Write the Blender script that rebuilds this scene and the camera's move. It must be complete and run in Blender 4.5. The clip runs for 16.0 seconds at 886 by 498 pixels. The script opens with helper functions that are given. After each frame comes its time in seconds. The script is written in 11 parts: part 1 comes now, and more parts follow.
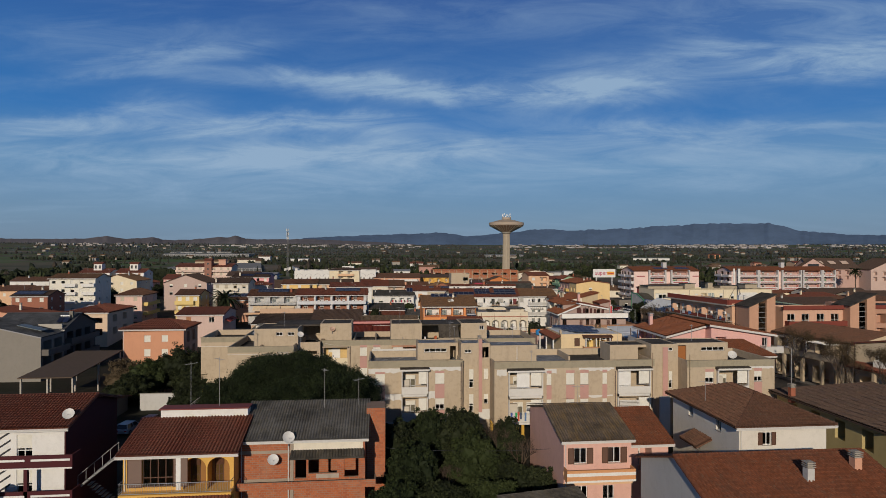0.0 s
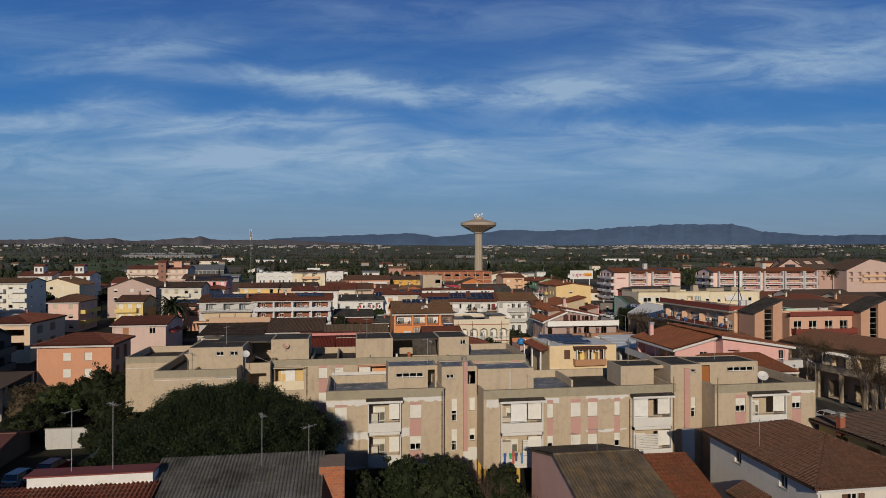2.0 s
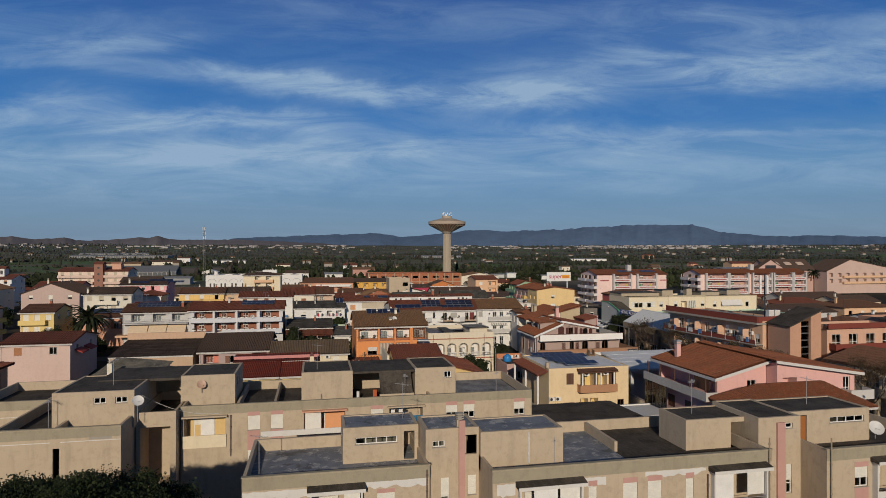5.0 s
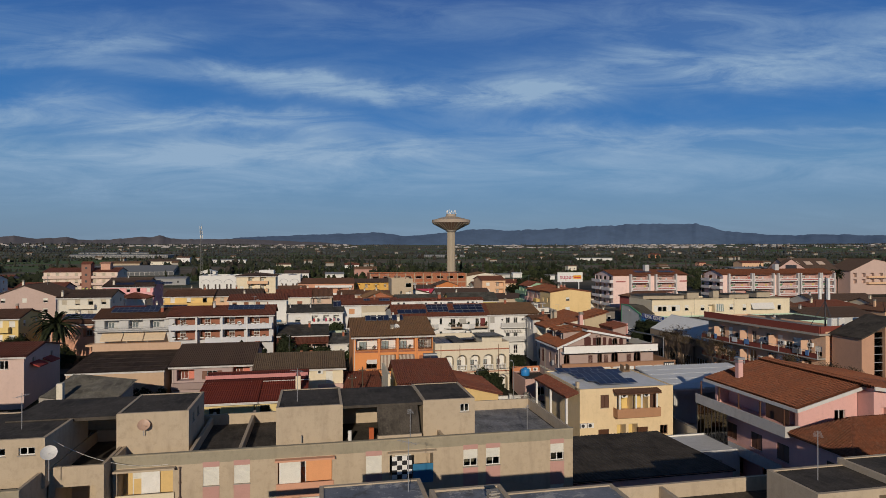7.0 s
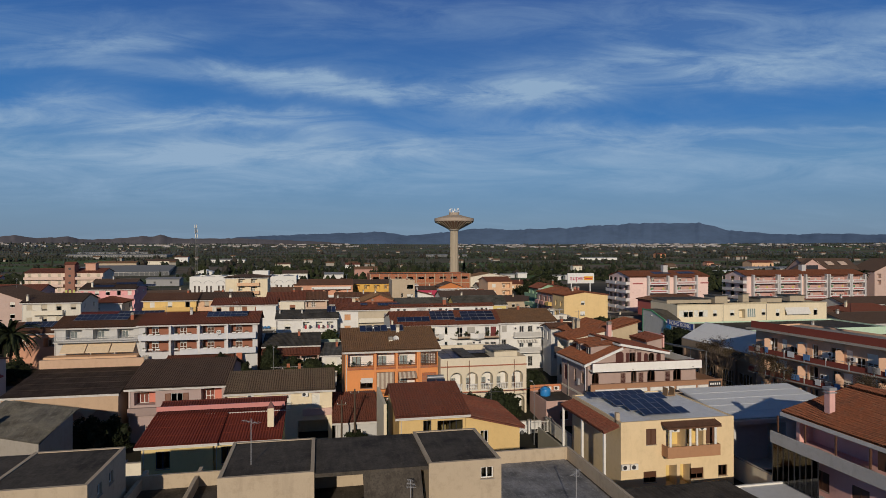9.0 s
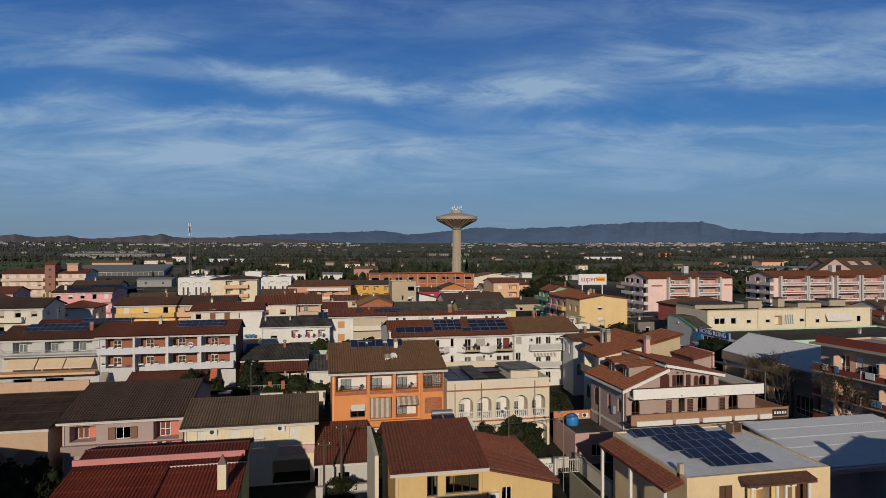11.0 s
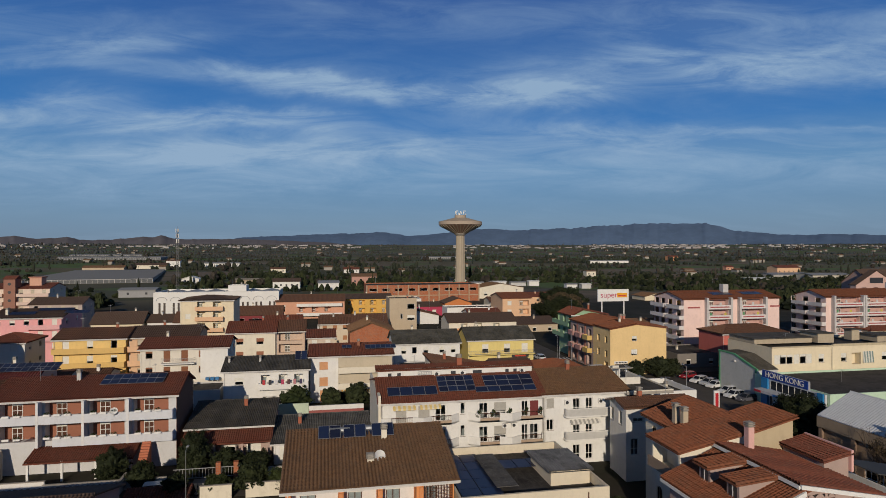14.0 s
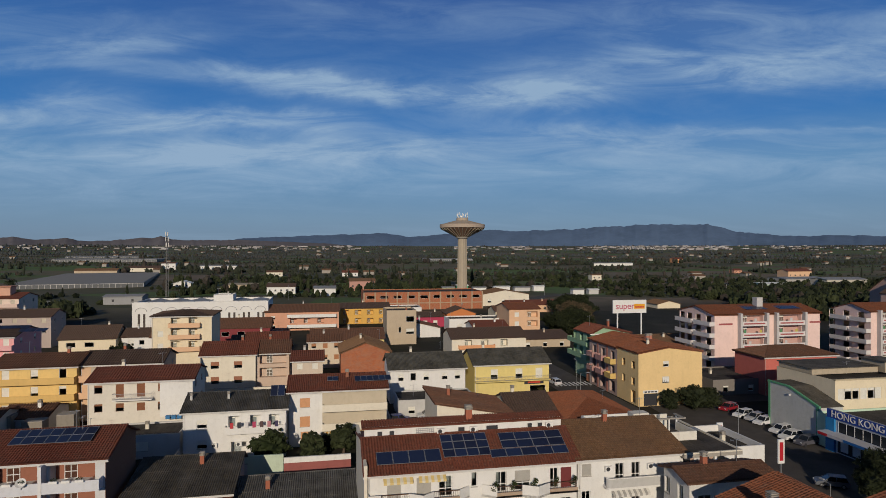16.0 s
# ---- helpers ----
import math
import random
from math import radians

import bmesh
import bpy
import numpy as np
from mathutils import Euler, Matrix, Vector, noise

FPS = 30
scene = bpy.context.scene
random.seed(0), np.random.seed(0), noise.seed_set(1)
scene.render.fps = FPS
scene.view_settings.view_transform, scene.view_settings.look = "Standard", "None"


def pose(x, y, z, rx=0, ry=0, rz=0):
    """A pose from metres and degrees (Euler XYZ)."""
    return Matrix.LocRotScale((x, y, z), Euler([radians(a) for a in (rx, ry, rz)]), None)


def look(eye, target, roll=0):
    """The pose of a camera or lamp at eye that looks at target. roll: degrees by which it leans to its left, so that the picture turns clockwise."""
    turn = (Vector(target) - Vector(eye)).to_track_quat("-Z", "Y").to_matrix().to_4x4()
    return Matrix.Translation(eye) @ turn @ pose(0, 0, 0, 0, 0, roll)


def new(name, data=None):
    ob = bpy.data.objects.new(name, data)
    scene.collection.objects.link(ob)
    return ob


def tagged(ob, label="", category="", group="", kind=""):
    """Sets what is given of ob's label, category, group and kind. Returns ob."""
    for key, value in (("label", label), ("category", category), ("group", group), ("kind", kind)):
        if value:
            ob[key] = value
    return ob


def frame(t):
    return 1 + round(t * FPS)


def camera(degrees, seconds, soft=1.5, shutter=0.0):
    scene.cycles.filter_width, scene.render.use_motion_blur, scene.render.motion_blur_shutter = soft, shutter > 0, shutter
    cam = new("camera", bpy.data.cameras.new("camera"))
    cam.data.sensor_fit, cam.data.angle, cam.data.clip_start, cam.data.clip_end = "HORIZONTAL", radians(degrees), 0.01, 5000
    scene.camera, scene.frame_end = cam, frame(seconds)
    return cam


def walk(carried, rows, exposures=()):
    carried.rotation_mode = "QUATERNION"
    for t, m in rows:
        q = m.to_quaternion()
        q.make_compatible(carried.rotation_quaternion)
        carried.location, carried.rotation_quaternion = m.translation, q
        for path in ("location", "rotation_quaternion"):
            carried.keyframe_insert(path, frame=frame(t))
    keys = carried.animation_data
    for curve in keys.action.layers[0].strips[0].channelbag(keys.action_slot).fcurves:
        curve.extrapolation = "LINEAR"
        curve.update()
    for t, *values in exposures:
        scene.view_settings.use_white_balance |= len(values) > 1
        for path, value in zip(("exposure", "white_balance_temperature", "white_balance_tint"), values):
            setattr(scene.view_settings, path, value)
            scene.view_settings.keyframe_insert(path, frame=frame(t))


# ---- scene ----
cam = camera(72.5, 16.0, soft=0.5)
METRES, EYE, TILT, LEAN, TURN = 126.0, 25.3, 0.0, 0.0, -5.7
ROWS = [
    (0.0, 0.0, 0.0, 0.0, -0.0, 0.15, -0.12),
    (0.5, -0.0014, 0.0303, -0.0, -0.18, 0.16, -0.09),
    (1.0, -0.0029, 0.0609, 0.0005, -1.01, 0.18, -0.07),
    (1.5, -0.0043, 0.0914, 0.0008, -1.93, 0.2, -0.07),
    (2.0, -0.0056, 0.1219, 0.0012, -2.87, 0.21, -0.04),
    (2.5, -0.0068, 0.1525, 0.0017, -3.81, 0.22, -0.05),
    (3.0, -0.0075, 0.1832, 0.0018, -4.81, 0.21, -0.07),
    (3.5, -0.0078, 0.2139, 0.0016, -5.93, 0.23, -0.04),
    (4.0, -0.0079, 0.2443, 0.0019, -6.24, 0.24, -0.05),
    (6.5, -0.0054, 0.3908, 0.0016, -5.99, 0.18, -0.02),
    (7.0, -0.004, 0.4195, 0.0016, -5.93, 0.16, -0.01),
    (7.5, -0.0025, 0.4488, 0.0017, -5.87, 0.16, -0.0),
    (8.0, -0.001, 0.4781, 0.0021, -5.84, 0.12, 0.01),
    (8.5, 0.0007, 0.5083, 0.0018, -5.8, 0.13, -0.01),
    (9.0, 0.0025, 0.5382, 0.0024, -5.76, 0.1, 0.0),
    (11.5, 0.0112, 0.6901, 0.0049, -5.6, -0.0, 0.0),
    (12.0, 0.0134, 0.7221, 0.0084, -5.57, 0.0, -0.01),
    (12.5, 0.0156, 0.7546, 0.0139, -5.54, 0.02, -0.0),
    (13.0, 0.0181, 0.7883, 0.0211, -5.51, 0.07, -0.0),
    (13.5, 0.0207, 0.8224, 0.029, -5.49, 0.09, 0.01),
    (14.0, 0.0229, 0.8568, 0.0369, -5.48, 0.1, -0.0),
    (14.5, 0.0258, 0.8916, 0.0448, -5.45, 0.11, 0.01),
    (15.0, 0.0283, 0.9265, 0.0505, -5.44, 0.09, -0.02),
    (15.5, 0.0305, 0.9617, 0.0517, -5.45, 0.14, -0.0),
    (16.0, 0.0321, 0.9939, 0.0545, -5.43, 0.17, -0.02),
]
walk(cam, [(t, pose(0, 0, EYE, TILT, LEAN, TURN) @ pose(METRES * x, METRES * y, METRES * z, 90 + pitch, roll, yaw)) for t, x, y, z, yaw, pitch, roll in ROWS])

# ---- world, sun ----
SUN_EL, SUN_AZ = 18.0, 13.5   # degrees above the horizon; degrees west of the walls' south
world = bpy.data.worlds.new("world")
scene.world = world
world.use_nodes = True
wn, wl = world.node_tree.nodes, world.node_tree.links
wn.clear()


def wnode(kind, **kw):
    n = wn.new(kind)
    for k, v in kw.items():
        n.inputs[k].default_value = v
    return n


def wmath(op, a, b):
    n = wn.new("ShaderNodeMath")
    n.operation = op
    for i, s in enumerate((a, b)):
        if isinstance(s, (int, float)):
            n.inputs[i].default_value = s
        else:
            wl.new(s, n.inputs[i])
    return n.outputs[0]


sky = wn.new("ShaderNodeTexSky")
sky.sky_type = "NISHITA"
sky.sun_disc = False
sky.sun_elevation = radians(SUN_EL)
sky.sun_rotation = radians(180 + SUN_AZ)
sky.air_density, sky.dust_density, sky.ozone_density = 1.0, 0.4, 2.5
coord = wn.new("ShaderNodeTexCoord")
sep = wn.new("ShaderNodeSeparateXYZ")
wl.new(coord.outputs["Generated"], sep.inputs[0])
elev = wmath("MAXIMUM", sep.outputs[2], 0.0)
# thin cirrus: a noise on a high flat sheet, drawn out along the wind
den = wmath("ADD", elev, 0.16)
cx = wmath("DIVIDE", sep.outputs[0], den)
cy = wmath("DIVIDE", sep.outputs[1], den)
comb = wn.new("ShaderNodeCombineXYZ")
wl.new(wmath("ADD", wmath("MULTIPLY", cx, 0.55), wmath("MULTIPLY", cy, 0.10)), comb.inputs[0])
wl.new(wmath("SUBTRACT", wmath("MULTIPLY", cy, 2.3), wmath("MULTIPLY", cx, 0.25)), comb.inputs[1])
n1 = wnode("ShaderNodeTexNoise", Scale=0.95, Detail=10.0, Roughness=0.6, Distortion=0.9)
wl.new(comb.outputs[0], n1.inputs["Vector"])
n2 = wnode("ShaderNodeTexNoise", Scale=0.5, Detail=3.0, Roughness=0.5, Distortion=0.2)
wl.new(comb.outputs[0], n2.inputs["Vector"])
cloud = wmath("ADD", wmath("MULTIPLY", n1.outputs[0], 0.55), wmath("MULTIPLY", n2.outputs[0], 0.55))
ramp = wn.new("ShaderNodeMapRange")
ramp.interpolation_type = "SMOOTHSTEP"
ramp.inputs[1].default_value, ramp.inputs[2].default_value = 0.50, 0.67
ramp.inputs[3].default_value, ramp.inputs[4].default_value = 0.0, 0.9
wl.new(cloud, ramp.inputs[0])
# the long feathered bands of that day's cirrus, over the north: (from, to) as slopes east and up, width, density, bow
NORTHING = radians(11.6)
ahead = wmath("MAXIMUM", wmath("ADD", wmath("MULTIPLY", sep.outputs[0], math.sin(NORTHING)), wmath("MULTIPLY", sep.outputs[1], math.cos(NORTHING))), 0.05)
aside = wmath("SUBTRACT", wmath("MULTIPLY", sep.outputs[0], math.cos(NORTHING)), wmath("MULTIPLY", sep.outputs[1], math.sin(NORTHING)))
east, up = wmath("DIVIDE", aside, ahead), wmath("DIVIDE", sep.outputs[2], ahead)


def sky_noise(sx, sy, scale, detail, rough, distort):
    c = wn.new("ShaderNodeCombineXYZ")
    wl.new(wmath("MULTIPLY", east, sx), c.inputs[0])
    wl.new(wmath("MULTIPLY", up, sy), c.inputs[1])
    n = wnode("ShaderNodeTexNoise", Scale=scale, Detail=detail, Roughness=rough, Distortion=distort)
    wl.new(c.outputs[0], n.inputs["Vector"])
    return n.outputs[0]


drift = wmath("SUBTRACT", sky_noise(1.0, 2.2, 3.2, 6.0, 0.62, 0.4), 0.5)
feather = wn.new("ShaderNodeMapRange")
feather.inputs[1].default_value, feather.inputs[2].default_value = 0.36, 0.68
feather.inputs[3].default_value, feather.inputs[4].default_value = 0.25, 1.15
wl.new(sky_noise(1.4, 7.0, 3.0, 9.0, 0.66, 0.7), feather.inputs[0])
veil = wmath("MULTIPLY", ramp.outputs[0], 0.22)
for e0, u0, e1, u1, wide, dens, bow in (
        (-0.38, 0.284, 0.30, 0.246, 0.019, 1.05, -0.04), (-0.72, 0.318, -0.28, 0.290, 0.014, 0.45, 0.0),
        (0.02, 0.282, 0.95, 0.318, 0.030, 0.62, 0.02), (0.26, 0.330, 0.62, 0.290, 0.026, 0.50, -0.10),
        (-0.82, 0.320, -0.38, 0.352, 0.014, 0.55, -0.12), (-0.62, 0.214, -0.14, 0.210, 0.016, 0.95, 0.03),
        (-1.00, 0.205, -0.50, 0.252, 0.022, 0.75, 0.0), (-1.10, 0.142, 1.10, 0.150, 0.046, 0.62, 0.0),
        (-0.80, 0.150, 0.10, 0.172, 0.016, 0.45, 0.03), (0.10, 0.205, 0.30, 0.180, 0.012, 0.42, 0.0),
        (0.34, 0.186, 0.85, 0.212, 0.007, 0.45, 0.0), (0.30, 0.392, 1.0, 0.350, 0.034, 0.42, -0.05),
        (-0.40, 0.395, 0.45, 0.372, 0.034, 0.26, 0.0), (-0.95, 0.372, -0.40, 0.378, 0.026, 0.28, 0.0)):
    half = (e1 - e0) / 2
    along = wmath("SUBTRACT", east, (e0 + e1) / 2)
    mid = wmath("ADD", wmath("MULTIPLY", along, (u1 - u0) / (e1 - e0)), wmath("MULTIPLY", wmath("MULTIPLY", along, along), -bow))
    off = wmath("DIVIDE", wmath("ADD", wmath("SUBTRACT", wmath("SUBTRACT", up, (u0 + u1) / 2 + bow * half * half * 0.5), mid), wmath("MULTIPLY", drift, 0.085)), wide)
    core = wmath("DIVIDE", 1.0, wmath("ADD", 1.0, wmath("MULTIPLY", wmath("MULTIPLY", off, off), wmath("MULTIPLY", off, off))))
    ends = wn.new("ShaderNodeMapRange")
    ends.interpolation_type = "SMOOTHSTEP"
    ends.inputs[1].default_value, ends.inputs[2].default_value = half * 1.25, half * 0.45
    wl.new(wmath("ABSOLUTE", along, 0.0), ends.inputs[0])
    veil = wmath("ADD", veil, wmath("MULTIPLY", wmath("MULTIPLY", core, ends.outputs[0]), dens))
veil = wmath("MINIMUM", wmath("MULTIPLY", veil, feather.outputs[0]), 0.92)
# the clear sky: the physical sky toned towards the deep blue of a polarised winter sky
grad = wn.new("ShaderNodeValToRGB")
for k, (p, c) in enumerate(((0.0, (0.150, 0.222, 0.318)), (0.05, (0.150, 0.256, 0.388)), (0.13, (0.092, 0.236, 0.440)), (0.20, (0.030, 0.160, 0.435)), (0.38, (0.024, 0.094, 0.315)), (0.62, (0.022, 0.034, 0.066)), (1.0, (0.015, 0.021, 0.036)))):
    e = grad.color_ramp.elements[k] if k < 2 else grad.color_ramp.elements.new(p)
    e.position, e.color = p, (*c, 1)
wl.new(elev, grad.inputs[0])
scale = wn.new("ShaderNodeVectorMath")
scale.operation = "SCALE"
scale.inputs[3].default_value = 10.0
wl.new(grad.outputs[0], scale.inputs[0])
tone = wn.new("ShaderNodeMix")
tone.data_type = "RGBA"
tone.inputs[0].default_value = 0.96
wl.new(sky.outputs[0], tone.inputs[6])
wl.new(scale.outputs[0], tone.inputs[7])
mixc = wn.new("ShaderNodeMix")
mixc.data_type = "RGBA"
wl.new(veil, mixc.inputs[0])
wl.new(tone.outputs[2], mixc.inputs[6])
mixc.inputs[7].default_value = (2.9, 4.2, 5.8, 1)
bg = wn.new("ShaderNodeBackground")
bg.inputs[1].default_value = 0.1
wl.new(mixc.outputs[2], bg.inputs[0])
wo = wn.new("ShaderNodeOutputWorld")
wl.new(bg.outputs[0], wo.inputs[0])

sun = new("sun", bpy.data.lights.new("sun", "SUN"))
sun.data.energy, sun.data.angle, sun.data.color = 3.15, radians(0.6), (1.0, 0.87, 0.70)
sun_dir = Vector((-math.sin(radians(SUN_AZ)) * math.cos(radians(SUN_EL)), -math.cos(radians(SUN_AZ)) * math.cos(radians(SUN_EL)), math.sin(radians(SUN_EL))))
sun.matrix_world = look(sun_dir * 300 + Vector((20, 100, 0)), (20, 100, 0))

# ---- materials ----
MATS = {}


class Nodes:
    """A small helper round one material's node tree."""

    def __init__(self, name, rough=0.8, metal=0.0, spec=0.4):
        self.m = bpy.data.materials.new(name)
        self.m.use_nodes = True
        self.t = self.m.node_tree
        self.b = self.t.nodes["Principled BSDF"]
        self.b.inputs["Roughness"].default_value = rough
        self.b.inputs["Metallic"].default_value = metal
        self.b.inputs["Specular IOR Level"].default_value = spec
        self.pos = self.t.nodes.new("ShaderNodeNewGeometry").outputs["Position"]

    def link(self, a, b):
        self.t.links.new(a, b)

    def scaled(self, sx, sy, sz):
        n = self.t.nodes.new("ShaderNodeVectorMath")
        n.operation = "MULTIPLY"
        n.inputs[1].default_value = (sx, sy, sz)
        self.link(self.pos, n.inputs[0])
        return n.outputs[0]

    def noise(self, scale, detail=3, rough=0.55, vec=None):
        n = self.t.nodes.new("ShaderNodeTexNoise")
        n.inputs["Scale"].default_value, n.inputs["Detail"].default_value, n.inputs["Roughness"].default_value = scale, detail, rough
        self.link(vec or self.pos, n.inputs["Vector"])
        return n.outputs[0]

    def span(self, v, a, b, lo=0.0, hi=1.0):
        n = self.t.nodes.new("ShaderNodeMapRange")
        n.inputs[1].default_value, n.inputs[2].default_value, n.inputs[3].default_value, n.inputs[4].default_value = a, b, lo, hi
        self.link(v, n.inputs[0])
        return n.outputs[0]

    def mix(self, f, a, b, mode="MIX"):
        n = self.t.nodes.new("ShaderNodeMix")
        n.data_type, n.blend_type = "RGBA", mode
        for i, s in ((0, f), (6, a), (7, b)):
            if isinstance(s, tuple):
                n.inputs[i].default_value = (*s, 1)
            elif isinstance(s, (int, float)):
                n.inputs[i].default_value = s
            else:
                self.link(s, n.inputs[i])
        return n.outputs[2]

    def math(self, op, a, b):
        n = self.t.nodes.new("ShaderNodeMath")
        n.operation = op
        for i, s in enumerate((a, b)):
            if isinstance(s, (int, float)):
                n.inputs[i].default_value = s
            else:
                self.link(s, n.inputs[i])
        return n.outputs[0]

    def rand(self):
        return self.t.nodes.new("ShaderNodeObjectInfo").outputs["Random"]

    def island(self):
        return self.t.nodes.new("ShaderNodeNewGeometry").outputs["Random Per Island"]

    def bump(self, h, strength, dist=0.02):
        n = self.t.nodes.new("ShaderNodeBump")
        n.inputs["Strength"].default_value, n.inputs["Distance"].default_value = strength, dist
        self.link(h, n.inputs["Height"])
        self.link(n.outputs[0], self.b.inputs["Normal"])

    def color(self, c):
        if isinstance(c, tuple):
            self.b.inputs["Base Color"].default_value = (*c, 1)
        else:
            self.link(c, self.b.inputs["Base Color"])
        return self.m


def dim(c, k):
    return tuple(min(1.0, v * k) for v in c)


def plaster(c, dirt=0.35):
    """Painted plaster: blotches, vertical rain streaks, fine grain."""
    key = ("plaster", c, dirt)
    if key not in MATS:
        n = Nodes("plaster", 0.9, 0, 0.25)
        big = n.span(n.noise(0.35, 4), 0.35, 0.7)
        streak = n.span(n.noise(1.0, 6, 0.65, n.scaled(1.3, 1.3, 0.22)), 0.52, 0.85)
        grain = n.noise(14, 2)
        col = n.mix(n.math("MULTIPLY", big, 0.45), c, dim(c, 0.84))
        col = n.mix(n.math("MULTIPLY", streak, dirt * 0.75), col, dim((c[0] * 0.62 + 0.02, c[1] * 0.60 + 0.02, c[2] * 0.58 + 0.02), 0.85))
        stain = n.span(n.noise(1.9, 7, 0.72), 0.5, 0.72)
        col = n.mix(n.math("MULTIPLY", stain, 0.12 + dirt * 0.5), col, dim((c[0] * 0.66 + 0.015, c[1] * 0.64 + 0.015, c[2] * 0.60 + 0.015), 0.9))
        col = n.mix(n.span(grain, 0.3, 0.75, 0, 0.2), col, dim(c, 0.66))
        n.bump(grain, 0.3, 0.01)
        MATS[key] = n.color(col)
    return MATS[key]


def tile_mat(c, age=0.5):
    """Fired clay roof tiles: each course and patch a little different, lichen and soot."""
    key = ("tile", c, age)
    if key not in MATS:
        n = Nodes("clay_tile", 0.85, 0, 0.25)
        cell = n.t.nodes.new("ShaderNodeTexVoronoi")
        cell.inputs["Scale"].default_value = 4.5
        n.link(n.pos, cell.inputs["Vector"])
        sepc = n.t.nodes.new("ShaderNodeSeparateColor")
        n.link(cell.outputs["Color"], sepc.inputs[0])
        col = n.mix(n.math("MULTIPLY", sepc.outputs[0], 0.6), dim(c, 1.12), dim(c, 0.5))
        col = n.mix(n.math("MULTIPLY", n.span(n.noise(0.55, 5, 0.65), 0.42, 0.72), age * 0.6), col, (0.075, 0.062, 0.05))
        col = n.mix(n.math("MULTIPLY", n.span(n.noise(2.6, 4, 0.7), 0.55, 0.75), age * 0.8), col, (0.20, 0.17, 0.12))
        n.bump(n.noise(22, 2), 0.3, 0.01)
        MATS[key] = n.color(col)
    return MATS[key]


def cement_mat(c=(0.088, 0.080, 0.070), lichen=(0.125, 0.10, 0.06)):
    """Weathered fibre-cement or bitumen sheet: sooty streaks down the slope and lichen."""
    key = ("cement", c, lichen)
    if key not in MATS:
        n = Nodes("fibre_cement", 0.92, 0, 0.2)
        a = n.span(n.noise(0.5, 5, 0.65), 0.35, 0.7)
        b = n.span(n.noise(1.0, 5, 0.7, n.scaled(3.0, 0.5, 1.0)), 0.45, 0.72)
        col = n.mix(a, dim(c, 0.45), dim(c, 1.3))
        col = n.mix(n.math("MULTIPLY", b, 0.6), col, lichen)
        col = n.mix(n.span(n.noise(2.3, 6, 0.7), 0.56, 0.66, 0, 0.5), col, dim(c, 1.7))
        col = n.mix(n.span(n.noise(9, 3), 0.45, 0.75, 0, 0.6), col, dim(c, 0.4))
        n.bump(n.noise(8, 4), 0.3, 0.02)
        MATS[key] = n.color(col)
    return MATS[key]


def membrane_mat():
    """Silvery roof felt whose coating flakes off in white and grey scabs, with dark pools of dirt."""
    n = Nodes("roof_membrane", 0.75, 0, 0.3)
    col = n.mix(n.span(n.noise(0.6, 5, 0.65), 0.38, 0.66), (0.15, 0.165, 0.195), (0.235, 0.245, 0.27))
    col = n.mix(n.span(n.noise(0.9, 7, 0.75), 0.54, 0.58, 0, 0.8), col, (0.46, 0.45, 0.43))
    col = n.mix(n.span(n.noise(0.35, 6, 0.7), 0.56, 0.62, 0, 0.75), col, (0.085, 0.08, 0.075))
    col = n.mix(n.span(n.noise(7, 4, 0.7), 0.5, 0.7, 0, 0.5), col, (0.11, 0.11, 0.115))
    n.bump(n.noise(5, 4), 0.3, 0.02)
    return n.color(col)


def plain(c, rough=0.6, metal=0.0, var=0.25, spec=0.4):
    key = ("plain", c, rough, metal, var)
    if key not in MATS:
        n = Nodes("painted", rough, metal, spec)
        col = n.mix(n.span(n.noise(1.7, 4), 0.35, 0.7, 0, var), c, dim(c, 0.6))
        col = n.mix(n.span(n.noise(12, 2), 0.45, 0.8, 0, var), col, dim(c, 0.5))
        MATS[key] = n.color(col)
    return MATS[key]


def glass_mat():
    if "glass" not in MATS:
        m = bpy.data.materials.new("window_glass")
        m.use_nodes = True
        t = m.node_tree
        t.nodes.clear()
        o, mx, tr, gl, fr = (t.nodes.new(k) for k in ("ShaderNodeOutputMaterial", "ShaderNodeMixShader", "ShaderNodeBsdfTransparent", "ShaderNodeBsdfGlossy", "ShaderNodeFresnel"))
        tr.inputs[0].default_value = (0.55, 0.6, 0.62, 1)
        gl.inputs["Roughness"].default_value = 0.03
        fr.inputs[0].default_value = 1.6
        t.links.new(fr.outputs[0], mx.inputs[0])
        t.links.new(tr.outputs[0], mx.inputs[1])
        t.links.new(gl.outputs[0], mx.inputs[2])
        t.links.new(mx.outputs[0], o.inputs[0])
        MATS["glass"] = m
    return MATS["glass"]


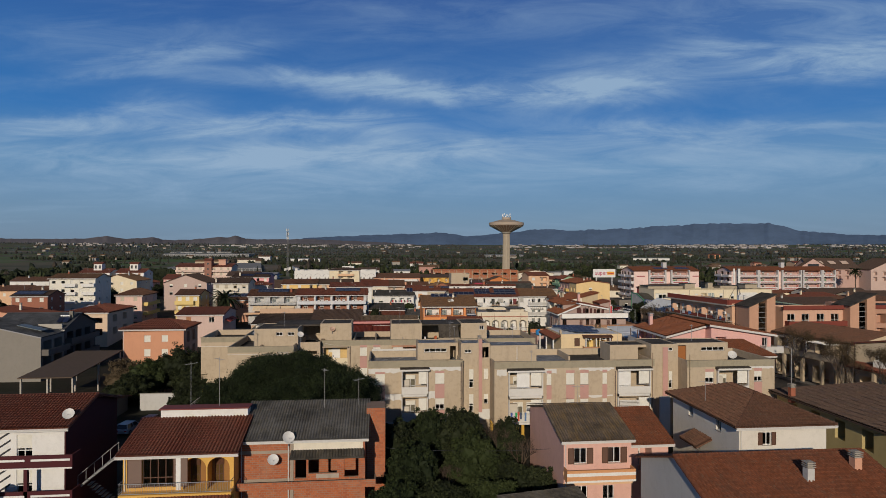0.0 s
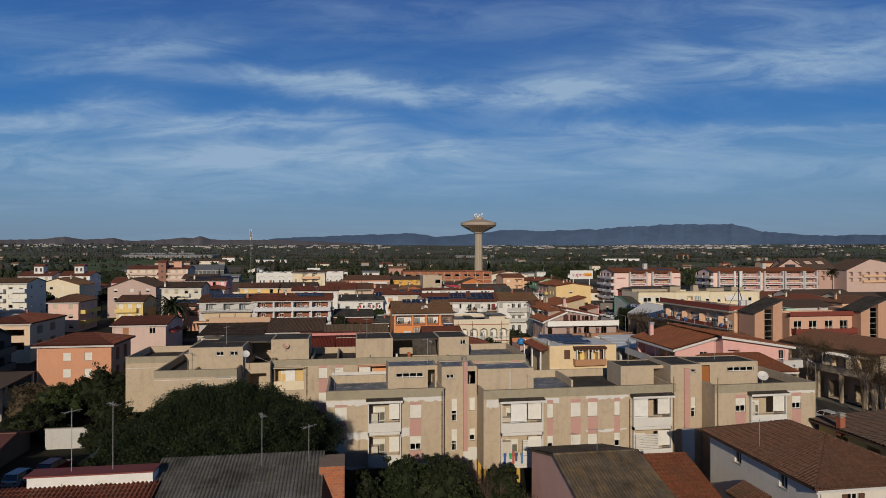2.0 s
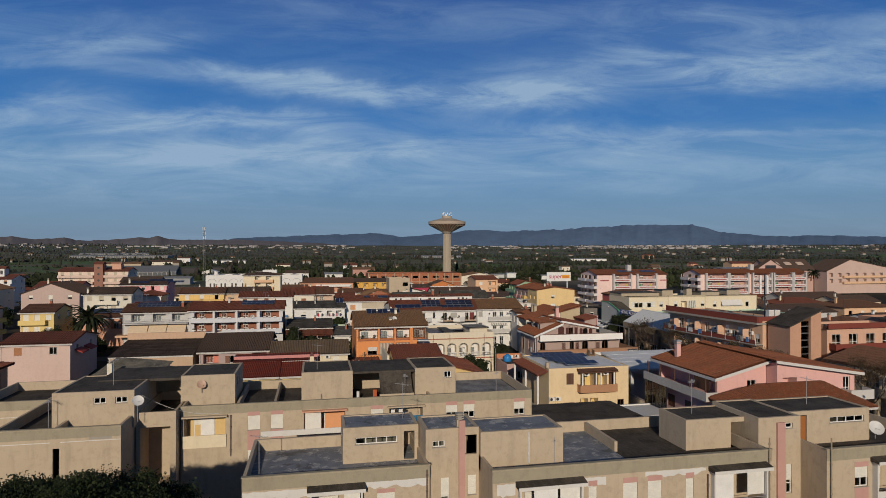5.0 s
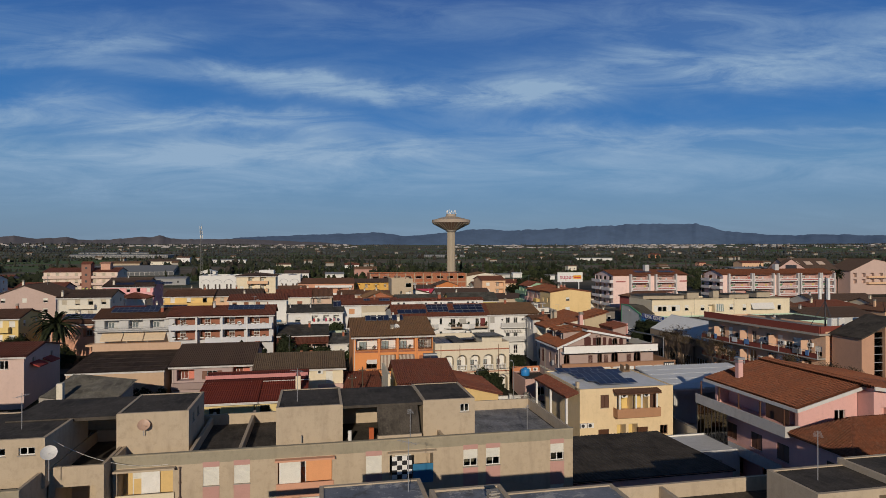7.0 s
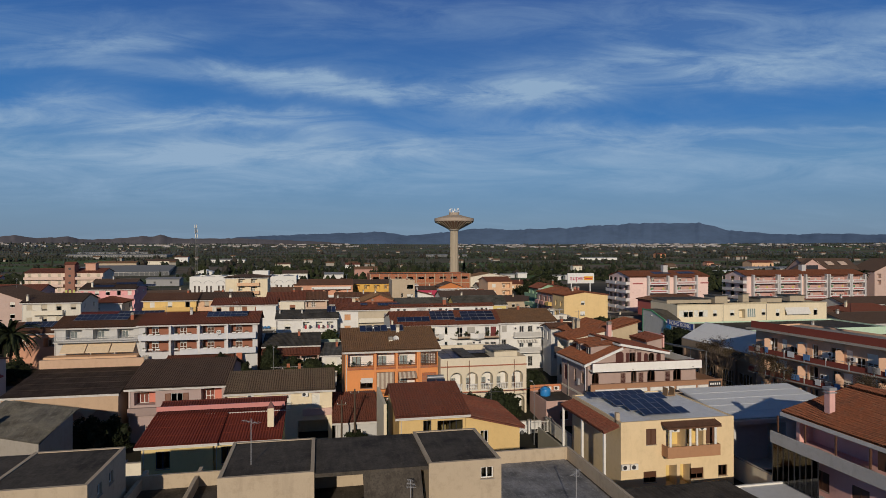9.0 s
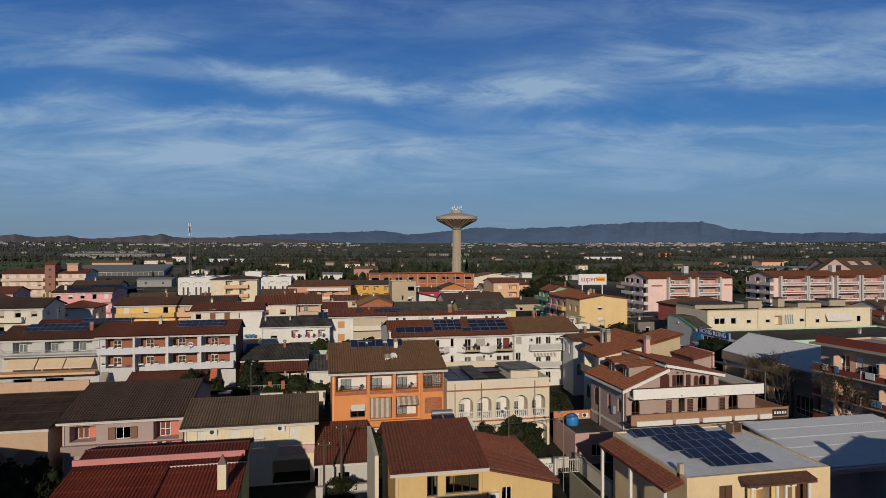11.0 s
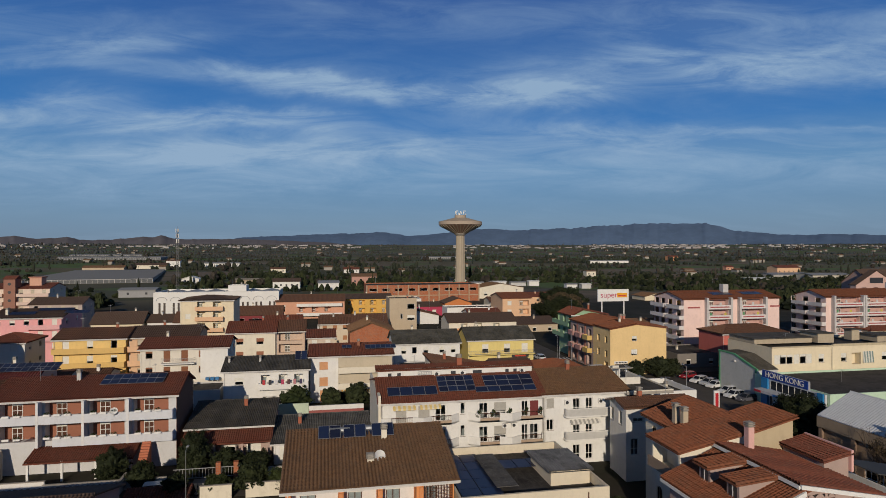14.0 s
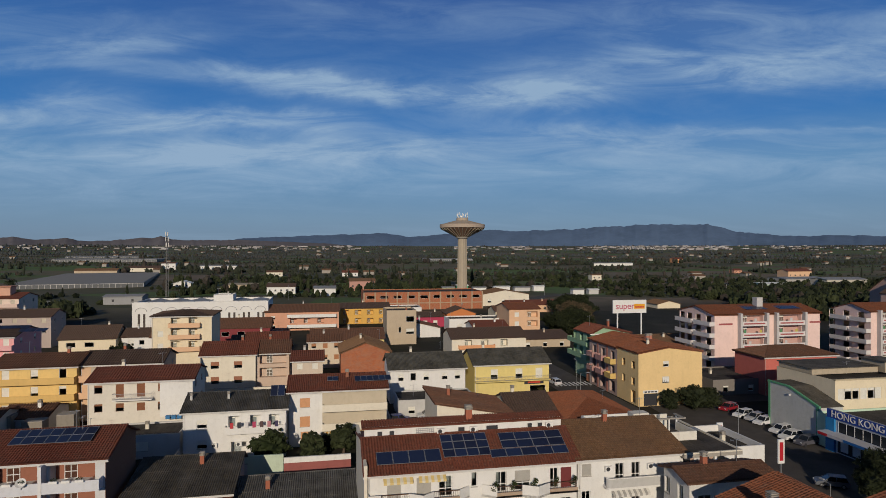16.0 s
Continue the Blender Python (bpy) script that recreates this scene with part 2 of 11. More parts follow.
def brick_mat():
    """Hollow red brick left bare, with mortar joints."""
    if "brick" not in MATS:
        n = Nodes("bare_brick", 0.9, 0, 0.2)
        sp = n.t.nodes.new("ShaderNodeSeparateXYZ")
        n.link(n.pos, sp.inputs[0])
        cb = n.t.nodes.new("ShaderNodeCombineXYZ")
        n.link(n.math("ADD", sp.outputs[0], sp.outputs[1]), cb.inputs[0])
        n.link(sp.outputs[2], cb.inputs[1])
        br = n.t.nodes.new("ShaderNodeTexBrick")
        br.inputs["Color1"].default_value, br.inputs["Color2"].default_value = (0.44, 0.135, 0.055, 1), (0.33, 0.095, 0.042, 1)
        br.inputs["Mortar"].default_value = (0.27, 0.2, 0.15, 1)
        br.inputs["Scale"].default_value = 1.0
        br.inputs["Brick Width"].default_value, br.inputs["Row Height"].default_value, br.inputs["Mortar Size"].default_value = 0.42, 0.2, 0.016
        n.link(cb.outputs[0], br.inputs["Vector"])
        col = n.mix(n.span(n.noise(0.6, 4), 0.45, 0.75, 0, 0.4), br.outputs[0], (0.33, 0.22, 0.15))
        col = n.mix(n.span(n.noise(4, 3), 0.4, 0.8, 0, 0.35), col, (0.2, 0.07, 0.04))
        n.bump(br.outputs["Fac"], -0.5, 0.02)
        MATS["brick"] = n.color(col)
    return MATS["brick"]


def panel_mat():
    """Photovoltaic cells behind glass."""
    if "pv" not in MATS:
        n = Nodes("solar_cells", 0.3, 0, 0.35)
        col = n.mix(n.rand(), (0.010, 0.013, 0.032), (0.014, 0.024, 0.065))
        col = n.mix(n.span(n.noise(3, 3), 0.4, 0.8, 0, 0.35), col, (0.03, 0.04, 0.06))
        MATS["pv"] = n.color(col)
    return MATS["pv"]


def leaf_mat(a, b, key):
    if key not in MATS:
        n = Nodes("foliage", 0.75, 0, 0.2)
        col = n.mix(n.island(), a, b)
        col = n.mix(n.span(n.noise(0.45, 3), 0.35, 0.7, 0, 0.6), col, dim(a, 0.55))
        MATS[key] = n.color(col)
    return MATS[key]


def asphalt_mat(c=(0.064, 0.057, 0.051), key="asphalt"):
    if key not in MATS:
        n = Nodes("asphalt", 0.9, 0, 0.25)
        col = n.mix(n.span(n.noise(0.25, 5, 0.65), 0.35, 0.7), dim(c, 0.75), dim(c, 1.3))
        col = n.mix(n.span(n.noise(25, 2), 0.4, 0.8, 0, 0.5), col, dim(c, 1.7))
        n.bump(n.noise(40, 2), 0.2, 0.01)
        MATS[key] = n.color(col)
    return MATS[key]


WHITE, CREAM, PALE, TAN, GREYW = (0.72, 0.705, 0.67), (0.74, 0.64, 0.46), (0.72, 0.66, 0.54), (0.485, 0.392, 0.283), (0.52, 0.51, 0.49)
YELLOW, OCHRE, ORANGE, SALMON, PINK = (0.66, 0.47, 0.21), (0.68, 0.40, 0.10), (0.70, 0.34, 0.17), (0.62, 0.33, 0.22), (0.72, 0.42, 0.38)
MAUVE, MAROON, PEACH, LEMON, GREEN = (0.42, 0.31, 0.27), (0.075, 0.018, 0.022), (0.70, 0.45, 0.28), (0.70, 0.57, 0.22), (0.29, 0.43, 0.28)
T_RED, T_BROWN, T_OLD, T_ORANGE, T_DARK = (0.170, 0.054, 0.033), (0.140, 0.068, 0.042), (0.19, 0.105, 0.056), (0.215, 0.074, 0.036), (0.095, 0.06, 0.045)
M_WHITE = plain((0.74, 0.73, 0.70), 0.5)
M_FRAME = plain((0.70, 0.69, 0.66), 0.45)
M_BROWN = plain((0.10, 0.045, 0.025), 0.55)
M_DARKM = plain((0.035, 0.035, 0.04), 0.5)
M_STEEL = plain((0.42, 0.43, 0.44), 0.4, 0.8)
M_SHUT = plain((0.72, 0.70, 0.63), 0.6)
M_SHUTT = plain((0.42, 0.20, 0.10), 0.6)
M_GREYM = plain((0.30, 0.30, 0.31), 0.6)
M_CONC = plaster((0.34, 0.31, 0.27), 0.5)
M_ROOFING = cement_mat((0.060, 0.054, 0.049), (0.10, 0.088, 0.076))
M_BETON = plaster(TAN, 0.85)
M_STRIP = plaster((0.50, 0.29, 0.25), 0.3)
M_PATCH = plaster((0.64, 0.62, 0.58), 0.25)
M_MEMB = membrane_mat()
M_BITUM = cement_mat((0.076, 0.064, 0.052), (0.115, 0.098, 0.076))
M_CLOTHR = plain((0.22, 0.01, 0.015), 0.9)
M_FASCIA = plain((0.60, 0.58, 0.55), 0.6)

# ---- mesh helpers ----


class Geo:
    """Vertices and faces gathered for one mesh."""

    def __init__(self):
        self.v, self.f = [], []

    def poly(self, pts):
        i = len(self.v)
        self.v += [tuple(p) for p in pts]
        self.f.append(tuple(range(i, i + len(pts))))

    def box(self, x0, x1, y0, y1, z0, z1):
        i = len(self.v)
        self.v += [(x, y, z) for z in (z0, z1) for y in (y0, y1) for x in (x0, x1)]
        self.f += [tuple(i + k for k in q) for q in ((0, 2, 3, 1), (4, 5, 7, 6), (0, 1, 5, 4), (2, 6, 7, 3), (0, 4, 6, 2), (1, 3, 7, 5))]
        return self

    def tube(self, a, b, r0, r1=None, n=8, caps=True):
        a, b = Vector(a), Vector(b)
        r1 = r0 if r1 is None else r1
        d = (b - a).normalized()
        u = d.orthogonal().normalized()
        w = d.cross(u)
        i = len(self.v)
        for p, r in ((a, r0), (b, r1)):
            for k in range(n):
                ang = 2 * math.pi * k / n
                self.v.append(tuple(p + (u * math.cos(ang) + w * math.sin(ang)) * r))
        for k in range(n):
            self.f.append((i + k, i + (k + 1) % n, i + n + (k + 1) % n, i + n + k))
        if caps:
            self.f.append(tuple(i + n + k for k in range(n)))
            self.f.append(tuple(i + k for k in reversed(range(n))))
        return self

    def lathe(self, profile, n=32, cx=0, cy=0):
        i = len(self.v)
        for r, z in profile:
            for k in range(n):
                a = 2 * math.pi * k / n
                self.v.append((cx + r * math.cos(a), cy + r * math.sin(a), z))
        for j in range(len(profile) - 1):
            for k in range(n):
                self.f.append((i + j * n + k, i + j * n + (k + 1) % n, i + (j + 1) * n + (k + 1) % n, i + (j + 1) * n + k))
        return self

    def prism(self, pts, axis, a, b):
        """A flat outline pts (two coordinates) drawn out along axis from a to b."""
        i, n = len(self.v), len(pts)

        def at(p, c):
            return (c, p[0], p[1]) if axis == "x" else (p[0], c, p[1]) if axis == "y" else (p[0], p[1], c)
        self.v += [at(p, a) for p in pts] + [at(p, b) for p in pts]
        self.f += [tuple(range(i, i + n)), tuple(range(i + 2 * n - 1, i + n - 1, -1))]
        self.f += [(i + k, i + n + k, i + n + (k + 1) % n, i + (k + 1) % n) for k in range(n)]
        return self

    def add(self, other, m=Matrix()):
        i = len(self.v)
        self.v += [tuple(m @ Vector(p)) for p in other.v]
        self.f += [tuple(i + k for k in q) for q in other.f]
        return self

    def data(self, name, material, smooth=False):
        me = bpy.data.meshes.new(name)
        me.from_pydata(self.v, [], self.f)
        me.materials.append(material)
        if smooth:
            me.polygons.foreach_set("use_smooth", [True] * len(me.polygons))
        me.update()
        return me


def part(name, geo, material, parent=None, label="", m=None, smooth=False, category="", kind="", group=""):
    """One mesh object from a Geo (or ready mesh data) under a thing or a part."""
    me = geo.data(name, material, smooth) if isinstance(geo, Geo) else geo
    ob = new(name, me)
    if parent:
        ob.parent = parent
    if m is not None:
        ob.matrix_basis = m
    return tagged(ob, label, category, group, kind)


RISE, NORTH = 2.3, 0.93   # the northern quarter lies on ground that rises to RISE, and its plan is drawn to the scale NORTH


def north(x, y, z=0.0):
    """A place of the northern quarter's plan, in the world."""
    return 16.5 + (x - 16.5) * NORTH, 124.2 + (y - 124.2) * NORTH, RISE + z * NORTH


def level(y):
    return RISE * min(1.0, max(0.0, (y - 150) / 27))


def thing(name, label, category, x=0, y=0, z=0, turn=0, group="", kind=""):
    ob = new(name)
    k = 1.0
    if 180 <= y < 300:
        x, y, z = north(x, y, z)
        k = NORTH
    ob.matrix_basis = pose(x, y, z, 0, 0, turn) @ Matrix.Scale(k, 4)
    ob.empty_display_size = 0.2
    return tagged(ob, label, category, group, kind)


def sheet(geo, a, b, c, d, pitch=0.24, course=0.36, amp=0.045, step=0.03, per=4):
    """A slope of tiles or ribbed sheet. a, b: the eave's ends; c, d: the top's ends over b and a. Ribs run up the slope."""
    a, b, c, d = (Vector(p) for p in (a, b, c, d))
    e = (b - a)
    length = e.length
    e.normalize()
    up = d - a
    up = up - e * up.dot(e)
    if up.length < 1e-4:
        up = c - b
        up = up - e * up.dot(e)
    rise = up.length
    up.normalize()
    nrm = e.cross(up)
    if nrm.z < 0:
        nrm = -nrm
    dl, dr = (d - a).dot(e), (c - a).dot(e)
    ns = max(3, int(length / pitch) * per + 1)
    s = np.linspace(0, length, ns)
    hi = np.full(ns, rise)
    if dl > 0.01:
        hi = np.minimum(hi, s / dl * rise)
    if dr < length - 0.01:
        hi = np.minimum(hi, (length - s) / (length - dr) * rise)
    rows = max(1, int(math.ceil(rise / course)))
    prof = amp * np.abs(np.sin(np.pi * s / pitch)) if per > 2 else amp * (np.arange(ns) % 2)
    tt, off = [], []
    for k in range(rows):
        tt += [k * rise / rows, (k + 1) * rise / rows]
        off += [step, 0.0]
    tt, off = np.array(tt), np.array(off)
    T = np.minimum(tt[None, :], hi[:, None])
    O = 0.03 + prof[:, None] + off[None, :]
    A, E, U, N = (np.array(v) for v in (a, e, up, nrm))
    V = A + s[:, None, None] * E + T[..., None] * U + O[..., None] * N
    i, m = len(geo.v), len(tt)
    geo.v += [tuple(p) for p in V.reshape(-1, 3).tolist()]
    idx = i + np.arange(ns * m).reshape(ns, m)
    Q = np.stack([idx[:-1, :-1], idx[1:, :-1], idx[1:, 1:], idx[:-1, 1:]], -1)
    keep = (T[:-1, 1:] - T[:-1, :-1] > -1) & (np.maximum(hi[:-1], hi[1:])[:, None] > tt[None, :-1] - 1e-6)
    geo.f += [tuple(q) for q in Q[keep].tolist()]
    # the board under the tiles
    geo.poly([a, b, c, d])
    dn = nrm * -0.14
    geo.poly([a + dn, d + dn, c + dn, b + dn])
    geo.poly([a, a + dn, b + dn, b])
    geo.poly([b, b + dn, c + dn, c])
    geo.poly([d, d + dn, a + dn, a])


TILE_NEAR = dict(pitch=0.3, course=0.45, amp=0.17, step=0.05, per=4)
TILE_MID = dict(pitch=0.45, course=1.2, amp=0.2, step=0.05, per=4)
TILE_FAR = dict(pitch=0.5, course=50, amp=0.08, step=0.0, per=2)
RIB_NEAR = dict(pitch=0.26, course=2.4, amp=0.11, step=0.03, per=4)
RIB_FAR = dict(pitch=0.4, course=4.0, amp=0.05, step=0.02, per=2)


# ---- windows ----
WIN = {}


def win_data(kind, w, h, fc, sc, fine=True):
    """Meshes of one opening's filling, with its outer wall face at y = 0 and y running inwards."""
    key = (kind, round(w, 2), round(h, 2), fc.name, sc.name, fine)
    if key in WIN:
        return WIN[key]
    out = []
    hw = w / 2
    fr = Geo()
    fr.v = [(sx * (hw - d), y, d if sz < 0 else h - d) for y in (0.13, 0.19) for d in (0, 0.07) for sx, sz in ((-1, -1), (1, -1), (1, 1), (-1, 1))]
    for k in range(4):
        q = (k + 1) % 4
        fr.f += [(k, q, 4 + q, 4 + k), (8 + q, 8 + k, 12 + k, 12 + q), (q, k, 8 + k, 8 + q), (4 + k, 4 + q, 12 + q, 12 + k)]
    out.append(("window_frame", fr.data("window_frame", fc)))
    n = 0 if w <= 0.75 else 1 if w < 1.9 else 3
    cuts = [-hw + 0.03] + [-hw + w * (k + 1) / (n + 1) for k in range(n)] + [hw - 0.03]
    for c in cuts[1:-1]:
        out.append(("mullion", Geo().box(c - 0.04, c + 0.04, 0.13, 0.19, 0.07, h - 0.07).data("mullion", fc)))
    if h > 1.9:
        out.append(("transom", Geo().box(-hw + 0.07, hw - 0.07, 0.135, 0.185, 0.75, 0.83).data("transom", fc)))
    leaves = list(zip(cuts, cuts[1:])) if w > 1.7 and fine else [(cuts[0], cuts[-1])]
    for a, b in leaves:
        pane = Geo()
        pane.poly([(a, 0.16, 0.03), (b, 0.16, 0.03), (b, 0.16, h - 0.03), (a, 0.16, h - 0.03)])
        out.append(("pane", pane.data("pane", glass_mat())))
    drop = {"sd": 1.0, "sh": 0.55, "st": 0.25}.get(kind)
    if drop:
        sh = Geo()
        n = max(2, int(h * drop / 0.09))
        for k in range(n):
            z1 = h - k * h * drop / n
            z0 = h - (k + 1) * h * drop / n
            sh.poly([(-hw, 0.085, z0), (hw, 0.085, z0), (hw, 0.065, z1), (-hw, 0.065, z1)])
            sh.poly([(-hw, 0.065, z0), (hw, 0.065, z0), (hw, 0.085, z0), (-hw, 0.085, z0)])
        out.append(("roller_shutter", sh.data("roller_shutter", sc)))
    if kind in ("pe", "pc"):
        for sgn in (-1, 1):
            sh = Geo()
            if kind == "pe":
                x0, x1 = (-hw - hw * 0.96, -hw) if sgn < 0 else (hw, hw + hw * 0.96)
                y0 = -0.06
            else:
                x0, x1 = (-hw, -0.01) if sgn < 0 else (0.01, hw)
                y0 = 0.05
            for a, b, c, d in ((x0, x0 + 0.06, 0, h), (x1 - 0.06, x1, 0, h), (x0 + 0.06, x1 - 0.06, 0, 0.08), (x0 + 0.06, x1 - 0.06, h - 0.08, h)):
                sh.box(a, b, y0, y0 + 0.045, c, d)
            n = int(h / 0.11)
            for k in range(n):
                z0 = 0.08 + (h - 0.16) * k / n
                sh.poly([(x0 + 0.05, y0 + 0.005, z0), (x1 - 0.05, y0 + 0.005, z0), (x1 - 0.05, y0 + 0.04, z0 + (h - 0.16) / n), (x0 + 0.05, y0 + 0.04, z0 + (h - 0.16) / n)])
            out.append(("shutter", sh.data("shutter", sc)))
    if h < 1.9 and kind != "lo":
        si = Geo().box(-hw - 0.06, hw + 0.06, -0.06, 0.13, -0.05, -0.003)
        out.append(("window_sill", si.data("window_sill", M_CONC)))
    WIN[key] = out
    return out


def add_window(house, side, L, D, u, v, w, h, kind, fc, sc):
    """Hang a window in the opening at u along a wall (from its low-x or low-y end), v above the base."""
    c = u + w / 2
    m = {"s": pose(c, 0, v), "w": pose(0, c, v, 0, 0, -90), "e": pose(L, c, v, 0, 0, 90)}[side]
    top = None
    far = house.matrix_basis.translation.y
    if kind in ("gl", "gb") and far > 185 and w < 2.2:
        kind = ("sh", "st", "sd", kind, "sh")[int(u * 3.7 + v * 2.3 + far) % 5]   # blinds stand at all heights over the town
    for name, me in win_data(kind, w, h, fc, sc, far < 190):
        if (name in ("mullion", "transom") and far > 190) or (name == "window_sill" and far > 222) or (kind == "sd" and far > 150 and name in ("mullion", "transom", "pane")):
            continue   # too fine to tell at that distance
        if top is None:
            top = part("french_door" if h > 1.9 else "window", me, None, house, m=m)
        else:
            part(name, me, None, top)
    return top


def wall_panel(geo, side, L, D, H, holes, z0=0.0, depth=0.22):
    """One outer wall with real openings and their reveals. holes: (u, v, w, h, kind, arch)."""
    length = L if side == "s" else D

    def P(u, z, d=0.0):
        return (u, d, z) if side == "s" else (d, u, z) if side == "w" else (L - d, u, z)
    us = sorted({0.0, length, *[h[0] for h in holes], *[h[0] + h[2] for h in holes]})
    vs = sorted({z0, H, *[h[1] for h in holes], *[h[1] + h[3] for h in holes]})
    us = [u for u in us if -1e-6 <= u <= length + 1e-6]
    vs = [v for v in vs if z0 - 1e-6 <= v <= H + 1e-6]
    for a, b in zip(us, us[1:]):
        for c, d in zip(vs, vs[1:]):
            mu, mv = (a + b) / 2, (c + d) / 2
            if any(h[0] < mu < h[0] + h[2] and h[1] < mv < h[1] + h[3] for h in holes):
                continue
            geo.poly([P(a, c), P(b, c), P(b, d), P(a, d)])
    for hl in holes:
        u, v, w, h = hl[:4]
        dp = 1.5 if hl[4] in ("lo", "lb") else 3.0 if hl[4] == "ga" else depth
        geo.poly([P(u, v), P(u, v, dp), P(u, v + h, dp), P(u, v + h)])
        geo.poly([P(u + w, v), P(u + w, v + h), P(u + w, v + h, dp), P(u + w, v, dp)])
        geo.poly([P(u, v + h), P(u, v + h, dp), P(u + w, v + h, dp), P(u + w, v + h)])
        geo.poly([P(u, v), P(u + w, v), P(u + w, v, dp), P(u, v, dp)])
        if hl[4] in ("lo", "lb", "ga"):
            geo.poly([P(u, v, dp), P(u + w, v, dp), P(u + w, v + h, dp), P(u, v + h, dp)])
        if len(hl) > 5 and hl[5]:
            n, r = 10, min(w / 2, hl[5])
            for s in (0, 1):
                pts = []
                for k in range(n + 1):
                    ang = math.pi / 2 * k / n
                    du = r - r * math.cos(ang)
                    dz = h - r + r * math.sin(ang)
                    pts.append((du, dz))
                corner = (0, h)
                for d0 in (0.0, 0.2):
                    ring = [corner] + pts
                    geo.poly([P(u + (q[0] if s == 0 else w - q[0]), v + q[1], d0) for q in ring])
                for p, q in zip(pts, pts[1:]):
                    geo.poly([P(u + (k[0] if s == 0 else w - k[0]), v + k[1], d0) for k, d0 in ((p, 0), (q, 0), (q, 0.2), (p, 0.2))])


def row(us, v, w, h, kind="gl", arch=0):
    return [(u, v, w, h, kind, arch) for u in us]


def house(label, x0, x1, y0, y1, h, roof="gx", rise=1.5, wall=WHITE, tile=T_BROWN, s=(), w=(), e=(), over=0.45, style="mid", frame_mat=None, shut=None, roof_mat=None, ridge=0.5, z0=0.0, category="house", dirt=0.35, wall_mat=None, name="house", group="houses of the town", lining=None, gutter=True):
    """A house on a rectangle of the plan: its walls with openings, its roof, its windows."""
    L, D = x1 - x0, y1 - y0
    ob = thing(name, label, category, x0, y0, 0, group=group)
    fc, sc = frame_mat or M_FRAME, shut or M_SHUT
    wm = wall_mat or plaster(wall, dirt)
    g = Geo()
    tops = {"s": h, "w": h, "e": h}
    for side, holes in (("s", s), ("w", w), ("e", e)):
        wall_panel(g, side, L, D, tops[side], holes, z0)
    g.poly([(0, D, z0), (0, D, h), (L, D, h), (L, D, z0)])
    if z0 > 0:
        g.poly([(0, 0, z0), (L, 0, z0), (L, D, z0), (0, D, z0)])
    # the floor slabs, so that rooms are dark and closed
    g.poly([(0.3, 0.3, h - 0.05), (L - 0.3, 0.3, h - 0.05), (L - 0.3, D - 0.3, h - 0.05), (0.3, D - 0.3, h - 0.05)])
    kw = {"near": TILE_NEAR, "mid": TILE_MID, "far": TILE_FAR, "rib": RIB_NEAR, "ribfar": RIB_FAR}[style]
    rm = roof_mat or (cement_mat() if style.startswith("rib") else tile_mat(tile))
    o = over

    def slope(*corners, **how):
        q = Geo()
        sheet(q, *corners, **how)
        part("roof_slope", q, rm, ob)

    def ridge_cap(p, q, rad=0.13):
        part("ridge_cap", Geo().tube(p, q, rad, n=8), rm, ob)

    if roof == "gx":
        yr = D * ridge
        zs, zn = h - o * rise / yr, h - o * rise / (D - yr)
        slope((-o, -o, zs), (L + o, -o, zs), (L + o, yr, h + rise), (-o, yr, h + rise), **kw)
        slope((L + o, D + o, zn), (-o, D + o, zn), (-o, yr, h + rise), (L + o, yr, h + rise), **(TILE_FAR if style != "rib" else kw))
        ridge_cap((-o, yr, h + rise + 0.03), (L + o, yr, h + rise + 0.03))
        for x in (0, L):
            g.poly([(x, 0, h), (x, yr, h + rise - 0.05), (x, D, h)])
    elif roof == "gy":
        xr = L * ridge
        zw, ze = h - o * rise / xr, h - o * rise / (L - xr)
        slope((-o, D + o, zw), (-o, -o, zw), (xr, -o, h + rise), (xr, D + o, h + rise), **kw)
        slope((L + o, -o, ze), (L + o, D + o, ze), (xr, D + o, h + rise), (xr, -o, h + rise), **kw)
        ridge_cap((xr, -o, h + rise + 0.03), (xr, D + o, h + rise + 0.03))
        for y in (0, D):
            g.poly([(0, y, h), (xr, y, h + rise - 0.05), (L, y, h)])
    elif roof == "hip":
        k = min(L, D) / 2
        ze = h - o * rise / k
        if L >= D:
            a, b = (k, D / 2, h + rise), (L - k, D / 2, h + rise)
        else:
            a, b = (L / 2, k, h + rise), (L / 2, D - k, h + rise)
        p = [(-o, -o, ze), (L + o, -o, ze), (L + o, D + o, ze), (-o, D + o, ze)]
        if L >= D:
            slope(p[0], p[1], b, a, **kw)
            slope(p[1], p[2], b, b, **kw)
            slope(p[2], p[3], a, b, **kw)
            slope(p[3], p[0], a, a, **kw)
        else:
            slope(p[0], p[1], a, a, **kw)
            slope(p[1], p[2], b, a, **kw)
            slope(p[2], p[3], b, b, **kw)
            slope(p[3], p[0], a, b, **kw)
        ridge_cap(a, b)
        for q, t in ((p[0], a), (p[1], b if L >= D else a), (p[2], b), (p[3], a if L >= D else b)):
            ridge_cap(Vector(q) + Vector((0, 0, 0.06)), Vector(t) + Vector((0, 0, 0.03)), 0.12)
    elif roof == "sn":
        zs, zn = h - o * rise / D, h + rise + o * rise / D
        slope((-o, -o, zs), (L + o, -o, zs), (L + o, D + o, zn), (-o, D + o, zn), **kw)
        for x in (0, L):
            g.poly([(x, 0, h), (x, D, h + rise - 0.05), (x, D, h)])
        g.poly([(0, D, h), (0, D, h + rise), (L, D, h + rise), (L, D, h)])
    elif roof == "ss":
        zs, zn = h + rise + o * rise / D, h - o * rise / D
        slope((L + o, D + o, zn), (-o, D + o, zn), (-o, -o, zs), (L + o, -o, zs), **kw)
        for x in (0, L):
            g.poly([(x, 0, h), (x, 0, h + rise - 0.05), (x, D, h)])
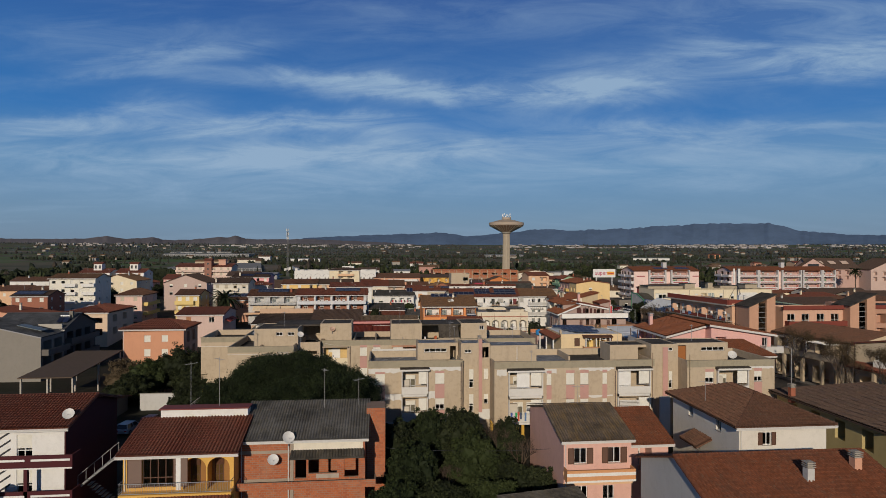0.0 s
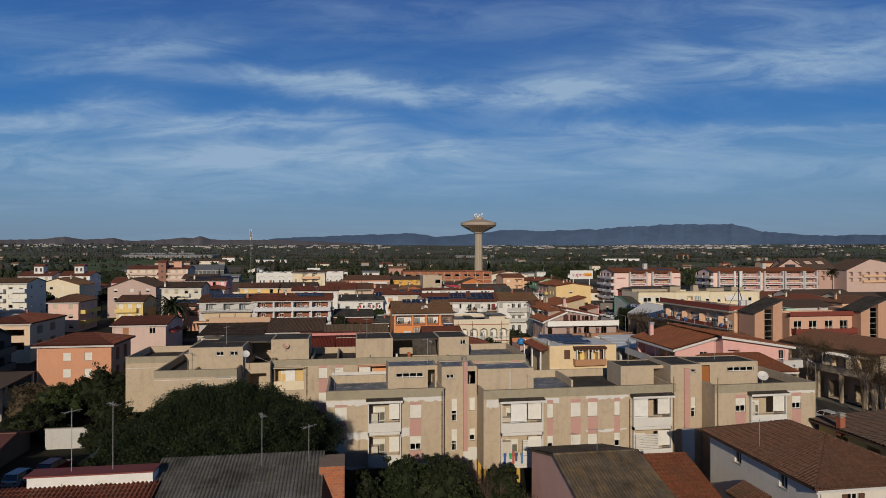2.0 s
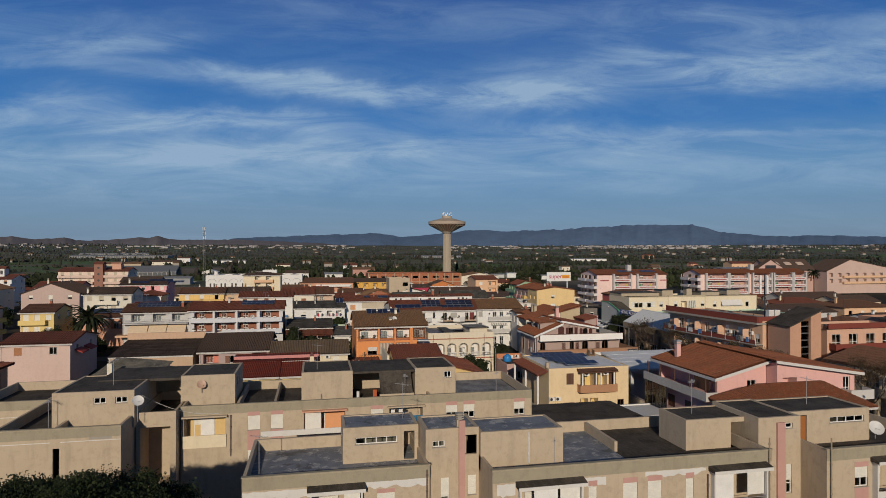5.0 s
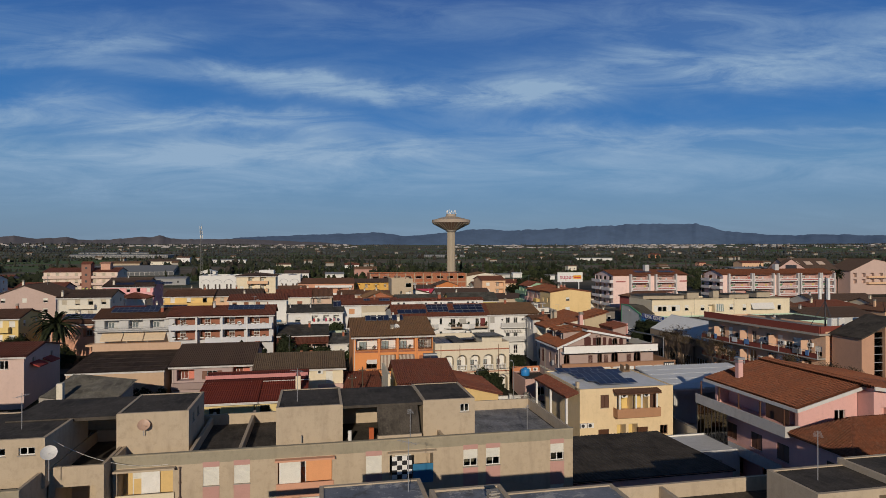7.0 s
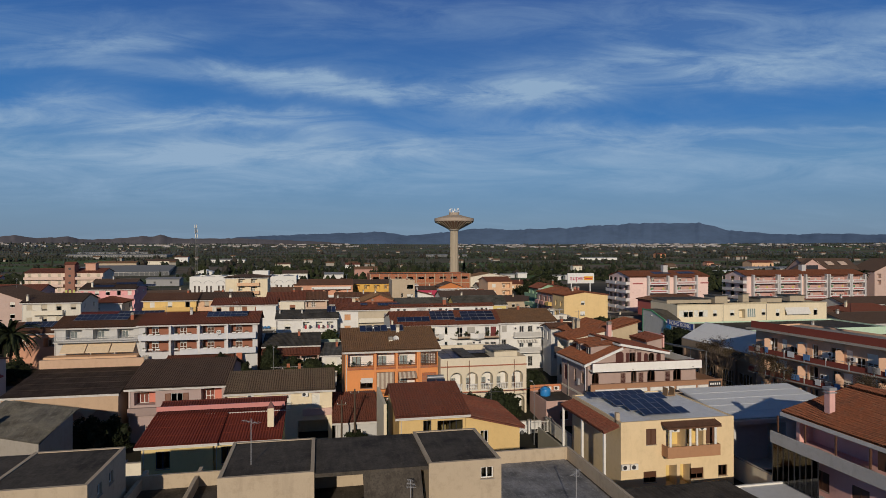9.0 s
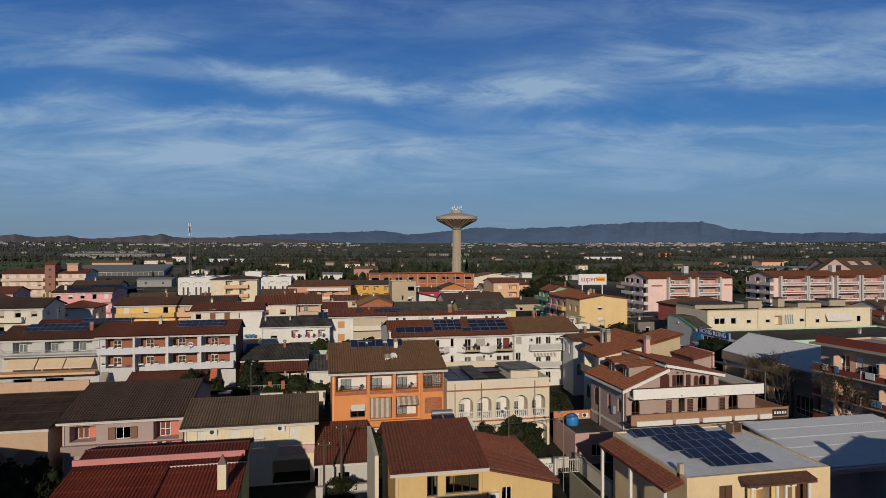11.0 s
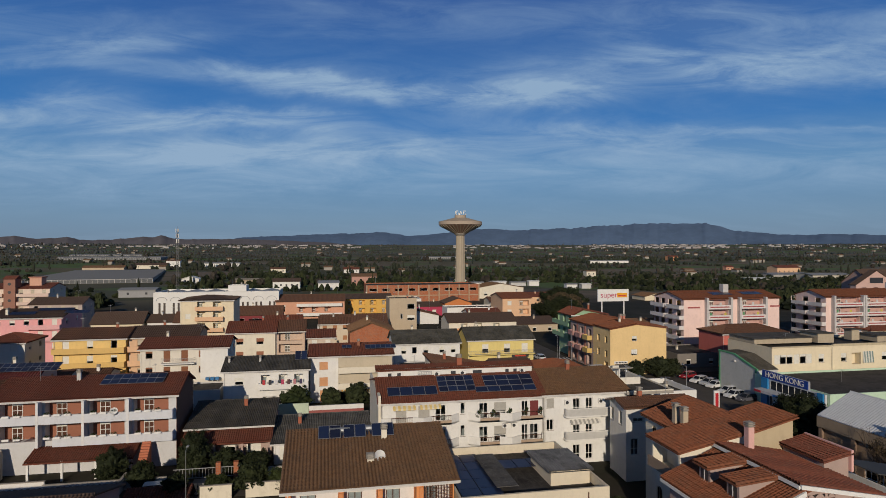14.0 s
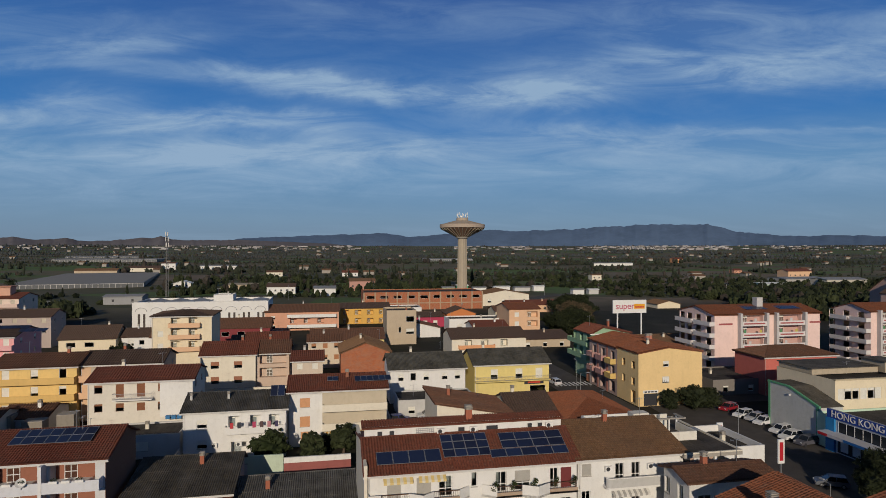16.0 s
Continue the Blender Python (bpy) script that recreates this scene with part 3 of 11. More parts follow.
        g.poly([(0, 0, h), (L, 0, h), (L, 0, h + rise - 0.05), (0, 0, h + rise - 0.05)])
    elif roof in ("se", "sw"):
        # one slope, low on the east or on the west
        zl, zh = h - o * rise / L, h + rise + o * rise / L
        if roof == "sw":
            slope((-o, D + o, zl), (-o, -o, zl), (L + o, -o, zh), (L + o, D + o, zh), **kw)
        else:
            slope((L + o, -o, zl), (L + o, D + o, zl), (-o, D + o, zh), (-o, -o, zh), **kw)
        xh = L if roof == "sw" else 0
        for y in (0, D):
            g.poly([(0, y, h), (L, y, h), (xh, y, h + rise - 0.05)])
        g.poly([(xh, 0, h), (xh, D, h), (xh, D, h + rise - 0.05), (xh, 0, h + rise - 0.05)])
    elif roof == "flat":
        t = 0.22
        part("roof_deck", Geo().box(t, L - t, t, D - t, h - 0.1, h + 0.05), roof_mat or M_ROOFING, ob)
        for bx in ((0, L, 0, t), (0, L, D - t, D), (0, t, t, D - t), (L - t, L, t, D - t)):
            part("roof_parapet", Geo().box(*bx, h, h + rise), wm, ob)
    part("wall", g, wm, ob)
    if gutter and roof in ("gx", "hip", "sn") and style != "far":
        zg = h - o * rise / (D * ridge if roof == "gx" else D if roof == "sn" else min(L, D) / 2)
        part("gutter", Geo().tube((-o, -o - 0.05, zg - 0.06), (L + o, -o - 0.05, zg - 0.06), 0.075, n=6), M_FASCIA, ob)
        part("fascia", Geo().box(-o, L + o, -o + 0.0, -o + 0.06, zg - 0.26, zg - 0.03), M_FASCIA, ob)
        part("downpipe", Geo().tube((0.18, -0.07, 0), (0.18, -0.07, zg - 0.1), 0.045, n=6), M_FASCIA, ob)
    for side, holes in (("s", s), ("w", w), ("e", e)):
        for hl in holes:
            if hl[4] in ("ho", "ga"):
                continue
            if hl[4] in ("lo", "lb"):
                u, v, ww, hh = hl[:4]
                dw = min(1.3, ww * 0.42)
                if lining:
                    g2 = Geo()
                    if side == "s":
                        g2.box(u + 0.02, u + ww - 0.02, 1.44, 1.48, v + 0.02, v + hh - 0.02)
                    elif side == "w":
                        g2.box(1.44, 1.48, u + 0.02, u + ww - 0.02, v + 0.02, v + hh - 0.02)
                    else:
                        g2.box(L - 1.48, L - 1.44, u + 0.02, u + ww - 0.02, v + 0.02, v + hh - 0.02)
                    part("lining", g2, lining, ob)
                m = {"s": pose(u + ww * 0.35, 1.27, v), "w": pose(1.27, u + ww * 0.35, v, 0, 0, -90), "e": pose(L - 1.27, u + ww * 0.35, v, 0, 0, 90)}[side]
                top = None
                for nm, me in win_data("st", dw, min(2.2, hh - 0.2), fc, sc):
                    if top is None:
                        top = part("french_door", me, None, ob, m=m)
                    else:
                        part(nm, me, None, top)
                continue
            add_window(ob, side, L, D, *hl[:5], fc, sc)
    return ob


def balcony(ob, x0, x1, z, depth=1.2, kind="solid", wall=WHITE, y=0.0, side="s", height=1.0, L=0, mat=None):
    """A slab with a solid parapet or a railing, in the house's own coordinates. side s: along x; w, e: along y."""
    def B(g, a, b, c, d, e, f):
        if side == "s":
            g.box(a, b, y - d, y - c, e, f)
        elif side == "w":
            g.box(-d, -c, a, b, e, f)
        else:
            g.box(L + c, L + d, a, b, e, f)
    g = Geo()
    B(g, x0, x1, 0, depth, z - 0.18, z)
    m = mat or plaster(wall)
    if kind == "solid":
        B(g, x0, x1, depth - 0.12, depth, z, z + height)
        B(g, x0, x0 + 0.12, 0, depth - 0.12, z, z + height)
        B(g, x1 - 0.12, x1, 0, depth - 0.12, z, z + height)
        return part("balcony", g, m, ob)
    b = part("balcony", g, m, ob)
    r = Geo()
    for zz in (z + 0.95, z + 0.1):
        B(r, x0, x1, depth - 0.05, depth - 0.01, zz, zz + 0.04)
        B(r, x0, x0 + 0.04, 0, depth - 0.05, zz, zz + 0.04)
        B(r, x1 - 0.04, x1, 0, depth - 0.05, zz, zz + 0.04)
    n = int((x1 - x0) / 0.14)
    for k in range(n + 1):
        c = x0 + 0.01 + (x1 - x0 - 0.03) * k / n
        B(r, c, c + 0.016, depth - 0.038, depth - 0.022, z + 0.1, z + 0.97)
    part("railing", r, M_GREYM, b)
    return b


AC = {}


def ac_unit(ob, x, z, y=-0.02, side="s"):
    """An outdoor air-conditioning unit with its fan grille."""
    if not AC:
        AC["case"] = Geo().box(-0.42, 0.42, -0.32, 0, 0, 0.58).data("ac_unit", M_WHITE)
        AC["fan"] = Geo().tube((-0.1, -0.33, 0.29), (-0.1, -0.322, 0.29), 0.23, n=12).data("fan_grille", M_DARKM)
    m = pose(x, y, z) if side == "s" else pose(y, x, z, 0, 0, -90)
    u = part("ac_unit", AC["case"], None, ob, "white outdoor air-conditioning unit", m=m)
    part("fan_grille", AC["fan"], None, u)


def awning(ob, x0, x1, z, out=1.2, drop=0.7, y=0.0, c=(0.66, 0.50, 0.30), stripe=None):
    """A sloping cloth sunshade with a hanging front edge."""
    n = max(1, int((x1 - x0) / 0.3)) if stripe else 1
    for k in range(n):
        a, b = x0 + (x1 - x0) * k / n, x0 + (x1 - x0) * (k + 1) / n
        g = Geo()
        g.poly([(a, y, z), (b, y, z), (b, y - out, z - drop), (a, y - out, z - drop)])
        g.poly([(a, y - out, z - drop), (b, y - out, z - drop), (b, y - out, z - drop - 0.22), (a, y - out, z - drop - 0.22)])
        part("awning", g, plain(stripe if stripe and k % 2 else c, 0.85), ob, "cloth awning")


def planters(ob, us, z, y, w=0.8):
    for k, u in enumerate(us):
        p = part("planter", Geo().box(u, u + w, y - 0.3, y - 0.02, z, z + 0.24), M_WHITE, ob, "white window box")
        if k % 2 == 0:
            V, F = leaves([(u + w * q, y - 0.16, z + 0.36) for q in (0.25, 0.5, 0.75)], [0.2, 0.24, 0.2], 26, 0.07, k + 1)
            part("trailing_plant", leaf_mesh("trailing_plant", V, F, L_CITRUS), None, p, "trailing green plants")


def balustrade(ob, x0, x1, z, y, h=0.85):
    g = Geo().box(x0, x1, y - 0.16, y, z + h, z + h + 0.09).box(x0, x1, y - 0.16, y, z, z + 0.08)
    r = part("balustrade", g, M_WHITE, ob, "white turned balustrade")
    n = int((x1 - x0) / 0.24)
    for k in range(n):
        c = x0 + (x1 - x0) * (k + 0.5) / n
        key = ("bal", h)
        if key not in WIN:
            WIN[key] = Geo().lathe([(0.05, 0.08), (0.085, 0.3 * h), (0.04, 0.62 * h), (0.06, h)], 6).data("baluster", M_WHITE)
        part("baluster", WIN[key], None, r, m=pose(c, y - 0.08, z))


def chimney(ob, x, y, z, h=1.2, s=0.5, wall=PALE, cap=True):
    g = Geo().box(x - s / 2, x + s / 2, y - s / 2, y + s / 2, z - 0.6, z + h)
    c = part("chimney", g, plaster(wall, 0.5), ob)
    if cap:
        k = Geo()
        for i in range(3):
            k.box(x - s / 2 - 0.06, x + s / 2 + 0.06, y - s / 2 - 0.06, y + s / 2 + 0.06, z + h + 0.08 + i * 0.16, z + h + 0.14 + i * 0.16)
        k.box(x - s / 2 + 0.08, x + s / 2 - 0.08, y - s / 2 + 0.08, y + s / 2 - 0.08, z + h, z + h + 0.5)
        part("chimney_cap", k, M_CONC, c)
    return c


PV = {}


def panels(x, y, z, nx, ny, w=1.0, d=1.65, tilt=15, label="dark blue solar panels mounted in rows on a roof", turn=0, gap=0.03, group="solar panels"):
    """A field of solar panels lying on a slope that rises northwards from (x, y, z)."""
    key = (w, d)
    if key not in PV:
        f = Geo()
        for a, b, c, e in ((-w / 2, w / 2, 0, 0.035), (-w / 2, w / 2, d - 0.035, d), (-w / 2, -w / 2 + 0.035, 0.035, d - 0.035), (w / 2 - 0.035, w / 2, 0.035, d - 0.035)):
            f.box(a, b, c, e, 0, 0.05)
        g = Geo().box(-w / 2 + 0.035, w / 2 - 0.035, 0.035, d - 0.035, 0.005, 0.04)
        PV[key] = (f.data("panel_frame", plain((0.30, 0.31, 0.33), 0.4, 0.5)), g.data("solar_panel", panel_mat()))
    top = thing("solar_array", label, "solar panels", x, y, z, turn, group)
    for i in range(nx):
        for j in range(ny):
            m = pose(0, 0, 0, tilt) @ pose((i + 0.5) * (w + gap), j * (d + gap), 0.22)
            p = part("solar_panel", PV[key][1], None, top, m=m)
            if y < 230:
                part("panel_frame", PV[key][0], None, p)
    return top


def boiler(x, y, z, tilt=20, turn=0):
    """A solar water heater: two collectors with a steel tank over them."""
    top = thing("solar_water_heater", "solar water heater with steel tank on a roof", "water heater", x, y, z, turn, "solar water heaters")
    for k in range(2):
        m = pose(k * 1.1, 0, 0.1, tilt + 10)
        g = Geo().box(0, 1.02, 0, 1.9, 0, 0.08)
        part("collector", g, panel_mat(), top, m=m)
    zt = 1.9 * math.sin(radians(tilt + 10)) + 0.3
    yt = 1.9 * math.cos(radians(tilt + 10)) + 0.1
    t = Geo().tube((0.1, yt, zt), (2.0, yt, zt), 0.27, n=16)
    part("tank", t, M_STEEL, top, smooth=False)
    st = Geo()
    for xx in (0.3, 1.8):
        st.tube((xx, yt, -0.2), (xx, yt, zt - 0.2), 0.03, n=6)
    part("stand", st, M_STEEL, top)
    return top


DISH = {}


def dish(x, y, z, r=0.5, turn=10, pole=0.8, c=(0.6, 0.59, 0.57)):
    top = thing("satellite_dish", "round satellite dish on a short pole", "satellite dish", x, y, z, turn, "satellite dishes")
    if r not in DISH:
        g = Geo()
        g.lathe([(r * k / 5, 0.28 * r * (k / 5) ** 2) for k in range(0, 6)], 18)
        b = Geo().tube((0, -0.02, 0.02), (0, -0.5 * r, 0.95 * r), 0.015, n=5)
        DISH[r] = (g.data("reflector", plain(c, 0.5), True), b.data("feed_arm", M_GREYM))
    part("pole", Geo().tube((0, 0, -0.3), (0, 0, pole), 0.03, n=6), M_GREYM, top)
    m = pose(0, -0.08, pole, 55)
    d = part("reflector", DISH[r][0], None, top, m=m)
    part("feed_arm", DISH[r][1], None, d)
    return top


def aerial(x, y, z, h=3.0):
    top = thing("tv_aerial", "thin television aerial on a steel mast", "aerial", x, y, z, random.uniform(0, 180), "television aerials")
    part("mast", Geo().tube((0, 0, -0.2), (0, 0, h), 0.025, n=5), M_GREYM, top)
    g = Geo().tube((-0.6, 0, h - 0.2), (0.7, 0, h - 0.2), 0.015, n=4)
    for k in range(7):
        xx = -0.55 + k * 0.2
        g.tube((xx, -0.28 + k * 0.02, h - 0.2), (xx, 0.28 - k * 0.02, h - 0.2), 0.01, n=4)
    part("elements", g, M_GREYM, top)
    return top


# ---- plants ----
def leaves(centres, radii, per, size, seed=1, flat=1.0):
    """Many small leaf blades scattered through clumps."""
    rng = np.random.default_rng(seed)
    n = len(centres) * per
    C = np.repeat(np.array(centres, float), per, 0)
    R = np.repeat(np.array(radii, float), per)
    d = rng.normal(size=(n, 3))
    d /= np.linalg.norm(d, axis=1)[:, None]
    rr = rng.random(n) ** 0.45
    p = C + d * (R * rr)[:, None] * np.array([1, 1, flat])
    u = rng.normal(size=(n, 3)) + d * 0.3
    u /= np.linalg.norm(u, axis=1)[:, None]
    v = np.cross(u, rng.normal(size=(n, 3)))
    v /= np.linalg.norm(v, axis=1)[:, None]
    sz = size * rng.uniform(0.6, 1.3, n)
    a = u * sz[:, None]
    b = v * (sz * 0.55)[:, None]
    V = np.stack([p - a, p + b, p + a, p - b], 1).reshape(-1, 3)
    F = np.arange(n * 4).reshape(n, 4)
    return V, F


def leaf_mesh(name, V, F, material):
    me = bpy.data.meshes.new(name)
    me.from_pydata(V.tolist(), [], F.tolist())
    me.materials.append(material)
    me.update()
    return me


# L_DARK spans wide: leaf highlights and black gaps put into its colour
L_DARK = leaf_mat((0.006, 0.010, 0.004), (0.044, 0.054, 0.020), "leaf_dark")
L_PINE = leaf_mat((0.005, 0.010, 0.004), (0.036, 0.050, 0.016), "leaf_pine")
L_CITRUS = leaf_mat((0.022, 0.032, 0.010), (0.045, 0.058, 0.018), "leaf_citrus")
L_WITHER = leaf_mat((0.050, 0.034, 0.018), (0.085, 0.060, 0.028), "leaf_wither")
L_DRY = leaf_mat((0.07, 0.05, 0.03), (0.12, 0.09, 0.05), "leaf_dry")
M_BARK = plain((0.09, 0.065, 0.045), 0.9, 0, 0.5)


def tree(x, y, h, r, mat=None, label="dense dark green garden tree", seed=0, clumps=240, per=46, size=0.13, trunk=0.25, low=0.12, flat=0.8, name="tree", z=None, group="garden trees", lump=0.42, tuft=(0.08, 0.2)):
    """A tapered trunk with limbs under a crown of leaf tufts that clothe an uneven, darker core."""
    rng = random.Random(seed * 7 + int(x * 10))
    if z is None:
        z = level(y) if y < 180 else 0.0
    top = thing(name, label, "tree", x, y, z, group=group)
    g = Geo()
    hc, hh = h * (1 + low) / 2, h * (1 - low) / 2
    g.tube((0, 0, -0.2), (0.1, 0.05, h * low + 0.4), trunk, trunk * 0.7, 8, False)
    for k in range(6):
        a = k * 1.05 + rng.random()
        g.tube((0.1, 0.05, h * low), (math.cos(a) * r * 0.6, math.sin(a) * r * 0.6, hc + rng.uniform(-0.1, 0.25) * h), trunk * 0.5, trunk * 0.12, 6, False)
    part("trunk", g, M_BARK, top)

    def skin(d):
        q = 1 + lump * noise.noise((d[0] * 1.7 + seed, d[1] * 1.7, d[2] * 1.7)) + lump * 0.7 * noise.noise((d[0] * 4.1, d[1] * 4.1 + seed, d[2] * 4.1))
        return Vector((d[0] * r * q, d[1] * r * q, hc + d[2] * hh * q))
    cs, rs = [], []
    for k in range(clumps):
        d = Vector((rng.gauss(0, 1), rng.gauss(0, 1), rng.gauss(0, 1))).normalized()
        if d.z < -0.75:
            d.z = -d.z
        q = skin(d)
        out = rng.uniform(0.95, 1.045)
        cs.append(Vector((q.x * out, q.y * out, hc + (q.z - hc) * out)))
        rs.append(max(0.3, r * rng.uniform(*tuft)))
    V, F = leaves(cs, rs, per, size, seed + 3, flat)
    bm = bmesh.new()
    bmesh.ops.create_icosphere(bm, subdivisions=4, radius=1.0)
    cv = []
    for v in bm.verts:
        q = skin(v.co)
        cv.append((q.x * 0.88, q.y * 0.88, hc + (q.z - hc) * 0.88))
    cf = [[v.index + len(V) for v in f.verts] for f in bm.faces]
    bm.free()
    me = bpy.data.meshes.new("crown")
    me.from_pydata(V.tolist() + cv, [], F.tolist() + cf)
    me.materials.append(mat or L_DARK)
    me.update()
    part("crown", me, None, top)
    return top


def bare_tree(x, y, h, r, seed=0, label="leafless street tree with a fan of fine grey twigs", leafy=0):
    rng = random.Random(seed)
    top = thing("bare_tree", label, "tree", x, y, 0, group="bare street trees")
    g, tw, tips = Geo(), Geo(), []

    def grow(p, d, ln, rad, lev):
        q = p + d * ln
        (g if lev < 3 else tw).tube(p, q, rad, rad * 0.65, 6 if lev < 2 else 3, False)
        if lev > 4:
            tips.append(q)
        if lev < 6:
            for k in range(3 if lev < 4 else 2):
                dd = (d + Vector((rng.uniform(-1, 1), rng.uniform(-1, 1), rng.uniform(-0.15, 0.8))) * 0.55).normalized()
                grow(q, dd, ln * rng.uniform(0.62, 0.85), rad * 0.6, lev + 1)
    grow(Vector((0, 0, -0.1)), Vector((0, 0, 1)), h * 0.26, 0.16, 0)
    part("trunk", g, M_BARK, top)
    part("fine_branching", tw, plain((0.075, 0.052, 0.038), 0.9), top)
    if leafy:
        V, F = leaves(tips, [0.5] * len(tips), leafy, 0.085, seed + 1)
        part("withered_leaves", leaf_mesh("withered_leaves", V, F, L_WITHER), None, top, "thin brown withered leaves")
    return top


def palm(x, y, h, seed=0, big=1.0):
    top = thing("palm_tree", "tall palm with a round head of arching fronds", "palm tree", x, y, terrain(x, y) - 0.3 if y > 300 else 0, group="palm trees")
    part("trunk", Geo().tube((0, 0, -0.1), (0, 0, h), 0.28, 0.2, 8), M_BARK, top)
    rng = random.Random(seed)
    V, F = [], []
    for k in range(80):
        a, up = rng.uniform(0, 6.28), rng.uniform(-0.5, 1.2)
        p = Vector((0, 0, h))
        d = Vector((math.cos(a) * math.cos(up), math.sin(a) * math.cos(up), math.sin(up)))
        side = Vector((-math.sin(a), math.cos(a), 0))
        for j in range(8):
            q = p + d * 0.5 * big
            wd = 0.42 * big * (1 - j / 9)
            for sg in (-1, 1):
                i = len(V)
                V += [tuple(p), tuple(q), tuple(q + side * sg * wd + Vector((0, 0, -0.18))), tuple(p + side * sg * wd + Vector((0, 0, -0.18)))]
                F.append((i, i + 1, i + 2, i + 3))
            p = q
            d = (d + Vector((0, 0, -0.22))).normalized()
    part("crown", leaf_mesh("crown", np.array(V), np.array(F), L_DARK), None, top)
    return top


# ---- vehicles ----
CAR = {}


def car(x, y, turn, c=(0.7, 0.7, 0.7), label="white parked hatchback car", van=0.0):
    """A parked car: shaped body, glasshouse, four wheels. It faces along its own +x."""
    key = van
    if key not in CAR:
        L, W, hb, hr = 4.1, 1.72, 0.92, 1.48 + van
        side = [(-2.05, 0.3), (-2.05, 0.75), (-1.95, hb), (-0.95 + 0, hb), (0.75, hb), (1.75, 0.82), (2.03, 0.62), (2.05, 0.3)]
        b = Geo().prism(side, "y", -W / 2, W / 2)
        cab = Geo()
        lo = [(-1.95, hb), (1.0, hb)]
        hi = [(-1.65, hr), (0.25, hr)]
        w0, w1 = W / 2 - 0.04, W / 2 - 0.2
        P = [(lo[0][0], -w0, hb), (lo[1][0], -w0, hb), (lo[1][0], w0, hb), (lo[0][0], w0, hb), (hi[0][0], -w1, hr), (hi[1][0], -w1, hr), (hi[1][0], w1, hr), (hi[0][0], w1, hr)]
        for q in ((0, 1, 5, 4), (1, 2, 6, 5), (2, 3, 7, 6), (3, 0, 4, 7)):
            cab.poly([P[k] for k in q])
        rf = Geo().box(hi[0][0] - 0.06, hi[1][0] + 0.06, -w1 - 0.03, w1 + 0.03, hr - 0.03, hr + 0.03)
        for sx, sy in ((hi[0][0], -w1), (hi[0][0], w1), (hi[1][0], -w1), (hi[1][0], w1)):
            bx = -1.95 if sx < 0 and sx == hi[0][0] else 1.0
            rf.tube((bx, math.copysign(w0, sy), hb - 0.02), (sx, sy, hr), 0.05, n=4)
        rf.tube((-0.45, -w0, hb), (-0.5, -w1, hr), 0.05, n=4)
        rf.tube((-0.45, w0, hb), (-0.5, w1, hr), 0.05, n=4)
        wh = Geo().tube((0, -0.1, 0), (0, 0.1, 0), 0.31, n=16)
        rim = Geo().tube((0, -0.112, 0), (0, 0.112, 0), 0.19, n=10)
        lamp = Geo().box(-0.03, 0.03, -0.17, 0.17, -0.06, 0.06)
        CAR[key] = (b, cab.data("car_glass", plain((0.012, 0.014, 0.017), 0.08, 0, 0.05, 0.8)), rf, wh.data("tyre", M_DARKM), rim.data("rim", M_STEEL), lamp)
    b, cab, rf, wh, rim, lamp = CAR[key]
    top = thing("car", label, "car", x, y, 0, turn, "parked cars")
    paint = plain(c, 0.3, 0.1, 0.06, 0.6)
    body = part("body", b, paint, top)
    part("roof", rf, paint, top)
    part("side_glazing", cab, None, top)
    for sx in (-1.28, 1.28):
        for sy in (-0.78, 0.78):
            wl_ = part("wheel", wh, None, top, m=pose(sx, sy, 0.31))
            if y < 200:
                part("rim", rim, None, wl_)
    for sx, cc in ((2.0, (0.7, 0.7, 0.66)), (-2.05, (0.35, 0.02, 0.02))):
        for sy in (-0.6, 0.6):
            part("headlight" if sx > 0 else "tail_light", lamp, plain(cc, 0.2), top, m=pose(sx, sy, 0.68))
    return top


def pole(x, y, h, label="tall grey steel street lamp", arm=1.2, turn=90, r=0.06, name="street_lamp"):
    top = thing(name, label, "street lamp" if arm else "pole", x, y, 0, turn, "street poles")
    part("pole", Geo().tube((0, 0, 0), (0, 0, h), r, r * 0.6, 8), M_STEEL, top)
    if arm:
        part("arm", Geo().tube((0, 0, h - 0.05), (arm, 0, h + 0.15), r * 0.5, r * 0.4, 6), M_STEEL, top)
        part("lantern", Geo().box(arm - 0.1, arm + 0.5, -0.12, 0.12, h + 0.08, h + 0.2), M_GREYM, top)
    return top


def block(name, label, category, boxes, material, parent=None, kind="", group=""):
    g = Geo()
    for b in boxes:
        g.box(*b)
    return part(name, g, material, parent, label, category=category, kind=kind, group=group)

M_PINKP = plaster((0.60, 0.36, 0.31), 0.3)

# ---- ground, streets, fields ----


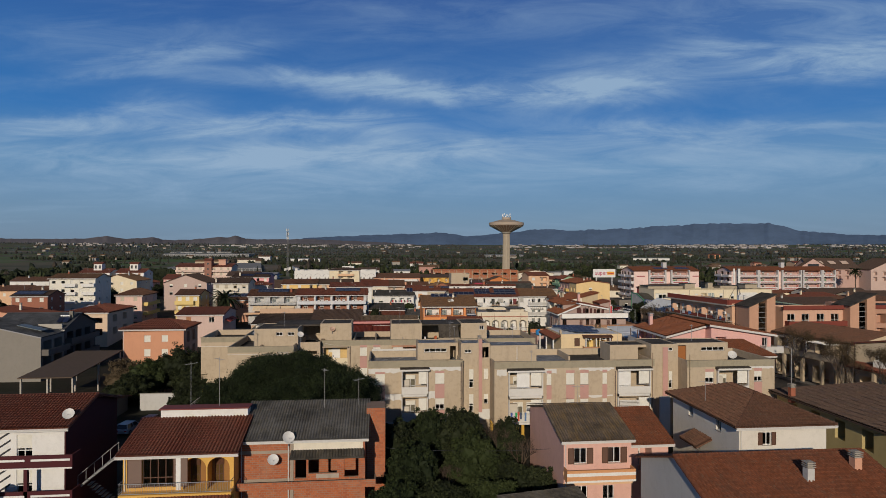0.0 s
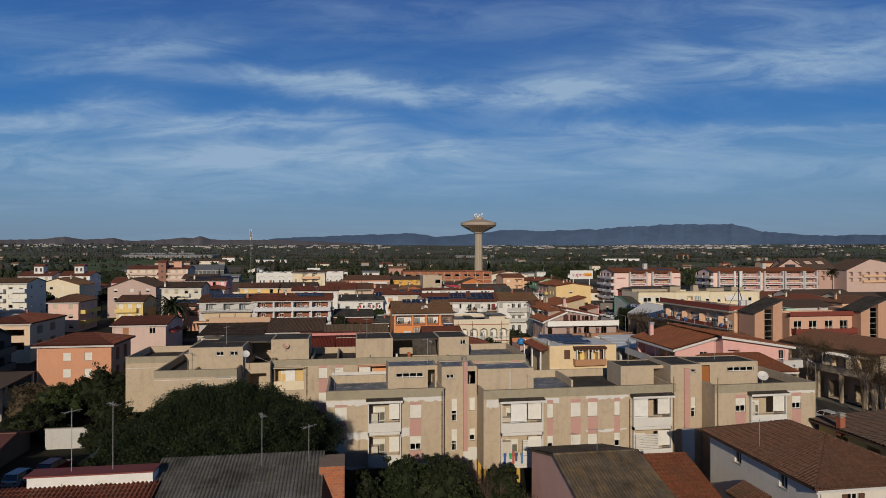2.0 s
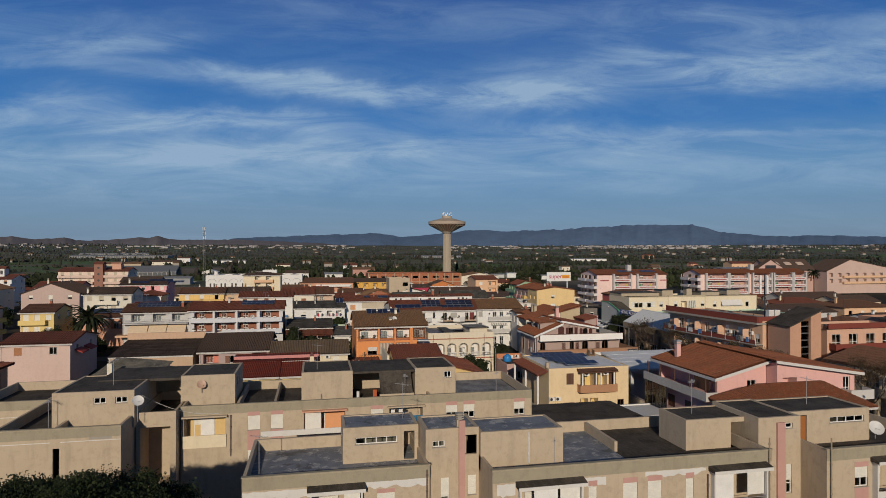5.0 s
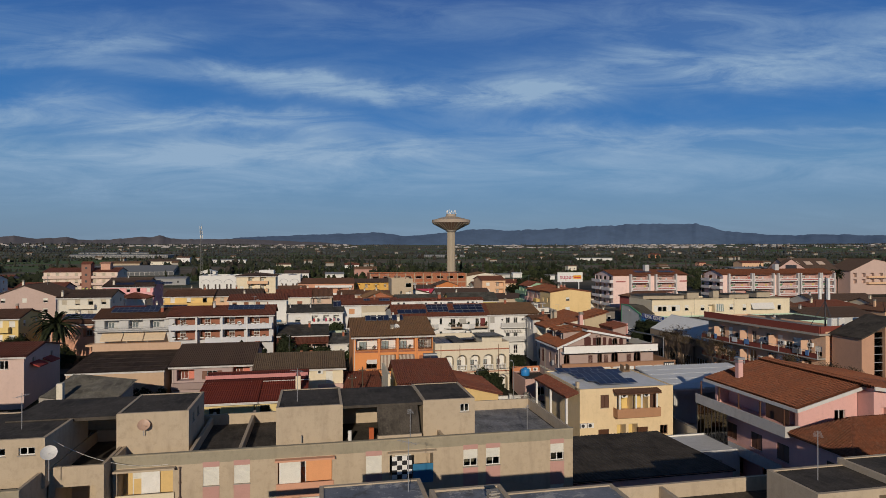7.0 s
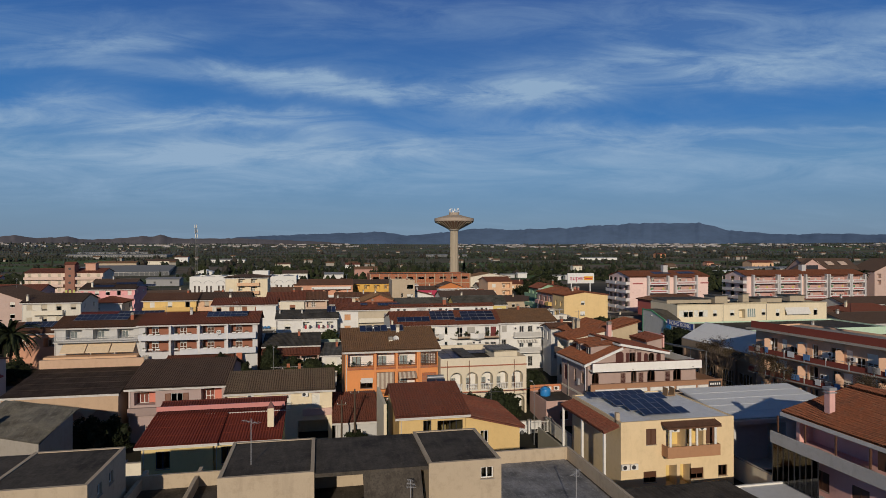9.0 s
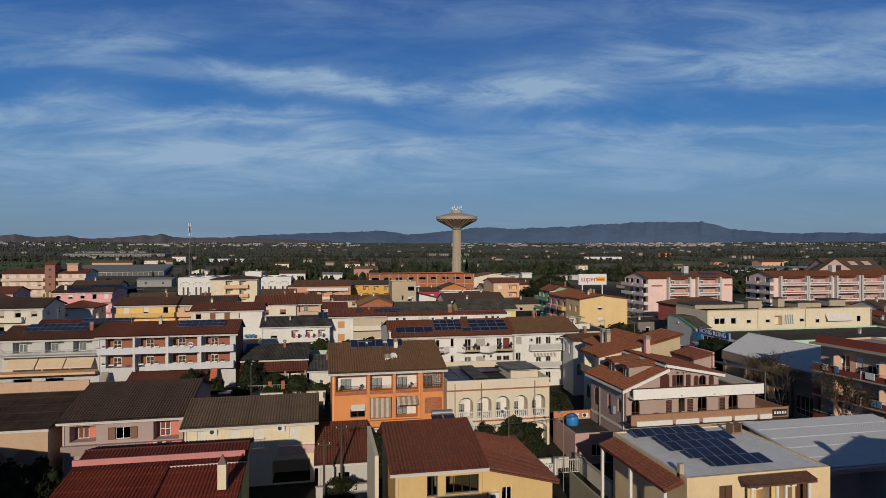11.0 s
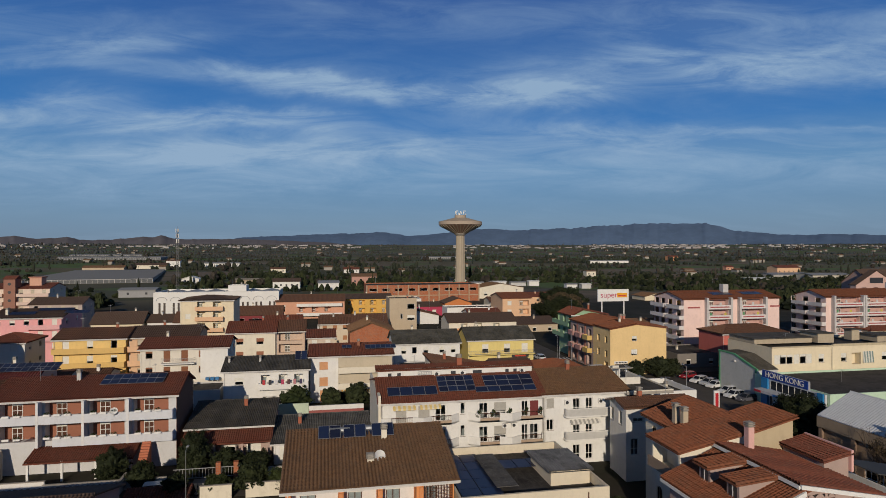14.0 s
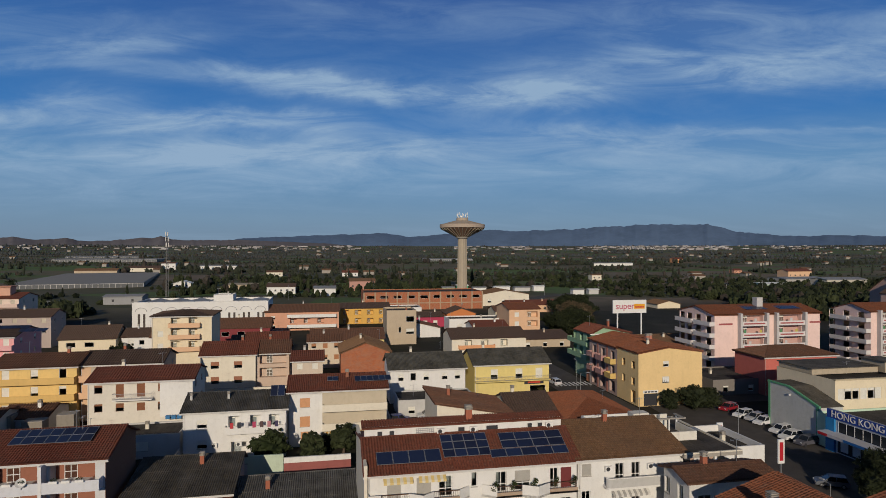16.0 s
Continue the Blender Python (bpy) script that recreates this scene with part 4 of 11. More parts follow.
def ground_mat():
    n = Nodes("field_ground", 0.95, 0, 0.15)

    def cells(sx, sy):
        cell = n.t.nodes.new("ShaderNodeTexVoronoi")
        cell.inputs["Scale"].default_value = 1.0
        n.link(n.scaled(sx, sy, 0.0), cell.inputs["Vector"])
        sp = n.t.nodes.new("ShaderNodeSeparateColor")
        n.link(cell.outputs["Color"], sp.inputs[0])
        return sp
    sp, sq = cells(0.0055, 0.0125), cells(0.019, 0.026)
    field = n.mix(n.span(sp.outputs[0], 0.30, 0.36), (0.088, 0.142, 0.044), (0.124, 0.110, 0.066))
    field = n.mix(n.span(sp.outputs[1], 0.66, 0.72), field, (0.165, 0.130, 0.095))
    field = n.mix(n.span(sp.outputs[2], 0.74, 0.80), field, (0.070, 0.074, 0.044))
    field = n.mix(n.span(sq.outputs[0], 0.6, 0.66, 0, 0.5), field, (0.112, 0.100, 0.066))
    field = n.mix(n.span(sq.outputs[1], 0.82, 0.86, 0, 0.75), field, (0.075, 0.135, 0.036))
    field = n.mix(n.span(n.noise(0.03, 7, 0.72), 0.50, 0.64, 0, 0.5), field, (0.060, 0.060, 0.038))
    field = n.mix(n.span(n.noise(0.25, 5, 0.7), 0.45, 0.7, 0, 0.3), field, (0.140, 0.120, 0.085))
    yard = n.mix(n.span(n.noise(0.2, 6, 0.65), 0.35, 0.7), (0.034, 0.029, 0.023), (0.016, 0.020, 0.010))
    yard = n.mix(n.span(n.noise(0.05, 5, 0.65), 0.52, 0.66, 0, 0.7), yard, (0.060, 0.052, 0.040))
    s = n.t.nodes.new("ShaderNodeSeparateXYZ")
    n.link(n.pos, s.inputs[0])
    col = n.mix(n.span(s.outputs[1], 400, 470), yard, field)
    n.bump(n.noise(1.5, 5), 0.4, 0.1)
    return n.color(col)


def terrain(x, y):
    """The ground's height: level in the town, then rising slowly over the plain to the hills' foot."""
    s = min(3000.0, max(0.0, math.hypot(x - 16, y - 124) - 430)) if y > 124 else 0.0
    return level(y) + 0.022 * s * s / (s + 500)


g = Geo()
SX = [-4800, -3600] + [-2800 + 140 * k for k in range(44)] + [3600, 4800]
SY = [-4800, -1200, -300, 0, 100, 124, 150, 159, 168, 177, 300] + [400 + 60 * k for k in range(14)] + [1300 + 160 * k for k in range(18)] + [4500, 4900]
nx = len(SX)
g.v += [(x, y, terrain(x, y)) for y in SY for x in SX]
g.f += [(j * nx + i, j * nx + i + 1, (j + 1) * nx + i + 1, (j + 1) * nx + i) for j in range(len(SY) - 1) for i in range(nx - 1)]
part("ground", g, ground_mat(), kind="structure", label="flat plain of fields and yards", category="ground")

M_ASPH, M_PAVE = asphalt_mat(), asphalt_mat((0.15, 0.14, 0.13), "paving")


def lane(name, label, category, pts, w, material, lift=0.02, thick=0.3):
    """A strip of road or pavement along a line of the plan, following the ground."""
    q = Geo()
    dense = []
    for (xa, ya), (xb, yb) in zip(pts, pts[1:]):
        n = max(1, int(math.hypot(xb - xa, yb - ya) / 9))
        dense += [(xa + (xb - xa) * k / n, ya + (yb - ya) * k / n) for k in range(n)]
    dense.append(pts[-1])
    edge = []
    for k, (x, y) in enumerate(dense):
        xa, ya = dense[max(0, k - 1)]
        xb, yb = dense[min(len(dense) - 1, k + 1)]
        d = math.hypot(xb - xa, yb - ya)
        nx, ny = (yb - ya) / d * w / 2, -(xb - xa) / d * w / 2
        edge.append(((x - nx, y - ny, terrain(x - nx, y - ny) + lift + (0.4 if y > 400 else 0)), (x + nx, y + ny, terrain(x + nx, y + ny) + lift + (0.4 if y > 400 else 0))))
    dn = Vector((0, 0, -thick))
    for (a, b), (c, d) in zip(edge, edge[1:]):
        q.poly([a, b, d, c])
        q.poly([Vector(a) + dn, a, c, Vector(c) + dn])
        q.poly([b, Vector(b) + dn, Vector(d) + dn, d])
    part(name, q, material, kind="structure", label=label, category=category)


lane("road", "grey asphalt street running north through the town", "road", [(77, 30), (76.4, 108), (69.6, 136), (68.6, 152), (69.6, 185), (71, 300), (104, 400), (150, 490), (240, 560), (420, 600)], 9.5, M_ASPH)
lane("pavement", "raised concrete pavement along the street", "pavement", [(71.8, 30), (71.2, 92)], 1.6, M_PAVE, 0.15)
lane("pavement", "raised concrete pavement along the shops", "pavement", [(82.2, 30), (81.4, 108), (74.6, 136), (73.4, 154), (76, 174)], 1.8, M_PAVE, 0.15)
lane("road", "grey asphalt side street and car park", "road", [(82, 186), (86, 228), (90, 252)], 17, M_ASPH, 0.024)
lane("road", "grey asphalt yard behind the shops", "road", [(86, 241), (150, 241)], 22, M_ASPH, 0.028)
lane("road", "narrow asphalt lane between the house gardens", "road", [(-70, 181), (17, 181)], 5.5, M_ASPH, 0.018)
lane("road", "narrow asphalt lane behind the long white house", "road", [(-60, 226), (66, 226)], 5, M_ASPH, 0.018)
gz = Geo()
for k in range(9):
    gz.box(66.8 + k * 0.98, 67.3 + k * 0.98, 250, 253.5, RISE, RISE + 0.027)
part("zebra_crossing", gz, plain((0.62, 0.62, 0.6), 0.8), kind="structure", label="white painted zebra crossing on the street", category="road marking")


def even(n, L, w, a=0.0, b=None):
    b = L if b is None else b
    return [a + (b - a) * (k + 0.5) / n - w / 2 for k in range(n)]


# ---- houses nearest the start ----
h = house("maroon and white house with striped balconies and tiled roof", -48, -28.2, 57, 67.5, 9.7, "gx", 1.5, WHITE, T_RED, style="near", s=row((9.5, 12.6, 15.8), 6.7, 1.3, 2.2, "sh") + row((9.5, 12.6, 15.8), 3.6, 1.3, 2.2, "sh"), over=0.6)
part("side_wall", Geo().box(19.8, 19.9, 0.0, 10.5, 0, 9.6), plaster(MAROON), h, "dark maroon side wall")
part("gable_wall", Geo().prism([(0, 9.6), (10.5, 9.6), (5.25, 11.0)], "x", 19.8, 19.9), plaster(MAROON), h)
for z in (6.5, 3.4):
    balcony(h, 2, 21.2, z, 1.5, "solid", MAROON)
    part("slab_edge", Geo().box(2, 21.2, -1.56, -1.502, z - 0.18, z - 0.06), M_WHITE, h)
    for k in range(5):
        part("stripe", Geo().box(3 + k * 3.7, 6.2 + k * 3.7, -1.53, -1.502, z + 0.5, z + 0.68), M_WHITE, h)
    for x in (11.2, 14.4):
        for k in range(3):
            part("wall_stripe", Geo().prism([(x, z + 0.5 + k * 0.75), (x + 0.9, z + 1.1 + k * 0.75), (x + 0.9, z + 1.28 + k * 0.75), (x, z + 0.68 + k * 0.75)], "y", -0.02, 0.0), M_DARKM, h, "black slanted paint stripe")
    part("post", Geo().box(17.2, 17.5, -1.5, -1.2, z - 3.1, z), plaster(MAROON), h)
g = part("outside_stair", Geo().prism([(20.0, 3.2), (23.9, 6.3), (23.9, 6.5), (20.0, 3.4)], "y", 2.0, 2.06), M_GREYM, h, "grey steel outside stair")
for k in range(14):
    part("step", Geo().box(20.0 + 0.26 * k, 20.3 + 0.26 * k, 2.0, 3.1, 3.4 + 0.22 * k - 0.06, 3.4 + 0.22 * k), M_GREYM, g)
    part("step", Geo().box(23.6 - 0.26 * k, 23.9 - 0.26 * k, 3.2, 4.3, 0.2 + 0.22 * k - 0.06, 0.2 + 0.22 * k), M_GREYM, g)
g = Geo()
for k in range(6):
    g.tube((20.0 + 0.72 * k, 2.0, 3.4 + 0.6 * k), (20.0 + 0.72 * k, 2.0, 4.4 + 0.6 * k), 0.025, n=5)
g.tube((20.0, 2.0, 4.4), (23.6, 2.0, 7.4), 0.03, n=5)
part("stair_rail", g, M_GREYM, h)
dish(-28.3, 58.0, 9.6, 0.5, 10, 0.8)
dish(-33.2, 54.6, 4.0, 0.65, 5, 0.7)

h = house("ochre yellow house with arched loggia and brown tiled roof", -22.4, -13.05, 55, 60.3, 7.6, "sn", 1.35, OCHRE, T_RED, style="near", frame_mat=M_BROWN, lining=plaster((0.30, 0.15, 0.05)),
          s=[(1.6, 4.6, 2.6, 2.5, "pe", 0), (5.0, 4.3, 2.0, 2.75, "lo", 1.0), (7.1, 4.3, 1.9, 2.75, "lo", 0.95)] + row((1.6, 5.2), 0.3, 2.0, 2.2, "lo"), shut=M_BROWN, over=0.5)
part("pilaster", Geo().box(4.45, 4.85, -0.08, 0, 0, 7.4), M_WHITE, h)
balcony(h, 0, 9.35, 4.3, 1.0, "rail", OCHRE)
part("porch_tiles", (lambda q: (sheet(q, (0, -1.5, 3.5), (9.35, -1.5, 3.5), (9.35, -0.9, 4.0), (0, -0.9, 4.0), **TILE_NEAR), q)[1])(Geo()), tile_mat(T_RED), h)
h = house("white plastered attic storey with small dark windows", -21.2, -13.05, 60.6, 61.9, 9.55, "flat", 0.3, WHITE, s=row((2.2, 4.6, 6.8), 8.75, 1.0, 0.65, "sh"), z0=7.0)
part("coping", Geo().box(-0.15, 8.3, -0.2, 1.45, 9.9, 10.0), plain((0.20, 0.05, 0.04), 0.7), h, "thin red roof edge")

h = house("unfinished bare brick house under a grey corrugated roof", -13.0, -1.6, 57, 63.3, 7.9, "sn", 1.75, style="rib", wall_mat=brick_mat(), roof_mat=cement_mat((0.13, 0.125, 0.118), (0.15, 0.13, 0.09)), s=row((6.2,), 4.6, 2.6, 2.0, "ho") + row((9.5,), 4.2, 1.3, 2.3, "ho") + row((5.0,), 4.2, 1.0, 2.4, "ho"), over=0.35)
block("roof", "", "", [(4.6, 11.2, -0.02, 0.0, 6.6, 7.75)], plaster(PALE), h)
g = Geo()
sheet(g, (4.6, -0.9, 6.3), (11.3, -0.9, 6.3), (11.3, 0.0, 6.75), (4.6, 0.0, 6.75), **RIB_NEAR)
part("lean_to_roof", g, cement_mat(), h)
balcony(h, 0.0, 12.4, 3.9, 1.4, "solid", mat=brick_mat(), height=0.5)
for z in (6.55, 3.95):
    part("ring_beam", Geo().box(0.0, 4.55, -0.035, -0.003, z, z + 0.3), plaster((0.34, 0.28, 0.22), 0.8), h, "bare concrete ring beam")
part("corner_post", Geo().box(4.55, 4.85, -0.05, -0.003, 0, 7.6), plaster((0.34, 0.28, 0.22), 0.8), h)
part("brick_flank", Geo().box(11.45, 13.3, 3.6, 6.3, 0, 9.6), brick_mat(), h, "bare brick flank wall rising past the roof")
part("plaster_smear", Geo().box(6.9, 9.0, -0.02, -0.004, 4.15, 4.55), plaster((0.40, 0.34, 0.28), 0.8), h)
part("downpipe", Geo().tube((4.4, -0.1, 0.2), (4.4, -0.1, 7.5), 0.06, n=6), M_FASCIA, h)
dish(-8.6, 56.7, 7.6, 0.55, 20, 0.5)
dish(-9.9, 56.4, 6.0, 0.5, 10, 0.2)

SALMONP = (0.68, 0.41, 0.34)
h = house("salmon pink house with a lichen-stained fibre-cement roof", 17.0, 23.6, 55.5, 68.5, 7.5, "gx", 1.7, SALMONP, style="rib", s=row((1.0, 4.3), 5.2, 1.25, 1.5, "pe") + row((1.2, 3.8), 1.0, 1.1, 2.1, "gl"), shut=M_BROWN, roof_mat=cement_mat((0.15, 0.115, 0.085), (0.30, 0.19, 0.07)), over=0.3, ridge=0.48)
for z, dz in ((4.2, 0.35), (3.2, 0.25)):
    part("band", Geo().box(-0.05, 6.7, -0.06, 0, z, z + dz), plaster(PEACH), h)
balcony(h, 0.0, 6.6, 4.0, 1.1, "solid", (0.60, 0.30, 0.14), height=0.95)
part("white_stripe", Geo().box(-0.02, 6.62, -1.13, -1.101, 4.4, 4.7), M_WHITE, h, "white stripe along the balcony")
part("white_stripe", Geo().box(-0.02, 6.62, -1.13, -1.101, 3.82, 4.0), M_WHITE, h, "white stripe along the balcony")
h = house("salmon house wing with an orange tiled lean-to roof", 23.7, 28.0, 57, 68, 6.6, "gx", 1.9, SALMONP, T_ORANGE, style="near", s=row((1.2,), 3.8, 1.4, 2.2, "lo"))

h = house("white plastered villa with a brown hipped tile roof", 33.0, 41.7, 53.2, 66, 9.3, "hip", 1.75, (0.66, 0.62, 0.55), T_BROWN, style="near", over=0.65,
          s=row((2.3,), 7.2, 0.9, 1.2, "pe") + row((1.4, 5), 3.6, 1.4, 2.3, "gl"), shut=M_BROWN, w=row((3.0, 8.4), 7.6, 0.9, 1.1, "gl") + row((7.0,), 4.5, 1.0, 1.2, "gl"))
chimney(h, 5.0, 1.0, 6.5, 1.0, 0.6, SALMON)
g = Geo()
sheet(g, (-1.7, 8.0, 5.6), (-1.7, 4.6, 5.6), (0, 4.6, 6.4), (0, 8.0, 6.4), **TILE_NEAR)
part("canopy", g, tile_mat(T_BROWN), h)
balcony(h, 8.7, 12.5, 3.4, 1.6, "solid", WHITE, L=8.7)

h = house("grey plastered house with a red-brown tiled roof", 23.0, 38, 38.5, 52, 7.0, "gx", 2.3, GREYW, T_ORANGE, style="near", over=0.4, ridge=0.5)
chimney(h, 8.6, 3.6, 8.2, 1.0, 0.55, GREYW)
chimney(h, 13.2, 4.6, 8.4, 1.1, 0.6, SALMON)
h = house("olive yellow house with a green awning and long brown roof", 52.5, 66, 58, 76, 6.6, "sw", 0.6, (0.45, 0.36, 0.17), T_DARK, style="mid", w=row((2, 6, 10, 14), 3.6, 1.6, 2.2, "lo"), over=0.9)
chimney(h, -0.4, 14.5, 6.6, 1.3, 0.6, (0.35, 0.12, 0.07))

# ---- pink villa ----
h = house("pink villa with a broad brown tiled roof and verandas", 51.3, 58.2, 104.2, 117, 10.3, "sw", 1.75, PINK, T_ORANGE, style="near", over=0.9, s=row((4.2,), 8.3, 1.3, 1.2, "gb"), w=row((0.4,), 7.5, 12.0, 2.5, "lo") + row((1.2, 5.0, 9.0), 4.0, 1.7, 1.7, "pc") + row((2, 8), 0.4, 3, 2.4, "ho"), shut=M_BROWN, gutter=False)
FAS = plaster((0.60, 0.58, 0.55), 0.5)
part("fascia", Geo().box(-1.0, -0.9, -0.95, 13.75, 9.72, 10.06), FAS, h, "pale painted fascia board")
part("fascia", Geo().prism([(-1.0, 9.72), (7.0, 11.72), (7.0, 12.06), (-1.0, 10.06)], "y", -1.0, -0.9), FAS, h, "pale painted fascia board")
part("balcony", Geo().box(-1.7, -0.003, -0.2, 14.2, 7.1, 7.4).box(-1.7, -1.55, -0.2, 14.2, 7.4, 8.2).box(-1.55, -0.003, -0.2, -0.05, 7.4, 8.2), plaster((0.50, 0.48, 0.45), 0.9), h, "stained pale balcony front")
part("lattice_screen", Geo().box(-0.9, -0.86, 0.2, 3.4, 8.2, 9.7), M_BROWN, h, "dark brown lattice screen")
for k in range(5):
    part("veranda_post", Geo().box(-1.5, -1.38, 0.2 + 3.3 * k, 0.32 + 3.3 * k, 8.2, 9.8), M_BROWN, h)
part("glazed_veranda", Geo().box(-1.6, -1.55, 8.5, 14.0, 3.4, 7.1), glass_mat(), h, "dark glazed veranda")
for k in range(9):
    part("veranda_bar", Geo().box(-1.64, -1.6, 8.5 + 0.68 * k, 8.56 + 0.68 * k, 3.4, 7.1), M_DARKM, h)
part("veranda_floor", Geo().box(-1.7, -0.003, 8.4, 14.2, 3.1, 3.4), FAS, h)
part("lower_balcony", Geo().box(-1.6, -0.003, 0.4, 8.4, 3.1, 3.35).box(-1.6, -1.48, 0.4, 8.4, 3.35, 4.2), plaster((0.42, 0.40, 0.38), 0.9), h, "stained grey lower balcony")
part("chimney_stack", Geo().box(1.0, 1.6, 10.0, 10.6, 10.6, 13.0), plaster(PINK), h)
part("chimney_cowl", Geo().box(0.9, 1.7, 9.9, 10.7, 12.6, 12.7).box(0.9, 1.7, 9.9, 10.7, 12.85, 13.1), M_GREYM, h)
h = house("pink villa wing with a wide gable and a recessed porch", 58.3, 69.6, 102.4, 117, 10.4, "se", 1.7, PINK, T_ORANGE, style="near", over=0.7, s=row((0.8,), 7.6, 2.0, 2.4, "lo") + row((9.6,), 7.6, 1.0, 2.2, "gb"), gutter=False)
part("fascia", Geo().prism([(-0.7, 11.95), (12.0, 10.0), (12.0, 10.35), (-0.7, 12.3)], "y", -0.82, -0.7), FAS, h, "pale painted fascia board")
balcony(h, 9.2, 12.6, 7.4, 1.6, "solid", (0.55, 0.53, 0.5))
h = house("pink villa porch with a low red hipped roof", 50.6, 66.0, 97.2, 103.6, 7.9, "hip", 1.9, PINK, T_ORANGE, style="near", over=0.7, w=row((1.5,), 4.6, 1.4, 1.6, "pc"), shut=M_BROWN)

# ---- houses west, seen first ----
# front walls and side balconies toned down; the shade on them is in the colour
h = house("grey rendered modern house, walls toned for shade, with sloping dark roofs", -80, -65.2, 123, 131.5, 8.5, "se", 3.6, (0.25, 0.23, 0.20), style="ribfar", over=0.15, e=row((0.6, 4.6), 5.4, 3.2, 2.2, "lo") + row((0.6, 4.6), 2.0, 3.2, 2.4, "lo"), roof_mat=cement_mat((0.075, 0.08, 0.09), (0.10, 0.10, 0.10)))
part("white_verge", Geo().prism([(-0.1, 11.95), (15.0, 8.3), (15.0, 8.5), (-0.1, 12.15)], "y", -0.3, -0.2), M_GREYM, h)
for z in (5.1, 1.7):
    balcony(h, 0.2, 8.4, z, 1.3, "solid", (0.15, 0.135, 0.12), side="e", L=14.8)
part("roof_glazing", Geo().prism([(9.0, 10.45), (13.5, 9.35), (13.5, 9.45), (9.0, 10.55)], "y", 2.6, 5.2), plain((0.17, 0.19, 0.18), 0.4), h, "grey-green roof light")
# rear wing darker still: deep shade put into its wall and balcony colours
h = house("grey rendered rear wing toned dark for shade, with a dark roof and balcony", -80, -65.6, 132, 146, 9.0, "gx", 2.6, (0.11, 0.10, 0.09), style="ribfar", e=row((1.5, 5, 9), 6.2, 2.6, 1.9, "lo") + row((1.5, 5, 9), 3.0, 2.6, 1.9, "lo"), roof_mat=cement_mat((0.075, 0.08, 0.09), (0.10, 0.10, 0.10)))
# parapet coloured paler than the wing, as its sunlit part
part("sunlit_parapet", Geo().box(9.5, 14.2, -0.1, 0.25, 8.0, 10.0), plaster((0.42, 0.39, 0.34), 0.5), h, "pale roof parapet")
part("chimney_stack", Geo().box(13.6, 14.3, 4.0, 4.7, 9.0, 12.2), plaster((0.2, 0.18, 0.15)), h)
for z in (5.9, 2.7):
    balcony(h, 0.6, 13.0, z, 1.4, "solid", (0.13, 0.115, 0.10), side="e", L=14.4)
boiler(-68, 134, 10.0)
# annexe wall made near black: the deep shade there is in its colour
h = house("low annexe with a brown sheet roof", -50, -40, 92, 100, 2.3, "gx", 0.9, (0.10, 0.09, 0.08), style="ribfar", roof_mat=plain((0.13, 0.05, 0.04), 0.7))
cp = thing("carport", "open carport with a sloping olive brown sheet roof on posts", "carport", -59, 105, 0)
part("roof", Geo().prism([(-0.5, 4.3), (18.5, 5.6), (18.5, 5.75), (-0.5, 4.45)], "x", 0.0, 8.5), plain((0.10, 0.068, 0.045), 0.85, 0, 0.4), cp, "olive brown sheet roof")
for x in (0.1, 4.2, 8.1):
    for y in (0.0, 9.0, 18.0):
        part("post", Geo().box(x, x + 0.25, y, y + 0.25, 0, 4.4 + 0.066 * y), plaster((0.42, 0.39, 0.34), 0.5), cp)
part("front_wall", Geo().box(0.0, 8.4, -0.2, 0.0, 0, 1.2), plaster((0.42, 0.39, 0.34), 0.5), cp)
block("yard_wall", "cream rendered yard wall lit by the sun", "wall", [(-49.4, -40.4, 84, 84.3, 0, 2.6), (-40.4, -40.1, 70, 84.3, 0, 2.4)], plaster(CREAM))
h = house("salmon house with a red tiled roof", -120, -90, 172, 184, 7.2, "gy", 2.2, SALMON, T_RED, style="far")
h = house("cream three-storey house with a red-brown roof", -79.2, -69.0, 160, 176, 9.6, "hip", 1.2, (0.66, 0.50, 0.36), T_RED, style="mid", s=row((5.2,), 6.9, 3.8, 1.3, "ho") + row((5.2,), 3.8, 3.8, 1.6, "ho"), e=row((3, 9), 6.8, 2.5, 1.8, "lo") + row((3, 9), 3.6, 2.5, 1.8, "lo"))
h = house("orange three-storey house with a brown hipped roof", -50.6, -39.1, 124, 133, 9.9, "hip", 1.3, (0.60, 0.30, 0.18), T_RED, style="mid", s=row((4.0, 7.3), 7.2, 1.2, 1.3, "sd") + row((4.0, 7.3), 4.4, 1.2, 1.4, "sd"), e=row((2, 5.5), 6.7, 1.6, 2.2, "lo") + row((2, 5.5), 3.6, 1.6, 2.2, "lo"), over=0.6)
h = house("pink house with red roof", -215, -185, 480, 492, 8, "gx", 2, PINK, T_RED, style="far", s=row((3, 8, 13, 20), 5, 1.2, 1.3, "gl"))
h = house("low house with solar panels on a brown roof", -155, -141, 271, 282, 6.6, "gx", 2, SALMON, T_BROWN, style="far")

# ---- behind the blocks ----
h = house("peach warehouse with blind arches and a brown roof", -32.0, -18.4, 151.8, 163, 7.2, "sn", 1.4, (0.52, 0.37, 0.25), style="rib", s=[(7.0, 3.9, 2.8, 1.3, "sd", 1.4), (10.2, 3.9, 2.8, 1.3, "sd", 1.4)] + row((7.8, 11.0), 1.2, 1.2, 1.6, "sd"), shut=plain((0.42, 0.25, 0.17), 0.8), over=0.1, roof_mat=cement_mat((0.085, 0.058, 0.045), (0.12, 0.09, 0.06)))
part("back_parapet", Geo().box(-0.1, 13.7, 11.0, 11.3, 7.2, 9.9), plaster((0.56, 0.38, 0.26), 0.4), h)
sh = thing("shed", "old shed under a streaked grey fibre-cement roof", "shed", 0, 0, 0)
q = Geo()
